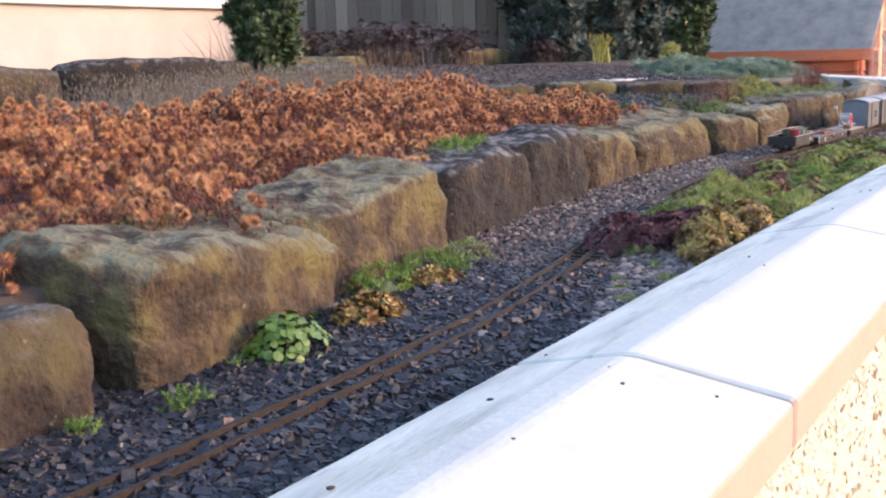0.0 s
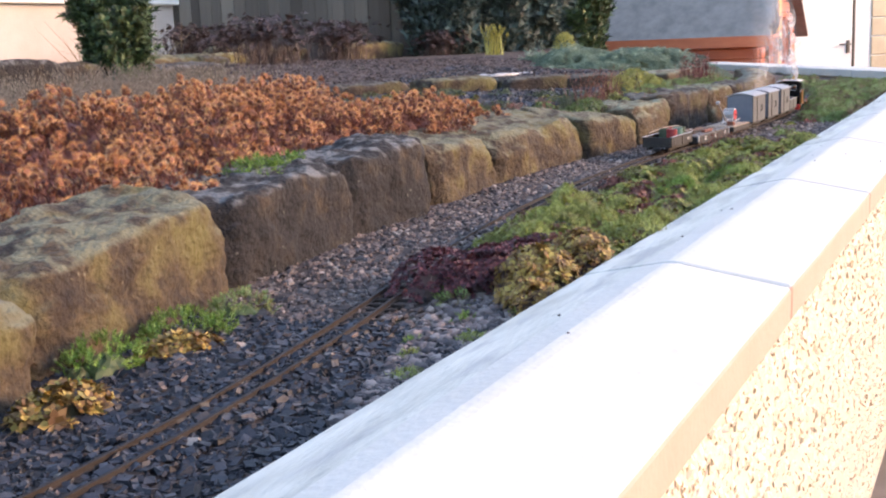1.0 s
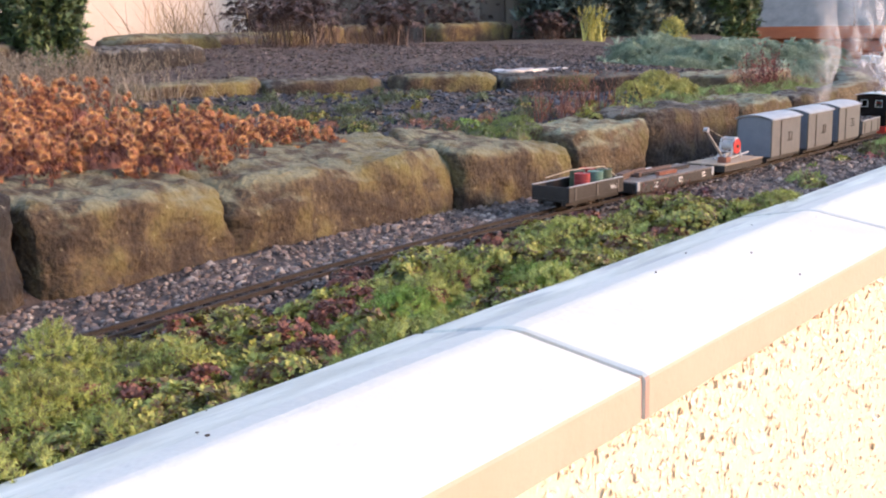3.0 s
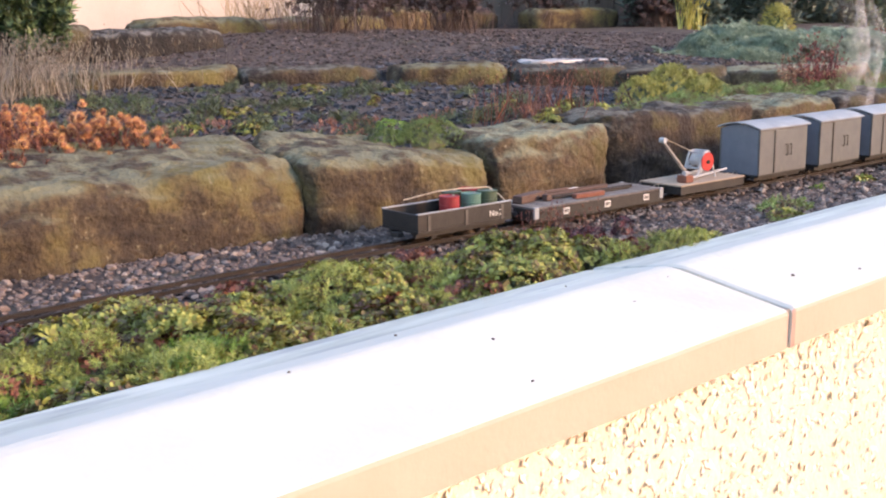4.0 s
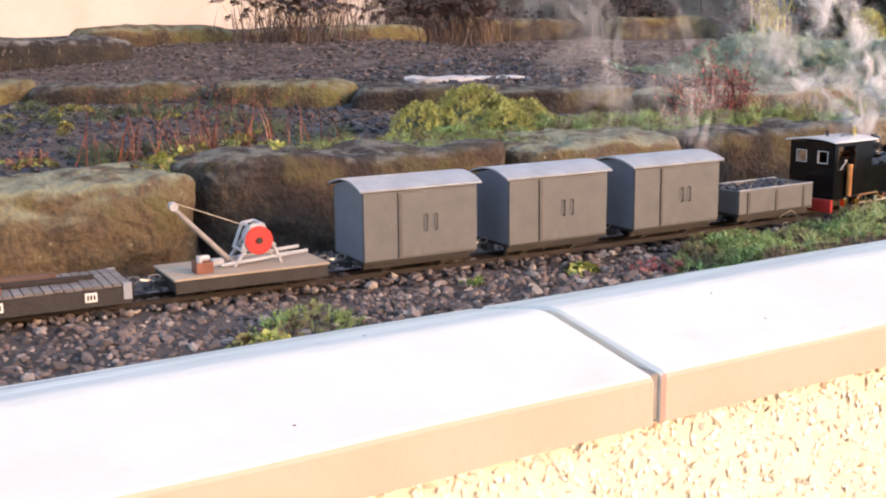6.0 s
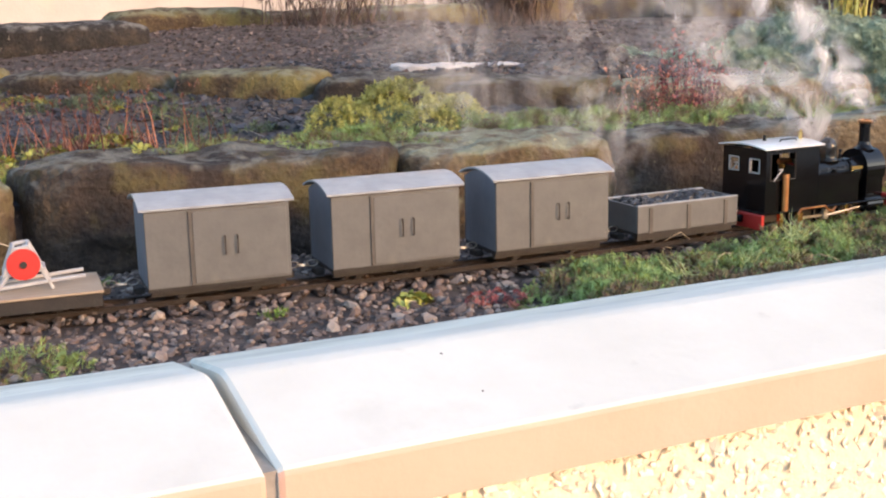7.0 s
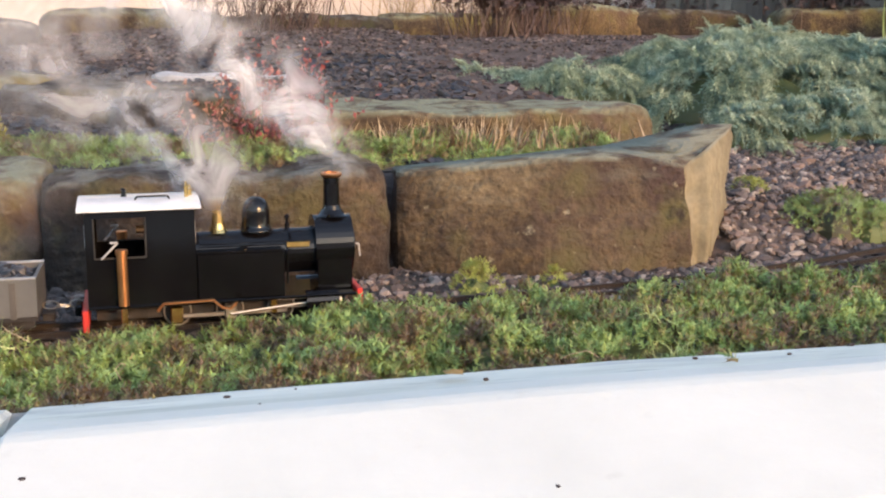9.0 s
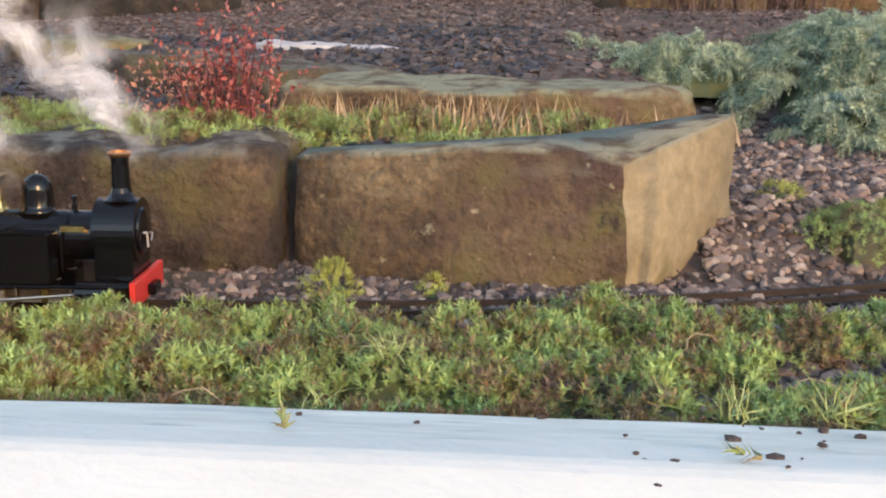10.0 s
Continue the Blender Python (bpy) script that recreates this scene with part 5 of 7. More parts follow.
tuft("dry_plant", 0.80, 1.05, 0.07, 90, (0.2, 0.06), 0.07, M["straw"], "pale dry stems at the carpet's edge", "dry plant", 306, (M["straw"], 0.009, t_sprig(4, 0.5, 0.12)), 0.012)
def twiggy(name, x, y, z, n, spread, h, stem, leaf, leaf_size, label, seed, lean=0.14):
    """An upright shrublet: thin twigs set with small leaves along their length."""
    rng = np.random.default_rng(seed)
    P = np.stack([x + spread * rng.normal(size=n) * 0.5, y + spread * rng.normal(size=n) * 0.5, np.full(n, z)], 1)
    D = rng.normal(scale=lean, size=(n, 3)) + np.array([0, 0, 1]) + (P - np.array([x, y, z])) * 3.0
    D /= np.linalg.norm(D, axis=1)[:, None]
    sz = h * rng.uniform(0.5, 1.1, n)
    R = frames_from(D, rng)
    v, f = scattered(*t_blade(0.007, 0.15), P, R, sz)
    t = np.concatenate([rng.uniform(0.2, 1.0, n) for _ in range(9)])
    idx = np.tile(np.arange(n), 9)
    tip = P[idx] + np.einsum('nij,nj->ni', R[idx], np.stack([0 * t, 0.15 * t * t, t], 1)) * sz[idx][:, None]
    U = D[idx] * 0.5 + rng.normal(scale=0.6, size=(len(t), 3))
    U /= np.linalg.norm(U, axis=1)[:, None]
    lv, lf = scattered(*t_leaf(0.28), tip, frames_from(U, rng), leaf_size * rng.uniform(0.6, 1.3, len(t)))
    return tagged(mesh_ob(name, np.concatenate([v, lv]), f.tolist() + (lf + len(v)).tolist(), [stem, leaf], idx=[0] * len(f) + [1] * len(lf)), label, "shrub")


twiggy("red_barberry", 4.765, 1.085, 0.07, 100, 0.046, 0.168, M["maroon"], M["red"], 0.0092, "upright twiggy shrub with small red leaves", 307)
twiggy("brown_barberry", 4.685, 1.13, 0.07, 46, 0.050, 0.120, M["brownstem"], M["pinkleaf"], 0.0085, "upright twiggy shrub with faded pinkish leaves", 308, 0.2)
for i, (x, y, s, h) in enumerate([(4.92, 3.62, 0.24, 0.26), (5.81, 3.72, 0.19, 0.26), (6.3, 4.9, 0.28, 0.28), (7.1, 5.6, 0.45, 0.30), (6.5, 5.5, 0.25, 0.3), (7.9, 4.9, 0.28, 0.3), (8.3, 4.2, 0.2, 0.2)]):
    tuft("dark_shrub", x, y, None, 240, (s, s * 0.7), h, M["brownstem"], "bare dark stems topped with flat dead flower heads", "shrub", 320 + i, (M["brownstem"], 0.030, t_rosette(9, 0.3)), 0.008, lean=0.3)
tuft("bare_shrub", 5.9, 5.6, None, 160, (0.3, 0.25), 0.5, M["straw"], "leafless pale twiggy shrub", "shrub", 340, None, 0.006, lean=0.4)
for x, y, h in ((7.28, 3.25, 0.13),):
    tuft("yellow_shrub", x, y, None, 80, (0.09, 0.07), h * 1.4, M["yellow"], "upright yellow-green dwarf shrub", "shrub", int(x * 100), (M["yellow"], 0.035, t_sprig(7, 0.35, 0.12)), 0.02, lean=0.15)
clump("ball_shrub", [(7.27, 2.68, 0.12, 0.10, 0.10, 0.22)], SPRIG, M["yellow"], M["shade_body"], 3500, 0.03, "rounded pale green dwarf conifer", "shrub")


def t_frond(n=9):
    """A feathery spray, one unit long, that nods towards +y."""
    v, f = [], []
    for k in range(n):
        s = 0.1 + 0.85 * k / (n - 1)
        c = Vector((0, 0.42 * s * s, s * (1 - 0.16 * s)))
        t = Vector((0, 0.84 * s, 1 - 0.32 * s)).normalized()
        side = Vector((1, 0, 0))
        nor = t.cross(side)
        q = 0.26 * (1.1 - s) + 0.05
        for a in (0.35, 1.9, 3.5, 5.1):
            d = side * math.cos(a + k) + nor * math.sin(a + k)
            e = t.cross(d) * 0.030
            i = len(v)
            v += [tuple(c + e), tuple(c - e), tuple(c + d * q + t * 0.15)]
            f.append((i, i + 1, i + 2))
    return np.array(v), np.array(f)


def build_juniper(name, mounds, dens, size, label, seed):
    """A low spreading conifer: drooping plumes of small sprays on each main branch, the gaps between them backed by
    domes coloured dark as shade.
    """
    rng = np.random.default_rng(seed)
    tree = tagged(new(name), label, "juniper")
    for mo in mounds:
        P, U = mound_points([mo], dens, rng)
        m = len(P)
        out = P - np.array([mo[0], mo[1], mo[2] - mo[5] * 0.3])
        out /= np.linalg.norm(out, axis=1)[:, None]
        A = out + np.array([0.0, -0.25, 0.0]) + rng.normal(scale=0.28, size=P.shape)
        A[:, 2] = A[:, 2] * 0.55 + 0.10
        A /= np.linalg.norm(A, axis=1)[:, None]
        length = size * rng.uniform(0.9, 2.0, m)
        pos, R, sz = [], [], []
        for k in range(13):
            t = (k + 0.5) / 13
            c = P + A * (length * (t - 0.62))[:, None] - np.array([0, 0, 1.0]) * (length * 0.42 * t * t)[:, None]
            ax = A - np.array([0, 0, 0.84 * t])
            ax /= np.linalg.norm(ax, axis=1)[:, None]
            side = np.cross(ax, np.array([0, 0, 1.0]))
            side /= np.linalg.norm(side, axis=1)[:, None] + 1e-9
            u = ax + side * (0.75 if k % 2 else -0.75) * (1.05 - t) + rng.normal(scale=0.16, size=P.shape)
            u /= np.linalg.norm(u, axis=1)[:, None]
            y = np.array([0, 0, -1.0]) - u * (-u[:, 2])[:, None]
            y /= np.linalg.norm(y, axis=1)[:, None] + 1e-9
            pos.append(c)
            R.append(np.stack([np.cross(y, u), y, u], axis=2))
            sz.append(length * (0.42 - 0.16 * t) * rng.uniform(0.8, 1.2, m))
        v, f = scattered(*t_frond(7), np.concatenate(pos), np.concatenate(R), np.concatenate(sz))
        b = mesh_ob("branch_foliage", v, f, M["juniper"], tree)
        # dark dome inside each mound, colouring in the shade behind the sprays
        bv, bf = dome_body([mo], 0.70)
        mesh_ob("inner_shade", bv, bf, M["shade_body"], b)
    return tree


build_juniper("blue_juniper", [(5.82, 1.75, 0.03, 0.34, 0.36, 0.21), (5.48, 1.82, 0.10, 0.24, 0.22, 0.10), (6.15, 1.75, 0.0, 0.36, 0.36, 0.25), (5.88, 1.48, 0.0, 0.22, 0.18, 0.15), (6.05, 2.15, 0.08, 0.4, 0.3, 0.19), (6.5, 1.9, 0.0, 0.3, 0.35, 0.24), (5.32, 2.02, 0.12, 0.18, 0.16, 0.06), (6.18, 1.45, -0.02, 0.26, 0.2, 0.17), (5.66, 1.42, 0.0, 0.14, 0.12, 0.13)], 420, 0.085, "spreading blue-green prostrate juniper", 401)
build_juniper("blue_juniper", [(7.0, 2.1, 0.02, 0.4, 0.4, 0.2), (7.5, 1.95, 0.0, 0.35, 0.3, 0.22), (6.7, 2.5, 0.1, 0.4, 0.35, 0.14)], 150, 0.12, "second blue-green juniper further along the bed", 402)

for i, (x, y, n, h) in enumerate([(4.444, 0.419, 46, 0.045), (4.30, 0.345, 34, 0.036), (4.19, 0.335, 30, 0.034), (4.463, 0.45, 26, 0.036), (5.354, 0.318, 44, 0.046), (5.293, 0.312, 26, 0.034), (5.053, 0.429, 30, 0.034), (5.018, 0.305, 22, 0.028), (5.60, 0.36, 40, 0.045)]):
    tuft("grass_tuft", x, y, 0.0, n, 0.014, h * 0.75, M["palegrass"], "pale green grassy tuft growing through the moss", "grass", 360 + i, None, 0.020, bend=0.8, lean=0.7)


def stray_stems():
    """Bleached bent stems caught in the moss."""
    rng = np.random.default_rng(66)
    for i in range(14):
        x = rng.uniform(4.05, 5.6)
        y = rng.uniform(0.31, moss_hi(x) - 0.03)
        a, L = rng.uniform(0, 6.28), rng.uniform(0.02, 0.055)
        z = rng.uniform(-0.004, 0.010)
        pts = [(x + math.cos(a) * L * k / 4 + 0.004 * math.sin(k * 1.7 + i), y + math.sin(a) * L * k / 4 * 0.7, z + 0.010 * math.sin(k * 0.8)) for k in range(5)]
        tagged(part("bleached_straw", tube(bmesh.new(), pts, 0.00042, 4), M["straw"], None), "thin bleached straw lying in the moss", "straw", "stray straws in the moss")


stray_stems()

# ---- crumbs on the coping ----
def crumbs():
    rng = np.random.default_rng(55)
    for i in range(70):
        x = rng.choice([rng.uniform(5.2, 5.7), rng.uniform(-0.4, 4.9)], p=[0.5, 0.5])
        y = 0.283 - 0.15 * rng.uniform(0, 1) ** 1.8 if x > 4.3 else rng.uniform(0.03, 0.27)
        z = 0.026 * (1 - abs(y - 0.16) / 0.145) if y > 0.03 else 0
        s = 0.0010 + (0.0036 if x > 4.7 else 0.0018) * rng.uniform(0, 1) ** 2.5
        z += 0.006 * min(1.0, max(0.0, (x - 4.5) / 0.4))
        tv, tf = t_stone(1, 80 + i)
        o = mesh_ob("soil_crumb", tv * s * np.array([1.3, 1, 0.6]), tf, M["soil"])
        o.matrix_world = Matrix.Translation((x, y, z + s * 0.3)) @ Matrix.Rotation(rng.uniform(0, 6), 4, 'Z')
        tagged(o, "dark crumb of soil lying on the coping", "soil crumb", "crumbs on the coping")
    for i, (x, y, s) in enumerate([(5.275, 0.231, 0.0052), (5.09, 0.25, 0.0026), (5.166, 0.282, 0.0028), (5.233, 0.17, 0.003), (5.218, 0.172, 0.002), (5.288, 0.185, 0.0045), (5.336, 0.27, 0.004), (5.354, 0.256, 0.0034), (5.32, 0.262, 0.002), (5.30, 0.272, 0.0018), (2.808, 0.061, 0.0024), (2.918, 0.03, 0.0016), (3.413, 0.191, 0.002), (2.337, 0.115, 0.0022), (2.552, 0.107, 0.0015), (2.30, 0.03, 0.0016), (-0.151, 0.236, 0.003), (-0.087, 0.134, 0.0026), (-0.05, 0.058, 0.002), (4.525, 0.107, 0.0024), (4.55, 0.073, 0.002), (4.646, 0.25, 0.0026), (4.666, 0.204, 0.0018), (5.015, 0.264, 0.0022), (4.826, 0.044, 0.0016)]):
        tv, tf = t_stone(1, 180 + i)
        o = mesh_ob("soil_crumb", tv * s * np.array([1.3, 1, 0.7]), tf, M["soil"])
        o.matrix_world = Matrix.Translation((x, y, 0.0245 * (1 - abs(y - 0.158) / 0.158 if y < 0.158 else 1 - (y - 0.158) / 0.13) + s * 0.4 + (0.006 * min(1.0, max(0.0, (x - 4.5) / 0.4))))) @ Matrix.Rotation(i * 1.3, 4, 'Z')
        tagged(o, "dark crumb of soil lying on the coping", "soil crumb", "crumbs on the coping")
    for i, (x, y, a, mk, lab) in enumerate([(4.815, 0.228, 0.4, "bronze", "small curled tan leaf lying on the coping"), (5.28, 0.17, 1.2, "moss", "stray green moss sprig on the coping"), (5.02, 0.20, 0.3, "moss", "stray green moss sprig on the coping"), (5.5, 0.24, 2.0, "moss", "stray green moss sprig on the coping")]):
        tv, tf = (t_leaf(0.32) if i == 0 else t_sprig(7, 0.3, 0.06))
        o = mesh_ob("leaf" if i == 0 else "moss_sprig", tv * 0.026, tf, M[mk])
        z = 0.026 * (1 - abs(y - 0.16) / 0.145)
        o.matrix_world = Matrix.Translation((x, y, z + 0.009)) @ Matrix.Rotation(a, 4, 'Z') @ Matrix.Rotation(radians(-84), 4, 'X')
        tagged(o, lab, "leaf" if i == 0 else "moss")


crumbs()

# ---- the train ----
TRAIN_X = 4.52      # where the engine's rear beam stands


def wheel(parent, x, side, r, spokes=0, name="wheel"):
    y = side * 0.0165
    bm = rd((x, y - 0.003, r), (x, y + 0.003, r), r, n=20)
    rod(bm, (x, y - side * 0.004, r), (x, y - side * 0.0025, r), r * 1.1, n=20)
    w = part(name, bm, M["frame"], parent, "dark iron wheel")
    part("tyre", torus(bmesh.new(), (x, y + side * 0.002, r), r * 0.93, r * 0.07, 'Y', n=20), M["rail"], w, "worn steel tyre")
    if spokes:
        sp = bmesh.new()
        for k in range(spokes):
            a = 2 * math.pi * k / spokes
            rod(sp, (x, y + side * 0.0036, r), (x + r * 0.85 * math.cos(a), y + side * 0.0036, r + r * 0.85 * math.sin(a)), 0.0008, n=5)
        part("spokes", sp, M["frame"], w)
    return w


def link_coupling(s):
    """Three bright chain links between two vehicles, centred at arc length s."""
    p, a = on_track(s)
    c = tagged(new("coupling_chain"), "bright steel three-link coupling chain", "chain", "coupling chains")
    c.matrix_world = Matrix.Translation((p.x, p.y, RAIL_Z + 0.0235)) @ Matrix.Rotation(a, 4, 'Z')
    for k, (dx, ax) in enumerate(((-0.013, 'Y'), (0.0, 'Z'), (0.013, 'Y'))):
        part("link", torus(bmesh.new(), (dx, 0, -0.002 if k == 1 else 0), 0.0075, 0.0012, ax, 0.55), M["steel"], c)
    return c


def seat(ob, s0, length):
    """Stand a vehicle on the rails, its rear end at arc length s0."""
    p0, _ = on_track(s0 + length * 0.2)
    p1, _ = on_track(s0 + length * 0.8)
    d = p1 - p0
    p, _ = on_track(s0 + length / 2)
    a = math.atan2(d.y, d.x)
    ob.matrix_world = Matrix.Translation((p.x, p.y, RAIL_Z)) @ Matrix.Rotation(a, 4, 'Z') @ Matrix.Translation((-length / 2, 0, 0))
    return ob


def underframe(v, L, w, z):
    for side in (-1, 1):
        part("sole_bar", bx((0.004, side * w / 2 - 0.004, z - 0.009), (L - 0.004, side * w / 2 + 0.004, z), 0.0008), M["frame"], v)
    for x in (L * 0.24, L * 0.76):
        for side in (-1, 1):
            wheel(v, x, side, 0.0095)
            part("axle_box", bx((x - 0.006, side * 0.024 - 0.003, 0.004), (x + 0.006, side * 0.024 + 0.003, z - 0.004), 0.001), M["frame"], v)
        part("axle", rd((x, -0.024, 0.0095), (x, 0.024, 0.0095), 0.002), M["rail"], v)
    for x in (-0.006, L + 0.006):
        part("buffer", bx((x - 0.006, -0.010, z - 0.009), (x + 0.006, 0.010, z - 0.001), 0.001), M["frame"], v, "dark centre buffer")


def build_van():
    L, W, z0, zt = 0.172, 0.094, 0.018, 0.114
    v = tagged(new("box_van"), "grey wooden box van with a pale curved roof", "railway wagon", "box vans")
    underframe(v, L, 0.062, z0)
    part("floor", bx((0, -W / 2, z0), (L, W / 2, z0 + 0.004)), M["frame"], v)
    for side in (-1, 1):
        wl = part("side_wall", bx((0, side * W / 2 - 0.002, z0 + 0.0042), (L, side * W / 2 + 0.002, zt), 0.0006), M["van"], v)
        dr = part("door", bx((0.055, side * (W / 2 + 0.0021) - 0.0012, z0 + 0.007), (0.168, side * (W / 2 + 0.0021) + 0.0014, zt - 0.004), 0.0005), M["van"], v, "grey sliding door")
        part("door_edge", bx((0.0505, side * (W / 2 + 0.003) - 0.0012, z0 + 0.006), (0.0545, side * (W / 2 + 0.003) + 0.0012, zt - 0.003)), M["strap"], dr, "dark door edge")
        for x in (0.092, 0.107):
            h = tube(bmesh.new(), [(x, side * (W / 2 + 0.003), 0.058), (x, side * (W / 2 + 0.0075), 0.058), (x, side * (W / 2 + 0.0075), 0.079), (x, side * (W / 2 + 0.003), 0.079)], 0.0009)
            part("door_handle", h, M["frame"], dr, "thin black pull handle")
    n = 9
    for x in (0.0, L - 0.004):
        pts = [(-W / 2 + 0.0025, z0 + 0.0042)] + [(W * (k / n - 0.5) * 0.945, zt + 0.010 * (1 - (2 * k / n - 1) ** 2)) for k in range(n + 1)] + [(W / 2 - 0.0025, z0 + 0.0042)]
        bm = bmesh.new()
        a = [bm.verts.new((x, y, z)) for y, z in pts]
        b = [bm.verts.new((x + 0.004, y, z)) for y, z in pts]
        bm.faces.new(a[::-1])
        bm.faces.new(b)
        for i in range(len(pts)):
            bm.faces.new((a[i], a[(i + 1) % len(pts)], b[(i + 1) % len(pts)], b[i]))
        # end takes the bluish shade tint
        part("end_wall", bm, M["van_end"], v, "planked end coloured blue-grey for its shade")
    bm = bmesh.new()
    e, ring = 0.006, []
    for x in (-e, L + e):
        up = [bm.verts.new((x, (W + 0.012) * (k / 12 - 0.5), zt + 0.0015 + 0.011 * (1 - (2 * k / 12 - 1) ** 2) + 0.0025)) for k in range(13)]
        lo = [bm.verts.new((x, (W + 0.012) * (k / 12 - 0.5), zt + 0.0015 + 0.011 * (1 - (2 * k / 12 - 1) ** 2))) for k in range(13)]
        ring.append((up, lo))
    (u0, l0), (u1, l1) = ring
    for k in range(12):
        bm.faces.new((u0[k], u1[k], u1[k + 1], u0[k + 1]))
        bm.faces.new((l0[k + 1], l1[k + 1], l1[k], l0[k]))
        bm.faces.new((u0[k + 1], l0[k + 1], l0[k], u0[k]))
        bm.faces.new((u1[k], l1[k], l1[k + 1], u1[k + 1]))
    bm.faces.new((u0[0], l0[0], l1[0], u1[0]))
    bm.faces.new((u0[12], u1[12], l1[12], l0[12]))
    part("roof", bm, M["roof"], v, "pale grey curved roof with light scuffs", smooth=False)
    return v


def open_wagon(name, L, W, z0, h, mat, label, cat="railway wagon"):
    v = tagged(new(name), label, cat)
    underframe(v, L, 0.062, z0)
    part("floor", bx((0, -W / 2, z0), (L, W / 2, z0 + 0.004)), M["frame"], v)
    for side in (-1, 1):
        wl = part("side_wall", bx((0, side * (W / 2 - 0.002) - 0.002, z0 + 0.0042), (L, side * (W / 2 - 0.002) + 0.002, z0 + h), 0.0005), mat, v)
        for x in (0.022, L / 2, L - 0.022):
            part("strap", bx((x - 0.003, side * W / 2 + (0 if side > 0 else -0.0014), z0 + 0.003), (x + 0.003, side * W / 2 + (0.0014 if side > 0 else 0), z0 + h - 0.003)), M["strap"], wl, "dark iron strap")
        part("top_edge", bx((0, side * (W / 2 - 0.002) - 0.0026, z0 + h + 0.0002), (L, side * (W / 2 - 0.002) + 0.0026, z0 + h + 0.0018)), M["roof"], wl, "worn pale top edge")
    for x in (0.0, L - 0.004):
        part("end_wall", bx((x, -W / 2 + 0.0042, z0 + 0.0042), (x + 0.004, W / 2 - 0.0042, z0 + h), 0.0005), mat, v)
    return v


def build_coal_wagon():
    L, W, z0, h = 0.176, 0.084, 0.018, 0.042
    v = open_wagon("coal_wagon", L, W, z0, h, M["van"], "low grey open wagon loaded with coal")
    rng = np.random.default_rng(9)
    n = 260
    P = np.stack([rng.uniform(0.010, L - 0.010, n), rng.uniform(-W / 2 + 0.008, W / 2 - 0.008, n), np.zeros(n)], 1)
    P[:, 2] = z0 + h - 0.010 + 0.006 * rng.uniform(0, 1, n) + 0.004 * np.sin(P[:, 0] * 60)
    S = rng.uniform(0.004, 0.0085, n)
    U = rng.normal(size=(n, 3))
    U /= np.linalg.norm(U, axis=1)[:, None]
    a, b = scattered(*t_stone(1, 5), P, frames_from(U, rng), S)
    mesh_ob("coal_load", a, b, M["coal"], v, label="heaped broken black coal")
    part("coal_bed", bx((0.0045, -W / 2 + 0.0045, z0 + 0.0045), (L - 0.0045, W / 2 - 0.0045, z0 + h - 0.012)), M["coal"], v)
    return v


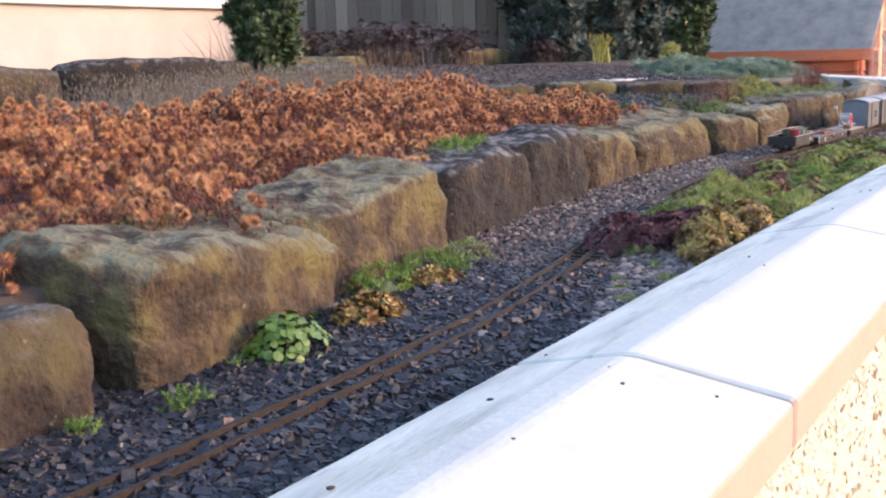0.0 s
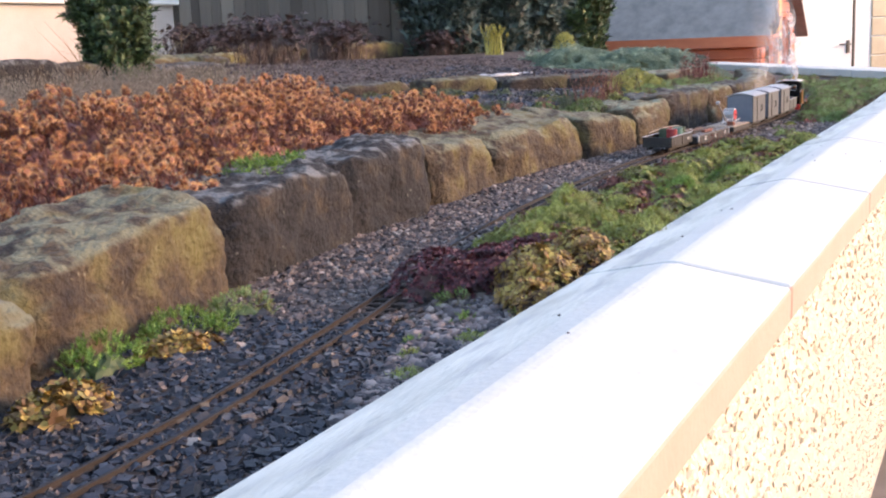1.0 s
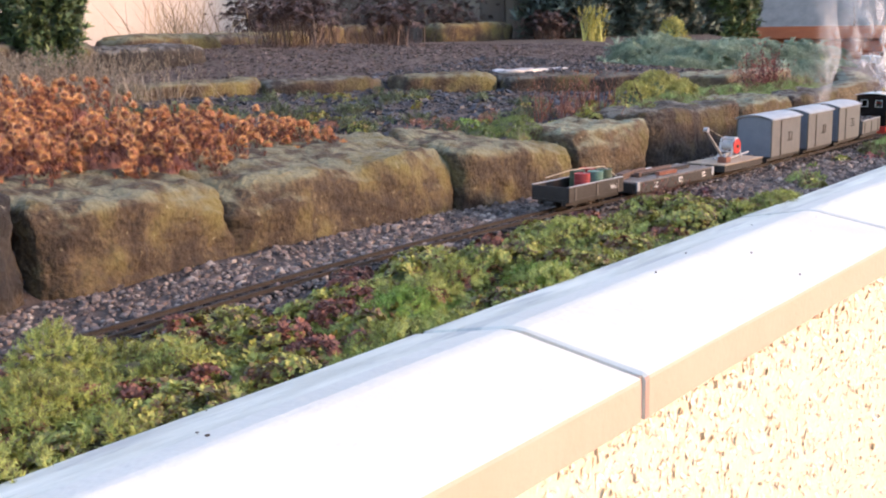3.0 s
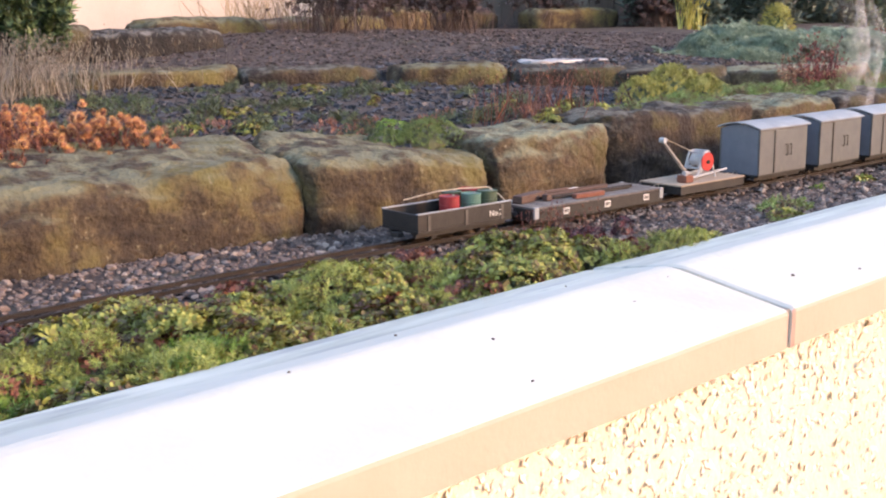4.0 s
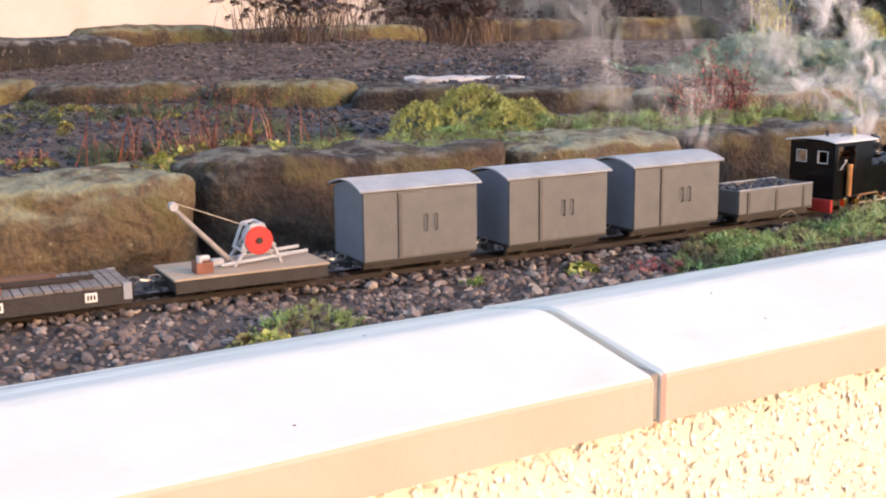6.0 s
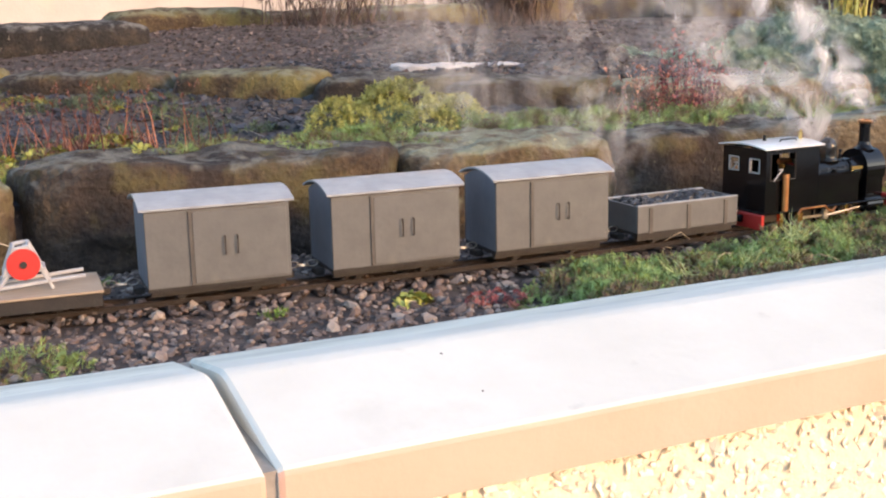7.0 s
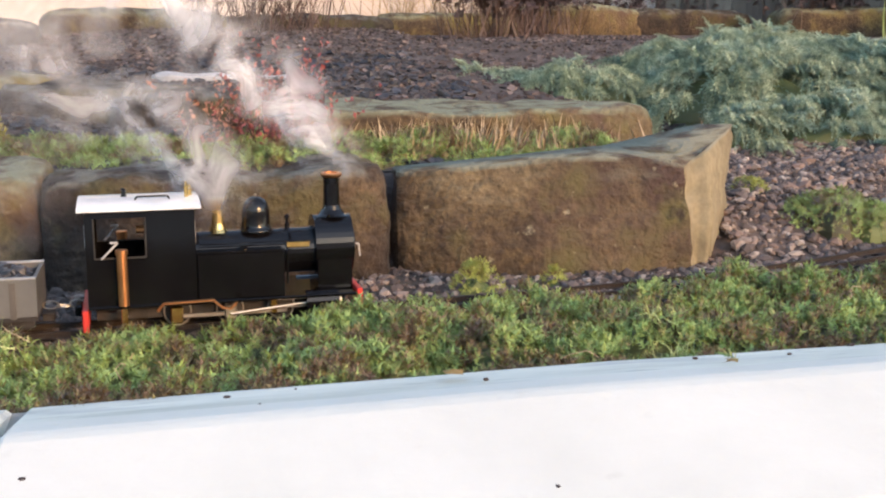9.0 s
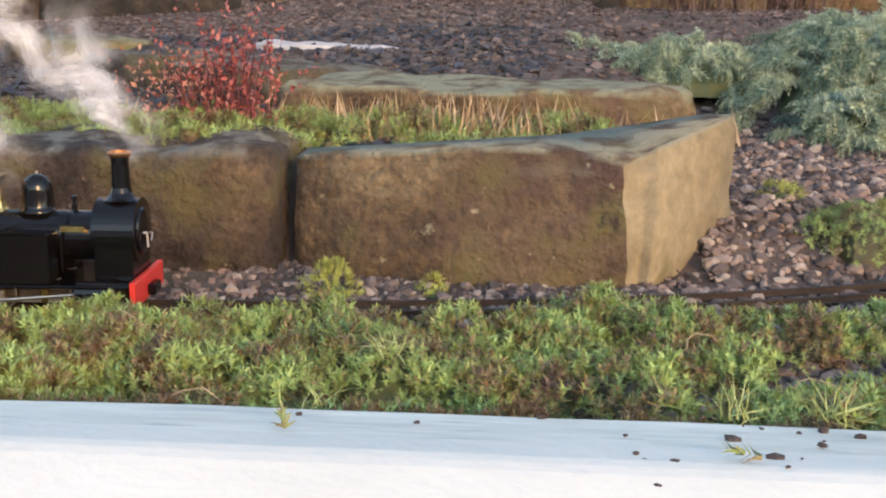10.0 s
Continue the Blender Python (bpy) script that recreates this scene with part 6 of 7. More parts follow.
def build_crane_wagon():
    L, W, z = 0.20, 0.098, 0.026
    v = tagged(new("crane_wagon"), "flat wagon carrying a small silver hand crane", "railway wagon")
    underframe(v, L, 0.066, z - 0.004)
    for side in (-1, 1):
        part("side_beam", bx((0, side * (W / 2 - 0.003) - 0.003, z - 0.016), (L, side * (W / 2 - 0.003) + 0.003, z - 0.0002), 0.0006), M["frame"], v)
    for x in (0, L - 0.006):
        part("end_beam", bx((x, -W / 2 + 0.0062, z - 0.016), (x + 0.006, W / 2 - 0.0062, z - 0.0002), 0.0006), M["frame"], v)
    part("deck", bx((-0.002, -W / 2 - 0.002, z), (L + 0.002, W / 2 + 0.002, z + 0.003), 0.0006), M["deck"], v, "pale brown plywood deck")
    d = z + 0.0032
    crane = part("crane_frame", bmesh.new(), M["silver"], v, "silver painted crane frame")
    bm = bmesh.new()
    for side in (-1, 1):
        y = side * 0.017
        for a, b in (((0.085, y, d), (0.125, y, d + 0.052)), ((0.148, y, d), (0.125, y, d + 0.052)), ((0.068, y, d + 0.004), (0.185, y, d + 0.012)), ((0.10, y, d + 0.02), (0.14, y, d + 0.024)), ((0.125, y, d + 0.052), (0.108, y, d + 0.05)), ((0.108, y, d + 0.05), (0.096, y, d + 0.02))):
            rod(bm, a, b, 0.0024, n=6)
    for x, zz in ((0.125, 0.052), (0.096, 0.020), (0.14, 0.024), (0.108, 0.05)):
        rod(bm, (x, -0.017, d + zz), (x, 0.017, d + zz), 0.0022, n=6)
    bm.to_mesh(crane.data)
    bm.free()
    part("drum", rd((0.118, -0.015, d + 0.034), (0.118, 0.015, d + 0.034), 0.012, n=16), M["silver"], v, "silver rope drum")
    g = rd((0.118, -0.021, d + 0.032), (0.118, -0.018, d + 0.032), 0.0185, n=22)
    gear = part("gear_wheel", g, M["red_paint"], v, "red crane gear wheel")
    hub = rd((0.118, -0.024, d + 0.032), (0.118, -0.0212, d + 0.032), 0.004, n=10)
    part("hub", hub, M["frame"], gear)
    part("jib", rd((0.088, 0, d + 0.002), (0.018, 0.012, d + 0.078), 0.0038, 0.0030, 10), M["jib"], v, "slanting worn grey jib pole")
    part("pulley", rd((0.018, 0.006, d + 0.080), (0.018, 0.018, d + 0.080), 0.0055, n=12), M["silver"], v)
    part("rope", tube(bmesh.new(), [(0.018, 0.012, d + 0.085), (0.115, 0.004, d + 0.046)], 0.0006, 5), M["rope"], v, "thin hoist line")
    bm = bmesh.new()
    cuboid(bm, (0.030, -0.038, d), (0.052, -0.014, d + 0.014), 0.001)
    part("counterweight", bm, M["brickred"], v, "brown block of ballast")
    bm = bmesh.new()
    rod(bm, (0.036, -0.031, d + 0.014), (0.036, -0.031, d + 0.022), 0.004, n=8)
    rod(bm, (0.046, -0.022, d + 0.014), (0.046, -0.022, d + 0.020), 0.004, n=8)
    rod(bm, (0.034, -0.026, d + 0.018), (0.05, -0.026, d + 0.018), 0.003, n=8)
    part("bolt_head", bm, M["silver"], v, "silver fittings on the block")
    part("stay", bx((0.060, -0.006, d), (0.075, 0.006, d + 0.01), 0.001), M["silver"], v)
    return v


def build_long_flat():
    L, W, z = 0.335, 0.098, 0.028
    v = tagged(new("flat_wagon"), "long black flat wagon with a planked deck", "railway wagon")
    underframe(v, L, 0.066, z - 0.006)
    for side in (-1, 1):
        sb = part("side_beam", bx((0, side * (W / 2 - 0.003) - 0.003, z - 0.022), (L, side * (W / 2 - 0.003) + 0.003, z - 0.0002), 0.0006), M["frame"], v)
        for x in (0.07, 0.175, 0.28):
            pl = part("sign_plate", bx((x, side * W / 2 + (0 if side > 0 else -0.0012), z - 0.015), (x + 0.014, side * W / 2 + (0.0012 if side > 0 else 0), z - 0.004)), M["white"], sb, "small white lettered plate")
            for k in range(3):
                xb, yb = x + 0.0022 + k * 0.0037, side * (W / 2 + 0.0012)
                part("lettering_bar", bx((xb, min(yb, yb + side * 0.0004), z - 0.0125), (xb + 0.0022, max(yb, yb + side * 0.0004), z - 0.0065)), M["frame"], pl)
    for x in (0, L - 0.006):
        part("end_beam", bx((x, -W / 2 + 0.0062, z - 0.022), (x + 0.006, W / 2 - 0.0062, z - 0.0002), 0.0006), M["frame"], v)
    n = 30
    me = None
    for k in range(n):
        if me is None:
            o = part("deck_plank", bx((0.0006, -W / 2, z), (L / n - 0.0006, W / 2, z + 0.003), 0.0003), M["plank"], v)
            me = o.data
        else:
            o = new("deck_plank", me)
            o.parent = v
        o.location = (k * L / n, 0, 0.0003 * math.sin(k * 2.1))
    for x, y in ((0.0, -W / 2), (L - 0.01, -W / 2), (0.0, W / 2 - 0.002), (L - 0.01, W / 2 - 0.002)):
        part("corner_iron", bx((x, y - 0.001, z - 0.016), (x + 0.01, y + 0.003, z + 0.0038)), M["roof"], v, "worn pale corner iron")
    return v


def flat_load(s0):
    """Loose timber and scrap on the long flat wagon."""
    z = 0.0318
    items = [((0.06, 0.012, 0), (0.25, 0.018, 0.006), 1.5, "timber", "long thin dark timber length"), ((0.05, 0.024, 0), (0.26, 0.029, 0.007), -1.5, "timber", "long dark timber length"), ((0.07, 0.0, 0), (0.30, 0.004, 0.005), -2.5, "rail", "rusty length of model rail"), ((0.09, -0.010, 0), (0.28, -0.0065, 0.005), -2.5, "rail", "rusty length of model rail"),
             ((0.12, -0.034, 0), (0.19, -0.022, 0.008), -3, "brickred", "short reddish wooden block"), ((0.01, 0.004, 0), (0.085, 0.024, 0.013), 14, "timber", "stout dark sawn baulk"), ((0.066, -0.012, 0), (0.078, 0.0, 0.011), 5, "timber", "small dark wooden block"), ((0.17, 0.032, 0), (0.195, 0.040, 0.006), 8, "white", "small pale wooden offcut"), ((0.11, 0.034, 0), (0.17, 0.041, 0.008), 3, "timber", "short dark timber length"), ((0.215, 0.018, 0), (0.232, 0.026, 0.004), 30, "white", "small pale offcut")]
    for lo, hi, yaw, mk, lab in items:
        c = Vector([(a + b) / 2 for a, b in zip(lo, hi)])
        bm = bx([a - q for a, q in zip(lo, c)], [b - q for b, q in zip(hi, c)], 0.0008)
        o = part("timber" if mk == "timber" else "scrap", bm, M[mk], None)
        base = seat(new("tmp"), s0, 0.335)
        m = base.matrix_world.copy()
        bpy.data.objects.remove(base)
        o.matrix_world = m @ Matrix.Translation((c.x, c.y, z + (hi[2] - lo[2]) / 2)) @ Matrix.Rotation(radians(yaw), 4, 'Z')
        tagged(o, lab + " on the flat wagon", "timber" if mk == "timber" else "scrap", "load on the flat wagon")


def letters(text, size, parent, m, mat):
    cu = bpy.data.curves.new("lettering", 'FONT')
    cu.body, cu.size, cu.extrude = text, size, 0.0003
    tmp = new("tmp", cu)
    bpy.context.view_layer.update()
    me = bpy.data.meshes.new_from_object(tmp.evaluated_get(bpy.context.evaluated_depsgraph_get()))
    bpy.data.objects.remove(tmp)
    me.materials.clear()
    me.materials.append(mat)
    o = new("lettering", me)
    o.parent = parent
    o.matrix_basis = m
    return o


def build_drum(mk, lab, m):
    r, h = 0.0165, 0.044
    d = tagged(new("oil_drum"), lab, "drum", "drums in the open wagon")
    prof = [(r * 0.96, 0), (r * 1.03, 0.001), (r, 0.003), (r, h * 0.32), (r * 1.05, h * 0.34), (r, h * 0.36), (r, h * 0.65), (r * 1.05, h * 0.67), (r, h * 0.69), (r, h - 0.003), (r * 1.04, h - 0.001), (r * 0.98, h), (r * 0.93, h - 0.0015), (0.001, h - 0.0015)]
    part("drum_body", lathe(prof, (0, 0, 0), 22), M[mk], d)
    part("bung", rd((r * 0.5, 0, h - 0.0015), (r * 0.5, 0, h + 0.0005), 0.0025), M["steel"], d)
    d.matrix_world = m
    return d


def put_train():
    rear = arc_at(TRAIN_X)
    s = rear - 0.042 - 0.176
    link_coupling(rear - 0.021)
    seat(build_coal_wagon(), s, 0.176)
    van = None
    for k in range(3):
        link_coupling(s - 0.026)
        s -= 0.052 + 0.172
        if van is None:
            van = seat(build_van(), s, 0.172)
        else:
            base = seat(new("tmp"), s, 0.172)
            m = base.matrix_world.copy()
            bpy.data.objects.remove(base)
            copy_thing(van, m)
    link_coupling(s - 0.026)
    s -= 0.052 + 0.20
    seat(build_crane_wagon(), s, 0.20)
    link_coupling(s - 0.026)
    s -= 0.052 + 0.335
    seat(build_long_flat(), s, 0.335)
    bpy.context.view_layer.update()
    flat_load(s)
    link_coupling(s - 0.026)
    s -= 0.052 + 0.20
    w = seat(open_wagon("open_wagon", 0.20, 0.092, 0.020, 0.030, M["frame"], "low black open wagon carrying oil drums"), s, 0.20)
    for side in (-1, 1):
        letters("No.7", 0.014, w, Matrix.Translation((0.15 if side < 0 else 0.19, side * 0.0464, 0.030)) @ Matrix.Rotation(0 if side < 0 else math.pi, 4, 'Z') @ Matrix.Rotation(math.pi / 2, 4, 'X'), M["white"])
    bpy.context.view_layer.update()
    for x, y, mk, lab in ((0.175, -0.014, "drum_green", "dark green oil drum with rolled hoops"), (0.165, 0.022, "drum_red", "dark red oil drum with rolled hoops"), (0.135, -0.018, "drum_teal", "pale teal oil drum with rolled hoops"), (0.125, 0.020, "drum_green", "dark green oil drum with rolled hoops"), (0.09, -0.016, "drum_red", "dark red oil drum with rolled hoops")):
        build_drum(mk, lab, w.matrix_world @ Matrix.Translation((x, y, 0.0242)))
    o = part("rope", tube(bmesh.new(), [(0.04, 0.04, 0.06), (0.09, 0.012, 0.0722), (0.14, 0.005, 0.0722), (0.185, -0.006, 0.071), (0.197, -0.02, 0.058), (0.199, -0.03, 0.050)], 0.0011, 6), M["rope"], w, "pale lashing cord over the drums")
    return rear


def pierced(outer, hole, y0, y1):
    """A thin upright sheet with one rectangular opening: (x0, x1, z0, z1) of both."""
    bm = bmesh.new()
    rings = []
    for y in (y0, y1):
        for x0, x1, z0, z1 in (outer, hole):
            rings.append([bm.verts.new(p) for p in ((x0, y, z0), (x1, y, z0), (x1, y, z1), (x0, y, z1))])
    fo, fh, bo, bh = rings
    for k in range(4):
        j = (k + 1) % 4
        for q in ((fo[k], fo[j], fh[j], fh[k]), (bo[j], bo[k], bh[k], bh[j]), (fo[j], fo[k], bo[k], bo[j]), (fh[k], fh[j], bh[j], bh[k])):
            bm.faces.new(q)
    return bm


def build_engine():
    e = tagged(new("steam_locomotive"), "glossy black model steam tank locomotive with brass fittings", "locomotive")
    K = M["black"]
    # frames and wheels
    part("frame_plate", bx((0.010, -0.017, 0.008), (0.250, 0.017, 0.0235)), M["frame"], e)
    part("footplate", bx((0.004, -0.045, 0.0238), (0.257, 0.045, 0.0265), 0.0006), K, e)
    for x in (0.085, 0.135, 0.185):
        for side in (-1, 1):
            w = part("wheel", rd((x, side * 0.0185 - 0.003, 0.0135), (x, side * 0.0185 + 0.003, 0.0135), 0.0135, n=22), M["frame"], e, "black spoked driving wheel")
            part("crank_boss", rd((x, side * 0.022, 0.0105), (x, side * 0.0275, 0.0105), 0.0032, n=10), M["steel"], w)
            part("tyre", torus(bmesh.new(), (x, side * 0.0215, 0.0135), 0.0128, 0.0010, 'Y', n=22), M["steel"], w, "bright wheel rim")
    for side in (-1, 1):
        y = side * 0.030
        part("coupling_rod", bx((0.081, y - 0.0012, 0.0085), (0.190, y + 0.0012, 0.0125), 0.0006), M["steel"], e, "bright steel coupling rod")
        part("connecting_rod", rd((0.135, y + side * 0.003, 0.0105), (0.208, y + side * 0.003, 0.0165), 0.0016, n=8), M["steel"], e)
        part("crank_web", bx((0.078, y - 0.003, 0.004), (0.090, y + 0.003, 0.020), 0.0015), M["brass"], e, "brass outside crank")
        part("crank_web", bx((0.129, y - 0.003, 0.004), (0.141, y + 0.003, 0.020), 0.0015), M["steel"], e, "steel outside crank")
        cy = part("cylinder", rd((0.208, side * 0.034, 0.018), (0.240, side * 0.034, 0.018), 0.0105, n=18), K, e, "black outside cylinder")
        part("cylinder_cover", rd((0.240, side * 0.034, 0.018), (0.2425, side * 0.034, 0.018), 0.0085, n=16), M["steel"], cy)
        part("slide_bar", bx((0.176, y - 0.001, 0.020), (0.208, y + 0.001, 0.0222)), M["steel"], e)
        part("slide_bar", bx((0.176, y - 0.001, 0.0125), (0.208, y + 0.001, 0.0145)), M["steel"], e)
        part("motion_bracket", bx((0.174, y - 0.002, 0.008), (0.180, y + 0.002, 0.024), 0.0008), M["brass"], e)
        bm = tube(bmesh.new(), [(0.066, side * 0.046, 0.020), (0.072, side * 0.046, 0.0265), (0.118, side * 0.046, 0.0272), (0.126, side * 0.046, 0.020), (0.134, side * 0.046, 0.0185), (0.140, side * 0.046, 0.024)], 0.0014, 6)
        part("water_pipe", bm, M["copper"], e, "thin bent copper pipe")
        part("step", bx((0.033, side * 0.041 - 0.004, 0.002), (0.039, side * 0.041 + 0.004, 0.0236), 0.0006), M["brass"], e, "brass step plate")
        # tanks
        tk = part("side_tank", bx((0.104, side * 0.0315 - 0.0125, 0.0267), (0.187, side * 0.0315 + 0.0125, 0.0690), 0.0012), K, e)
        part("tank_lip", bx((0.104, side * 0.044 - 0.0010, 0.0692), (0.187, side * 0.044 + 0.0006, 0.0706)), K, tk)
        part("filler_cap", rd((0.150, side * 0.030, 0.0692), (0.150, side * 0.030, 0.0725), 0.0042, n=14), K, tk)
    # buffer beams
    part("rear_beam", bx((-0.002, -0.045, 0.004), (0.0035, 0.045, 0.0237), 0.0008), M["red_paint"], e, "red rear buffer beam")
    part("front_beam", bx((0.2575, -0.045, 0.008), (0.263, 0.045, 0.0300), 0.0008), M["red_paint"], e, "red front buffer beam")
    for x0, x1 in ((-0.010, -0.0022), (0.2632, 0.271)):
        part("buffer", bx((x0, -0.010, 0.011), (x1, 0.010, 0.021), 0.0015), K, e)
    # boiler
    part("boiler", rd((0.100, 0, 0.0612), (0.2204, 0, 0.0612), 0.0215, n=32), K, e, "glossy black boiler barrel", smooth=False)
    for x in (0.112, 0.188, 0.2165):
        part("boiler_band", rd((x, 0, 0.0612), (x + 0.0022, 0, 0.0612), 0.0220, n=32), K, e)
    sb = part("smokebox", rd((0.2205, 0, 0.0655), (0.2585, 0, 0.0655), 0.0285, n=36), K, e)
    part("smokebox_saddle", bx((0.2215, -0.0265, 0.0267), (0.2565, 0.0265, 0.060), 0.001), K, e)
    part("smokebox_door", lathe([(0.0205, 0), (0.0195, 0.002), (0.012, 0.0042), (0.003, 0.005)], (0, 0, 0), 24), K, sb).matrix_basis = Matrix.Translation((0.2587, 0, 0.0655)) @ Matrix.Rotation(math.pi / 2, 4, 'Y')
    part("door_dart", tube(bmesh.new(), [(0.2645, 0, 0.064), (0.2675, 0, 0.064), (0.2675, -0.005, 0.058)], 0.0008, 6), M["steel"], sb, "bright smokebox handle")
    part("lamp_iron", tube(bmesh.new(), [(0.262, -0.012, 0.066), (0.266, -0.012, 0.066), (0.267, -0.013, 0.054)], 0.0008, 6), M["silver"], sb)
    part("name_plate", bx((0.192, -0.0245, 0.068), (0.214, -0.0215, 0.0725)), M["brass"], e, "small brass plate")
    part("name_plate", bx((0.192, 0.0215, 0.068), (0.214, 0.0245, 0.0725)), M["brass"], e, "small brass plate")
    # mountings
    ch = part("chimney", lathe([(0.0170, 0), (0.0130, 0.0022), (0.0098, 0.006), (0.0084, 0.010), (0.0078, 0.030), (0.0082, 0.036)], (0.241, 0, 0.0925), 24), K, e, "tall black chimney", smooth=False)
    part("chimney_cap", lathe([(0.0088, 0), (0.0104, 0.0015), (0.0108, 0.003), (0.0098, 0.0042), (0.0070, 0.0043), (0.0068, 0.001)], (0.241, 0, 0.1287), 22), M["copper"], ch, "polished copper chimney cap")
    dm = part("dome", lathe([(0.0185, 0), (0.0152, 0.0025), (0.0140, 0.0060), (0.0138, 0.0175), (0.0132, 0.0225), (0.0116, 0.0265), (0.0090, 0.0295), (0.0058, 0.0315), (0.0025, 0.0325), (0.001, 0.0326)], (0.165, 0, 0.0806), 32), K, e, "glossy black steam dome", smooth=True)
    part("dome_nut", rd((0.165, 0, 0.1125), (0.165, 0, 0.1152), 0.0012), M["steel"], dm)
    part("safety_valve", lathe([(0.0105, 0), (0.0082, 0.003), (0.0062, 0.008), (0.0056, 0.018), (0.0064, 0.024), (0.0098, 0.0300), (0.0098, 0.0312), (0.0060, 0.0312)], (0.128, 0, 0.0812), 24), M["brass"], e, "flared polished brass safety valve cover", smooth=False)
    wh = part("whistle", lathe([(0.0026, 0), (0.0026, 0.004), (0.0014, 0.005), (0.0014, 0.008), (0.0028, 0.0085), (0.0028, 0.011), (0.0012, 0.012)], (0.196, 0.004, 0.0822), 12), K, e, "small black valve on the boiler")
    part("clack_pipe", tube(bmesh.new(), [(0.196, -0.012, 0.080), (0.196, -0.020, 0.074), (0.192, -0.0245, 0.064), (0.192, -0.0245, 0.034)], 0.0012, 6), K, e)
    part("boiler_handrail", tube(bmesh.new(), [(0.108, -0.0228, 0.0735), (0.219, -0.0235, 0.0735)], 0.0006, 6), K, e)
    part("boiler_handrail", tube(bmesh.new(), [(0.108, 0.0228, 0.0735), (0.219, 0.0235, 0.0735)], 0.0006, 6), K, e)
    # cab: side sheets with openings, ends with windows, roof
    y0, zc, zr = 0.0435, 0.0268, 0.1135
    for side in (-1, 1):
        y = side * y0
        bm = pierced((0.004, 0.1035, zc, zr - 0.004), (0.012, 0.058, 0.0690, 0.1045), y - 0.0008, y + 0.0008)
        cs = part("cab_side", bm, K, e)
        part("cab_beading", tube(bmesh.new(), [(0.012, y + side * 0.001, 0.1045), (0.012, y + side * 0.001, 0.0693), (0.058, y + side * 0.001, 0.0693), (0.058, y + side * 0.001, 0.1045)], 0.0009, 6), M["frame"], cs)
        gp = part("lubricator_tube", rd((0.036, side * 0.0495, 0.028), (0.036, side * 0.0495, 0.0735), 0.0050, n=14), M["copper"], e, "upright copper lubricator tube")
        part("cap", rd((0.036, side * 0.0495, 0.0737), (0.036, side * 0.0495, 0.0775), 0.0056, n=12), M["copper"], gp)
        part("regulator_rod", tube(bmesh.new(), [(0.018, side * 0.0452, 0.0690), (0.033, side * 0.0462, 0.0835), (0.026, side * 0.0462, 0.0835)], 0.0010, 6), M["silver"], e)
    for x, wz in ((0.0040, 0.082), (0.1020, 0.088)):
        bm = bmesh.new()
        cols = [-0.0425, -0.030, -0.012, 0.012, 0.030, 0.0425]
        rows = [zc, 0.079, 0.096, zr - 0.003]
        for i in range(5):
            for j in range(3):
                if j == 1 and i in (1, 3):
                    continue
                cuboid(bm, (x, cols[i], rows[j]), (x + 0.0016, cols[i + 1], rows[j + 1]))
        bmesh.ops.remove_doubles(bm, verts=bm.verts, dist=1e-5)
        w = part("cab_end", bm, K, e)
        for a, b in ((-0.030, -0.012), (0.012, 0.030)):
            fr = bmesh.new()
            for p, q in (((a - 0.0012, 0.0778), (a, 0.0972)), ((b, 0.0778), (b + 0.0012, 0.0972)), ((a, 0.0778), (b, 0.079)), ((a, 0.096), (b, 0.0972))):
                cuboid(fr, (x - 0.0009, p[0], p[1]), (x + 0.0025, q[0], q[1]))
            part("window_frame", fr, M["silver"], w, "pale window surround")
    bm = bmesh.new()
    up, lo = [], []
    for x in (-0.002, 0.1095):
        up.append([bm.verts.new((x, 0.0485 * (k / 6 - 1), zr + 0.0036 - 0.0046 * (k / 6 - 1) ** 2)) for k in range(13)])
        lo.append([bm.verts.new((x, 0.0485 * (k / 6 - 1), zr + 0.0020 - 0.0046 * (k / 6 - 1) ** 2)) for k in range(13)])
    for k in range(12):
        bm.faces.new((up[0][k], up[1][k], up[1][k + 1], up[0][k + 1]))
        bm.faces.new((lo[0][k + 1], lo[1][k + 1], lo[1][k], lo[0][k]))
        bm.faces.new((up[0][k + 1], lo[0][k + 1], lo[0][k], up[0][k]))
        bm.faces.new((up[1][k], lo[1][k], lo[1][k + 1], up[1][k + 1]))
    bm.faces.new((up[0][0], lo[0][0], lo[1][0], up[1][0]))
    bm.faces.new((up[0][12], up[1][12], lo[1][12], lo[0][12]))
    rf = part("cab_roof", bm, M["cabroof"], e, "shiny grey curved cab roof")
    part("roof_rail", tube(bmesh.new(), [(0.050, -0.020, zr + 0.0028), (0.052, -0.020, zr + 0.0058), (0.080, -0.020, zr + 0.0058), (0.082, -0.020, zr + 0.0028)], 0.0009, 6), K, rf)
    part("whistle", lathe([(0.0020, 0), (0.0020, 0.010), (0.0010, 0.011), (0.0010, 0.014)], (0.098, -0.012, zr + 0.0030), 10), M["brass"], rf, "brass whistle")
    part("whistle", lathe([(0.0018, 0), (0.0018, 0.013), (0.0010, 0.014)], (0.102, -0.006, zr + 0.0032), 10), M["brass"], rf, "brass whistle")
    part("vent_knob", lathe([(0.0030, 0), (0.0022, 0.002), (0.0022, 0.005), (0.0032, 0.006), (0.001, 0.008)], (0.040, 0, zr + 0.0035), 10), K, rf)
    # cab fittings
    part("backhead", bx((0.088, -0.024, zc), (0.1015, 0.024, 0.088), 0.003), M["frame"], e)
    part("regulator", tube(bmesh.new(), [(0.086, -0.012, 0.082), (0.084, 0.010, 0.086)], 0.0014, 6), M["red_paint"], e, "red regulator handle")
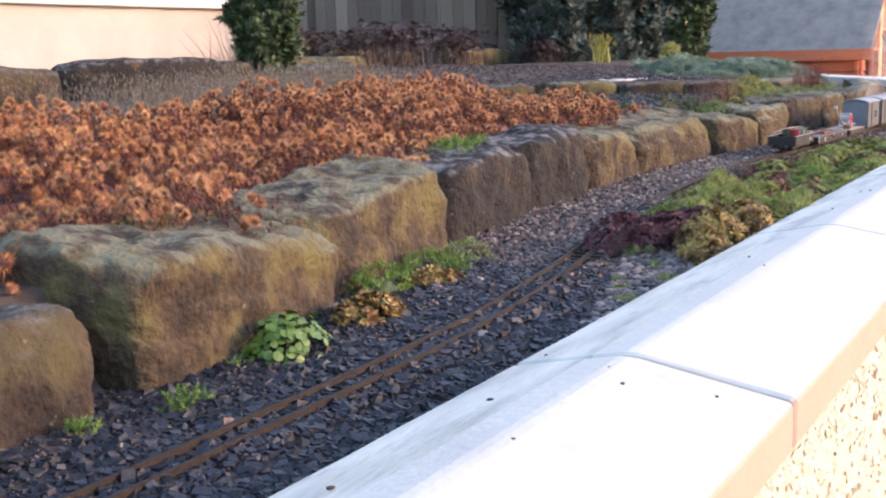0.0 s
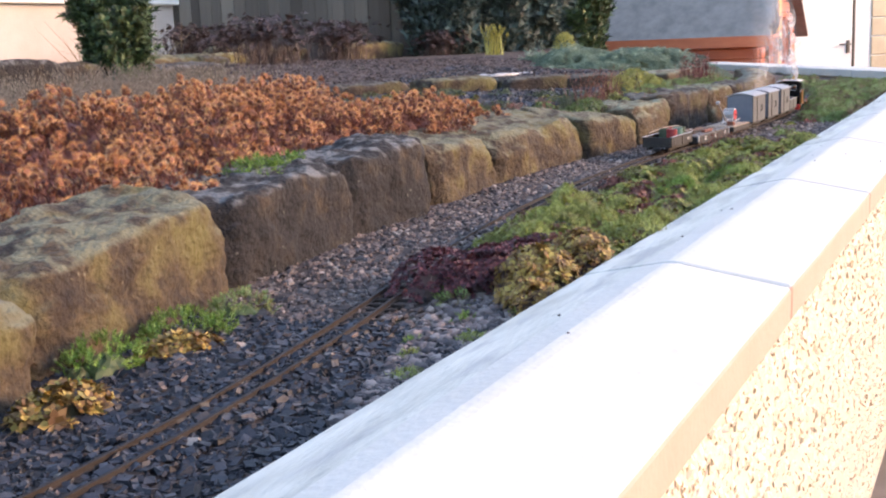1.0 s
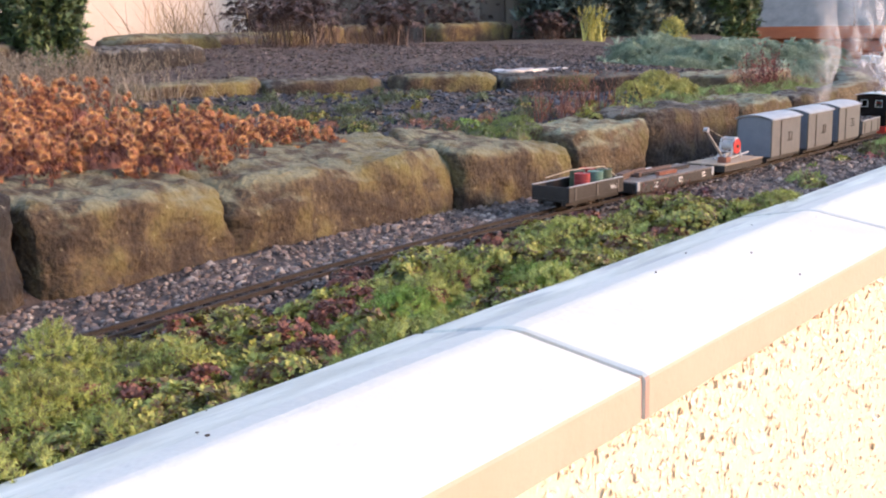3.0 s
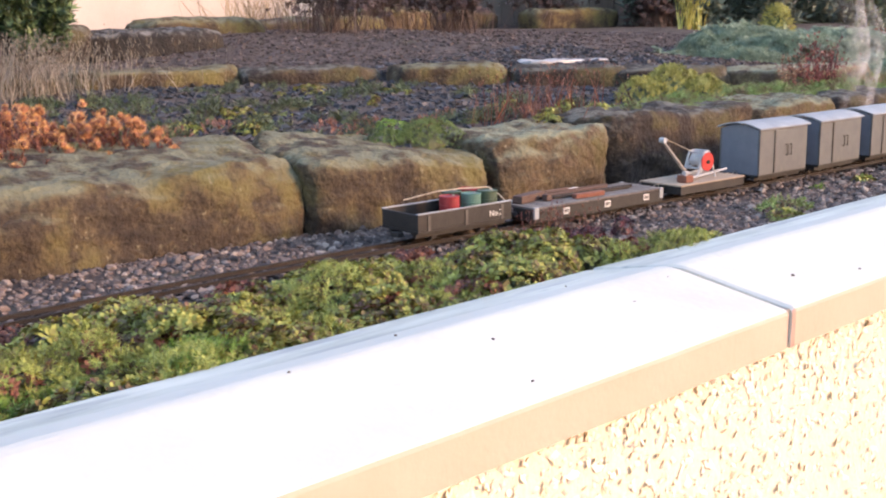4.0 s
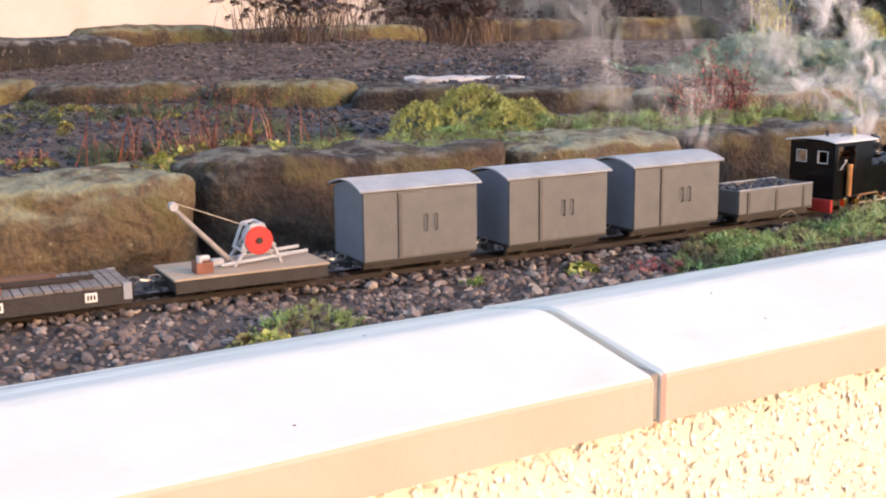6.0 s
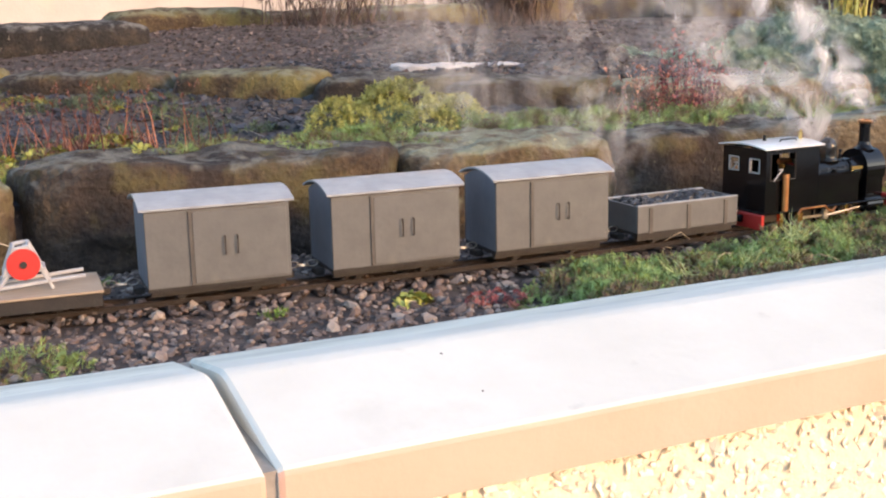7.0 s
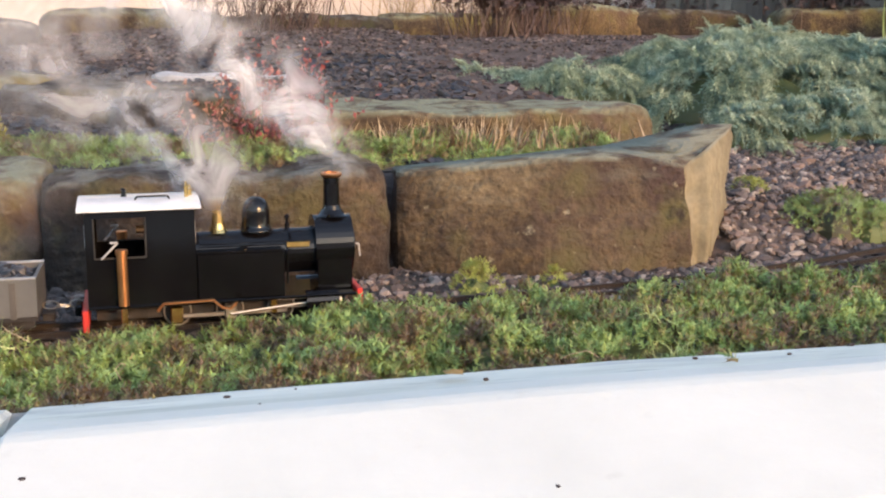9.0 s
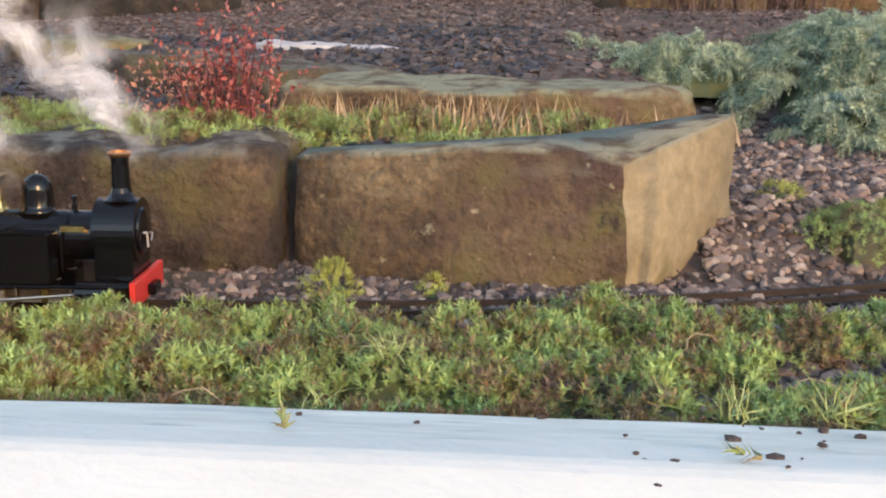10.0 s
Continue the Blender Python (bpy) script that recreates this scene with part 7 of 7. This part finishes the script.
    part("gauge", rd((0.0875, 0.010, 0.078), (0.085, 0.010, 0.078), 0.006, n=16), M["brass"], e, "brass pressure gauge")
    part("steam_pipe", tube(bmesh.new(), [(0.070, -0.034, 0.036), (0.070, -0.034, 0.086), (0.088, -0.020, 0.092)], 0.0016, 6), M["copper"], e)
    part("boiler_tube", rd((0.050, -0.020, 0.090), (0.072, -0.020, 0.090), 0.0035, n=10), M["copper"], e)
    return e


REAR = put_train()
ENGINE = seat(build_engine(), REAR, 0.276)
ENGINE.matrix_world = ENGINE.matrix_world @ Matrix.Diagonal((1.05, 1.06, 1.12, 1))


# ---- steam ----
def steam_material(name, dense):
    m = bpy.data.materials.new(name)
    m.use_nodes = True
    nt = m.node_tree
    L = nt.links.new
    nt.nodes.remove(nt.nodes["Principled BSDF"])
    out = nt.nodes["Material Output"]
    uv = nt.nodes.new("ShaderNodeUVMap")
    sp = nt.nodes.new("ShaderNodeSeparateXYZ")
    L(uv.outputs[0], sp.inputs[0])

    def math_(op, a, b=None, clamp=False):
        n = nt.nodes.new("ShaderNodeMath")
        n.operation, n.use_clamp = op, clamp
        for i, q in enumerate((a, b)):
            if q is None:
                continue
            if isinstance(q, (int, float)):
                n.inputs[i].default_value = q
            else:
                L(q, n.inputs[i])
        return n.outputs[0]

    u, v = sp.outputs[0], sp.outputs[1]
    side = math_('MULTIPLY', math_('MULTIPLY', u, math_('SUBTRACT', 1.0, u)), 4.0)
    side = math_('POWER', side, 1.3)
    ends = math_('POWER', math_('MULTIPLY', math_('MULTIPLY', v, math_('SUBTRACT', 1.0, v)), 4.0), 1.3)
    co = nt.nodes.new("ShaderNodeTexCoord")
    n = nt.nodes.new("ShaderNodeTexNoise")
    n.inputs["Scale"].default_value, n.inputs["Detail"].default_value, n.inputs["Distortion"].default_value = 17, 7, 1.3
    L(co.outputs["Object"], n.inputs["Vector"])
    q = nt.nodes.new("ShaderNodeMapRange")
    q.inputs[1].default_value, q.inputs[2].default_value = 0.38, 0.66
    L(n.outputs["Fac"], q.inputs[0])
    fac = math_('MULTIPLY', math_('MULTIPLY', math_('MULTIPLY', side, ends), q.outputs[0]), dense, True)
    tr = nt.nodes.new("ShaderNodeBsdfTransparent")
    di = nt.nodes.new("ShaderNodeBsdfDiffuse")
    di.inputs["Color"].default_value = (0.88, 0.88, 0.90, 1)
    tl = nt.nodes.new("ShaderNodeBsdfTranslucent")
    tl.inputs["Color"].default_value = (0.88, 0.88, 0.90, 1)
    a = nt.nodes.new("ShaderNodeMixShader")
    L(di.outputs[0], a.inputs[1])
    L(tl.outputs[0], a.inputs[2])
    b = nt.nodes.new("ShaderNodeMixShader")
    L(fac, b.inputs[0])
    L(tr.outputs[0], b.inputs[1])
    L(a.outputs[0], b.inputs[2])
    L(b.outputs[0], out.inputs["Surface"])
    return m


def build_steam():
    """Drifting puffs of steam over the chimney and the cab, each a cupped veil that thins out to its rim."""
    cloud = tagged(new("steam_cloud"), "thin white steam drifting up from the chimney", "steam")
    bpy.context.view_layer.update()
    top = ENGINE.matrix_world @ Vector((0.241, 0, 0.130))
    cab = ENGINE.matrix_world @ Vector((0.12, 0, 0.118))
    levels = [steam_material("steam", 0.85), steam_material("thin_steam", 0.55), steam_material("fading_steam", 0.30)]
    r = random.Random(12)
    n = 18
    puffs = [(top, k / 15, 0.018 + 0.062 * (k / 15) ** 0.8, -0.36, 0.31) for k in range(16)]
    puffs += [(cab, 0.2 + k / 5, 0.040 + 0.060 * k / 5, -0.26, 0.18) for k in range(5)]
    puffs += [(cab, 0.9, 0.12, -0.40, 0.06), (cab, 1.0, 0.14, -0.62, 0.16)]
    for base, t, rad, back, rise in puffs:
        c = base + Vector((back * t ** 1.4 + r.uniform(-0.3, 0.3) * rad, r.uniform(-0.5, 0.5) * rad, 0.012 + rise * t + r.uniform(-0.2, 0.2) * rad))
        rad *= r.uniform(0.8, 1.35)
        q = Matrix.Rotation(radians(r.uniform(-40, 30)), 3, 'Z') @ Matrix.Rotation(radians(-48 + r.uniform(-16, 16)), 3, 'Y')
        ph = r.uniform(0, 6)
        v, f, uvs = [], [], []
        for j in range(n + 1):
            for i in range(n + 1):
                a, b = 2 * i / n - 1, 2 * j / n - 1
                cup = 0.35 * (a * a + b * b) + 0.12 * math.sin(4 * a + ph) * math.cos(3 * b + ph)
                p = c + q @ Vector((a * rad, cup * rad, b * rad * 1.75))
                v.append(tuple(p))
                uvs.append((i / n, j / n))
        for j in range(n):
            for i in range(n):
                f.append((j * (n + 1) + i, j * (n + 1) + i + 1, (j + 1) * (n + 1) + i + 1, (j + 1) * (n + 1) + i))
        ob = mesh_ob("steam_puff", v, f, levels[0 if t < 0.4 else 1 if t < 0.75 else 2], cloud, smooth=True)
        lay = ob.data.uv_layers.new(name="veil")
        for lp in ob.data.loops:
            lay.data[lp.index].uv = uvs[lp.vertex_index]


build_steam()
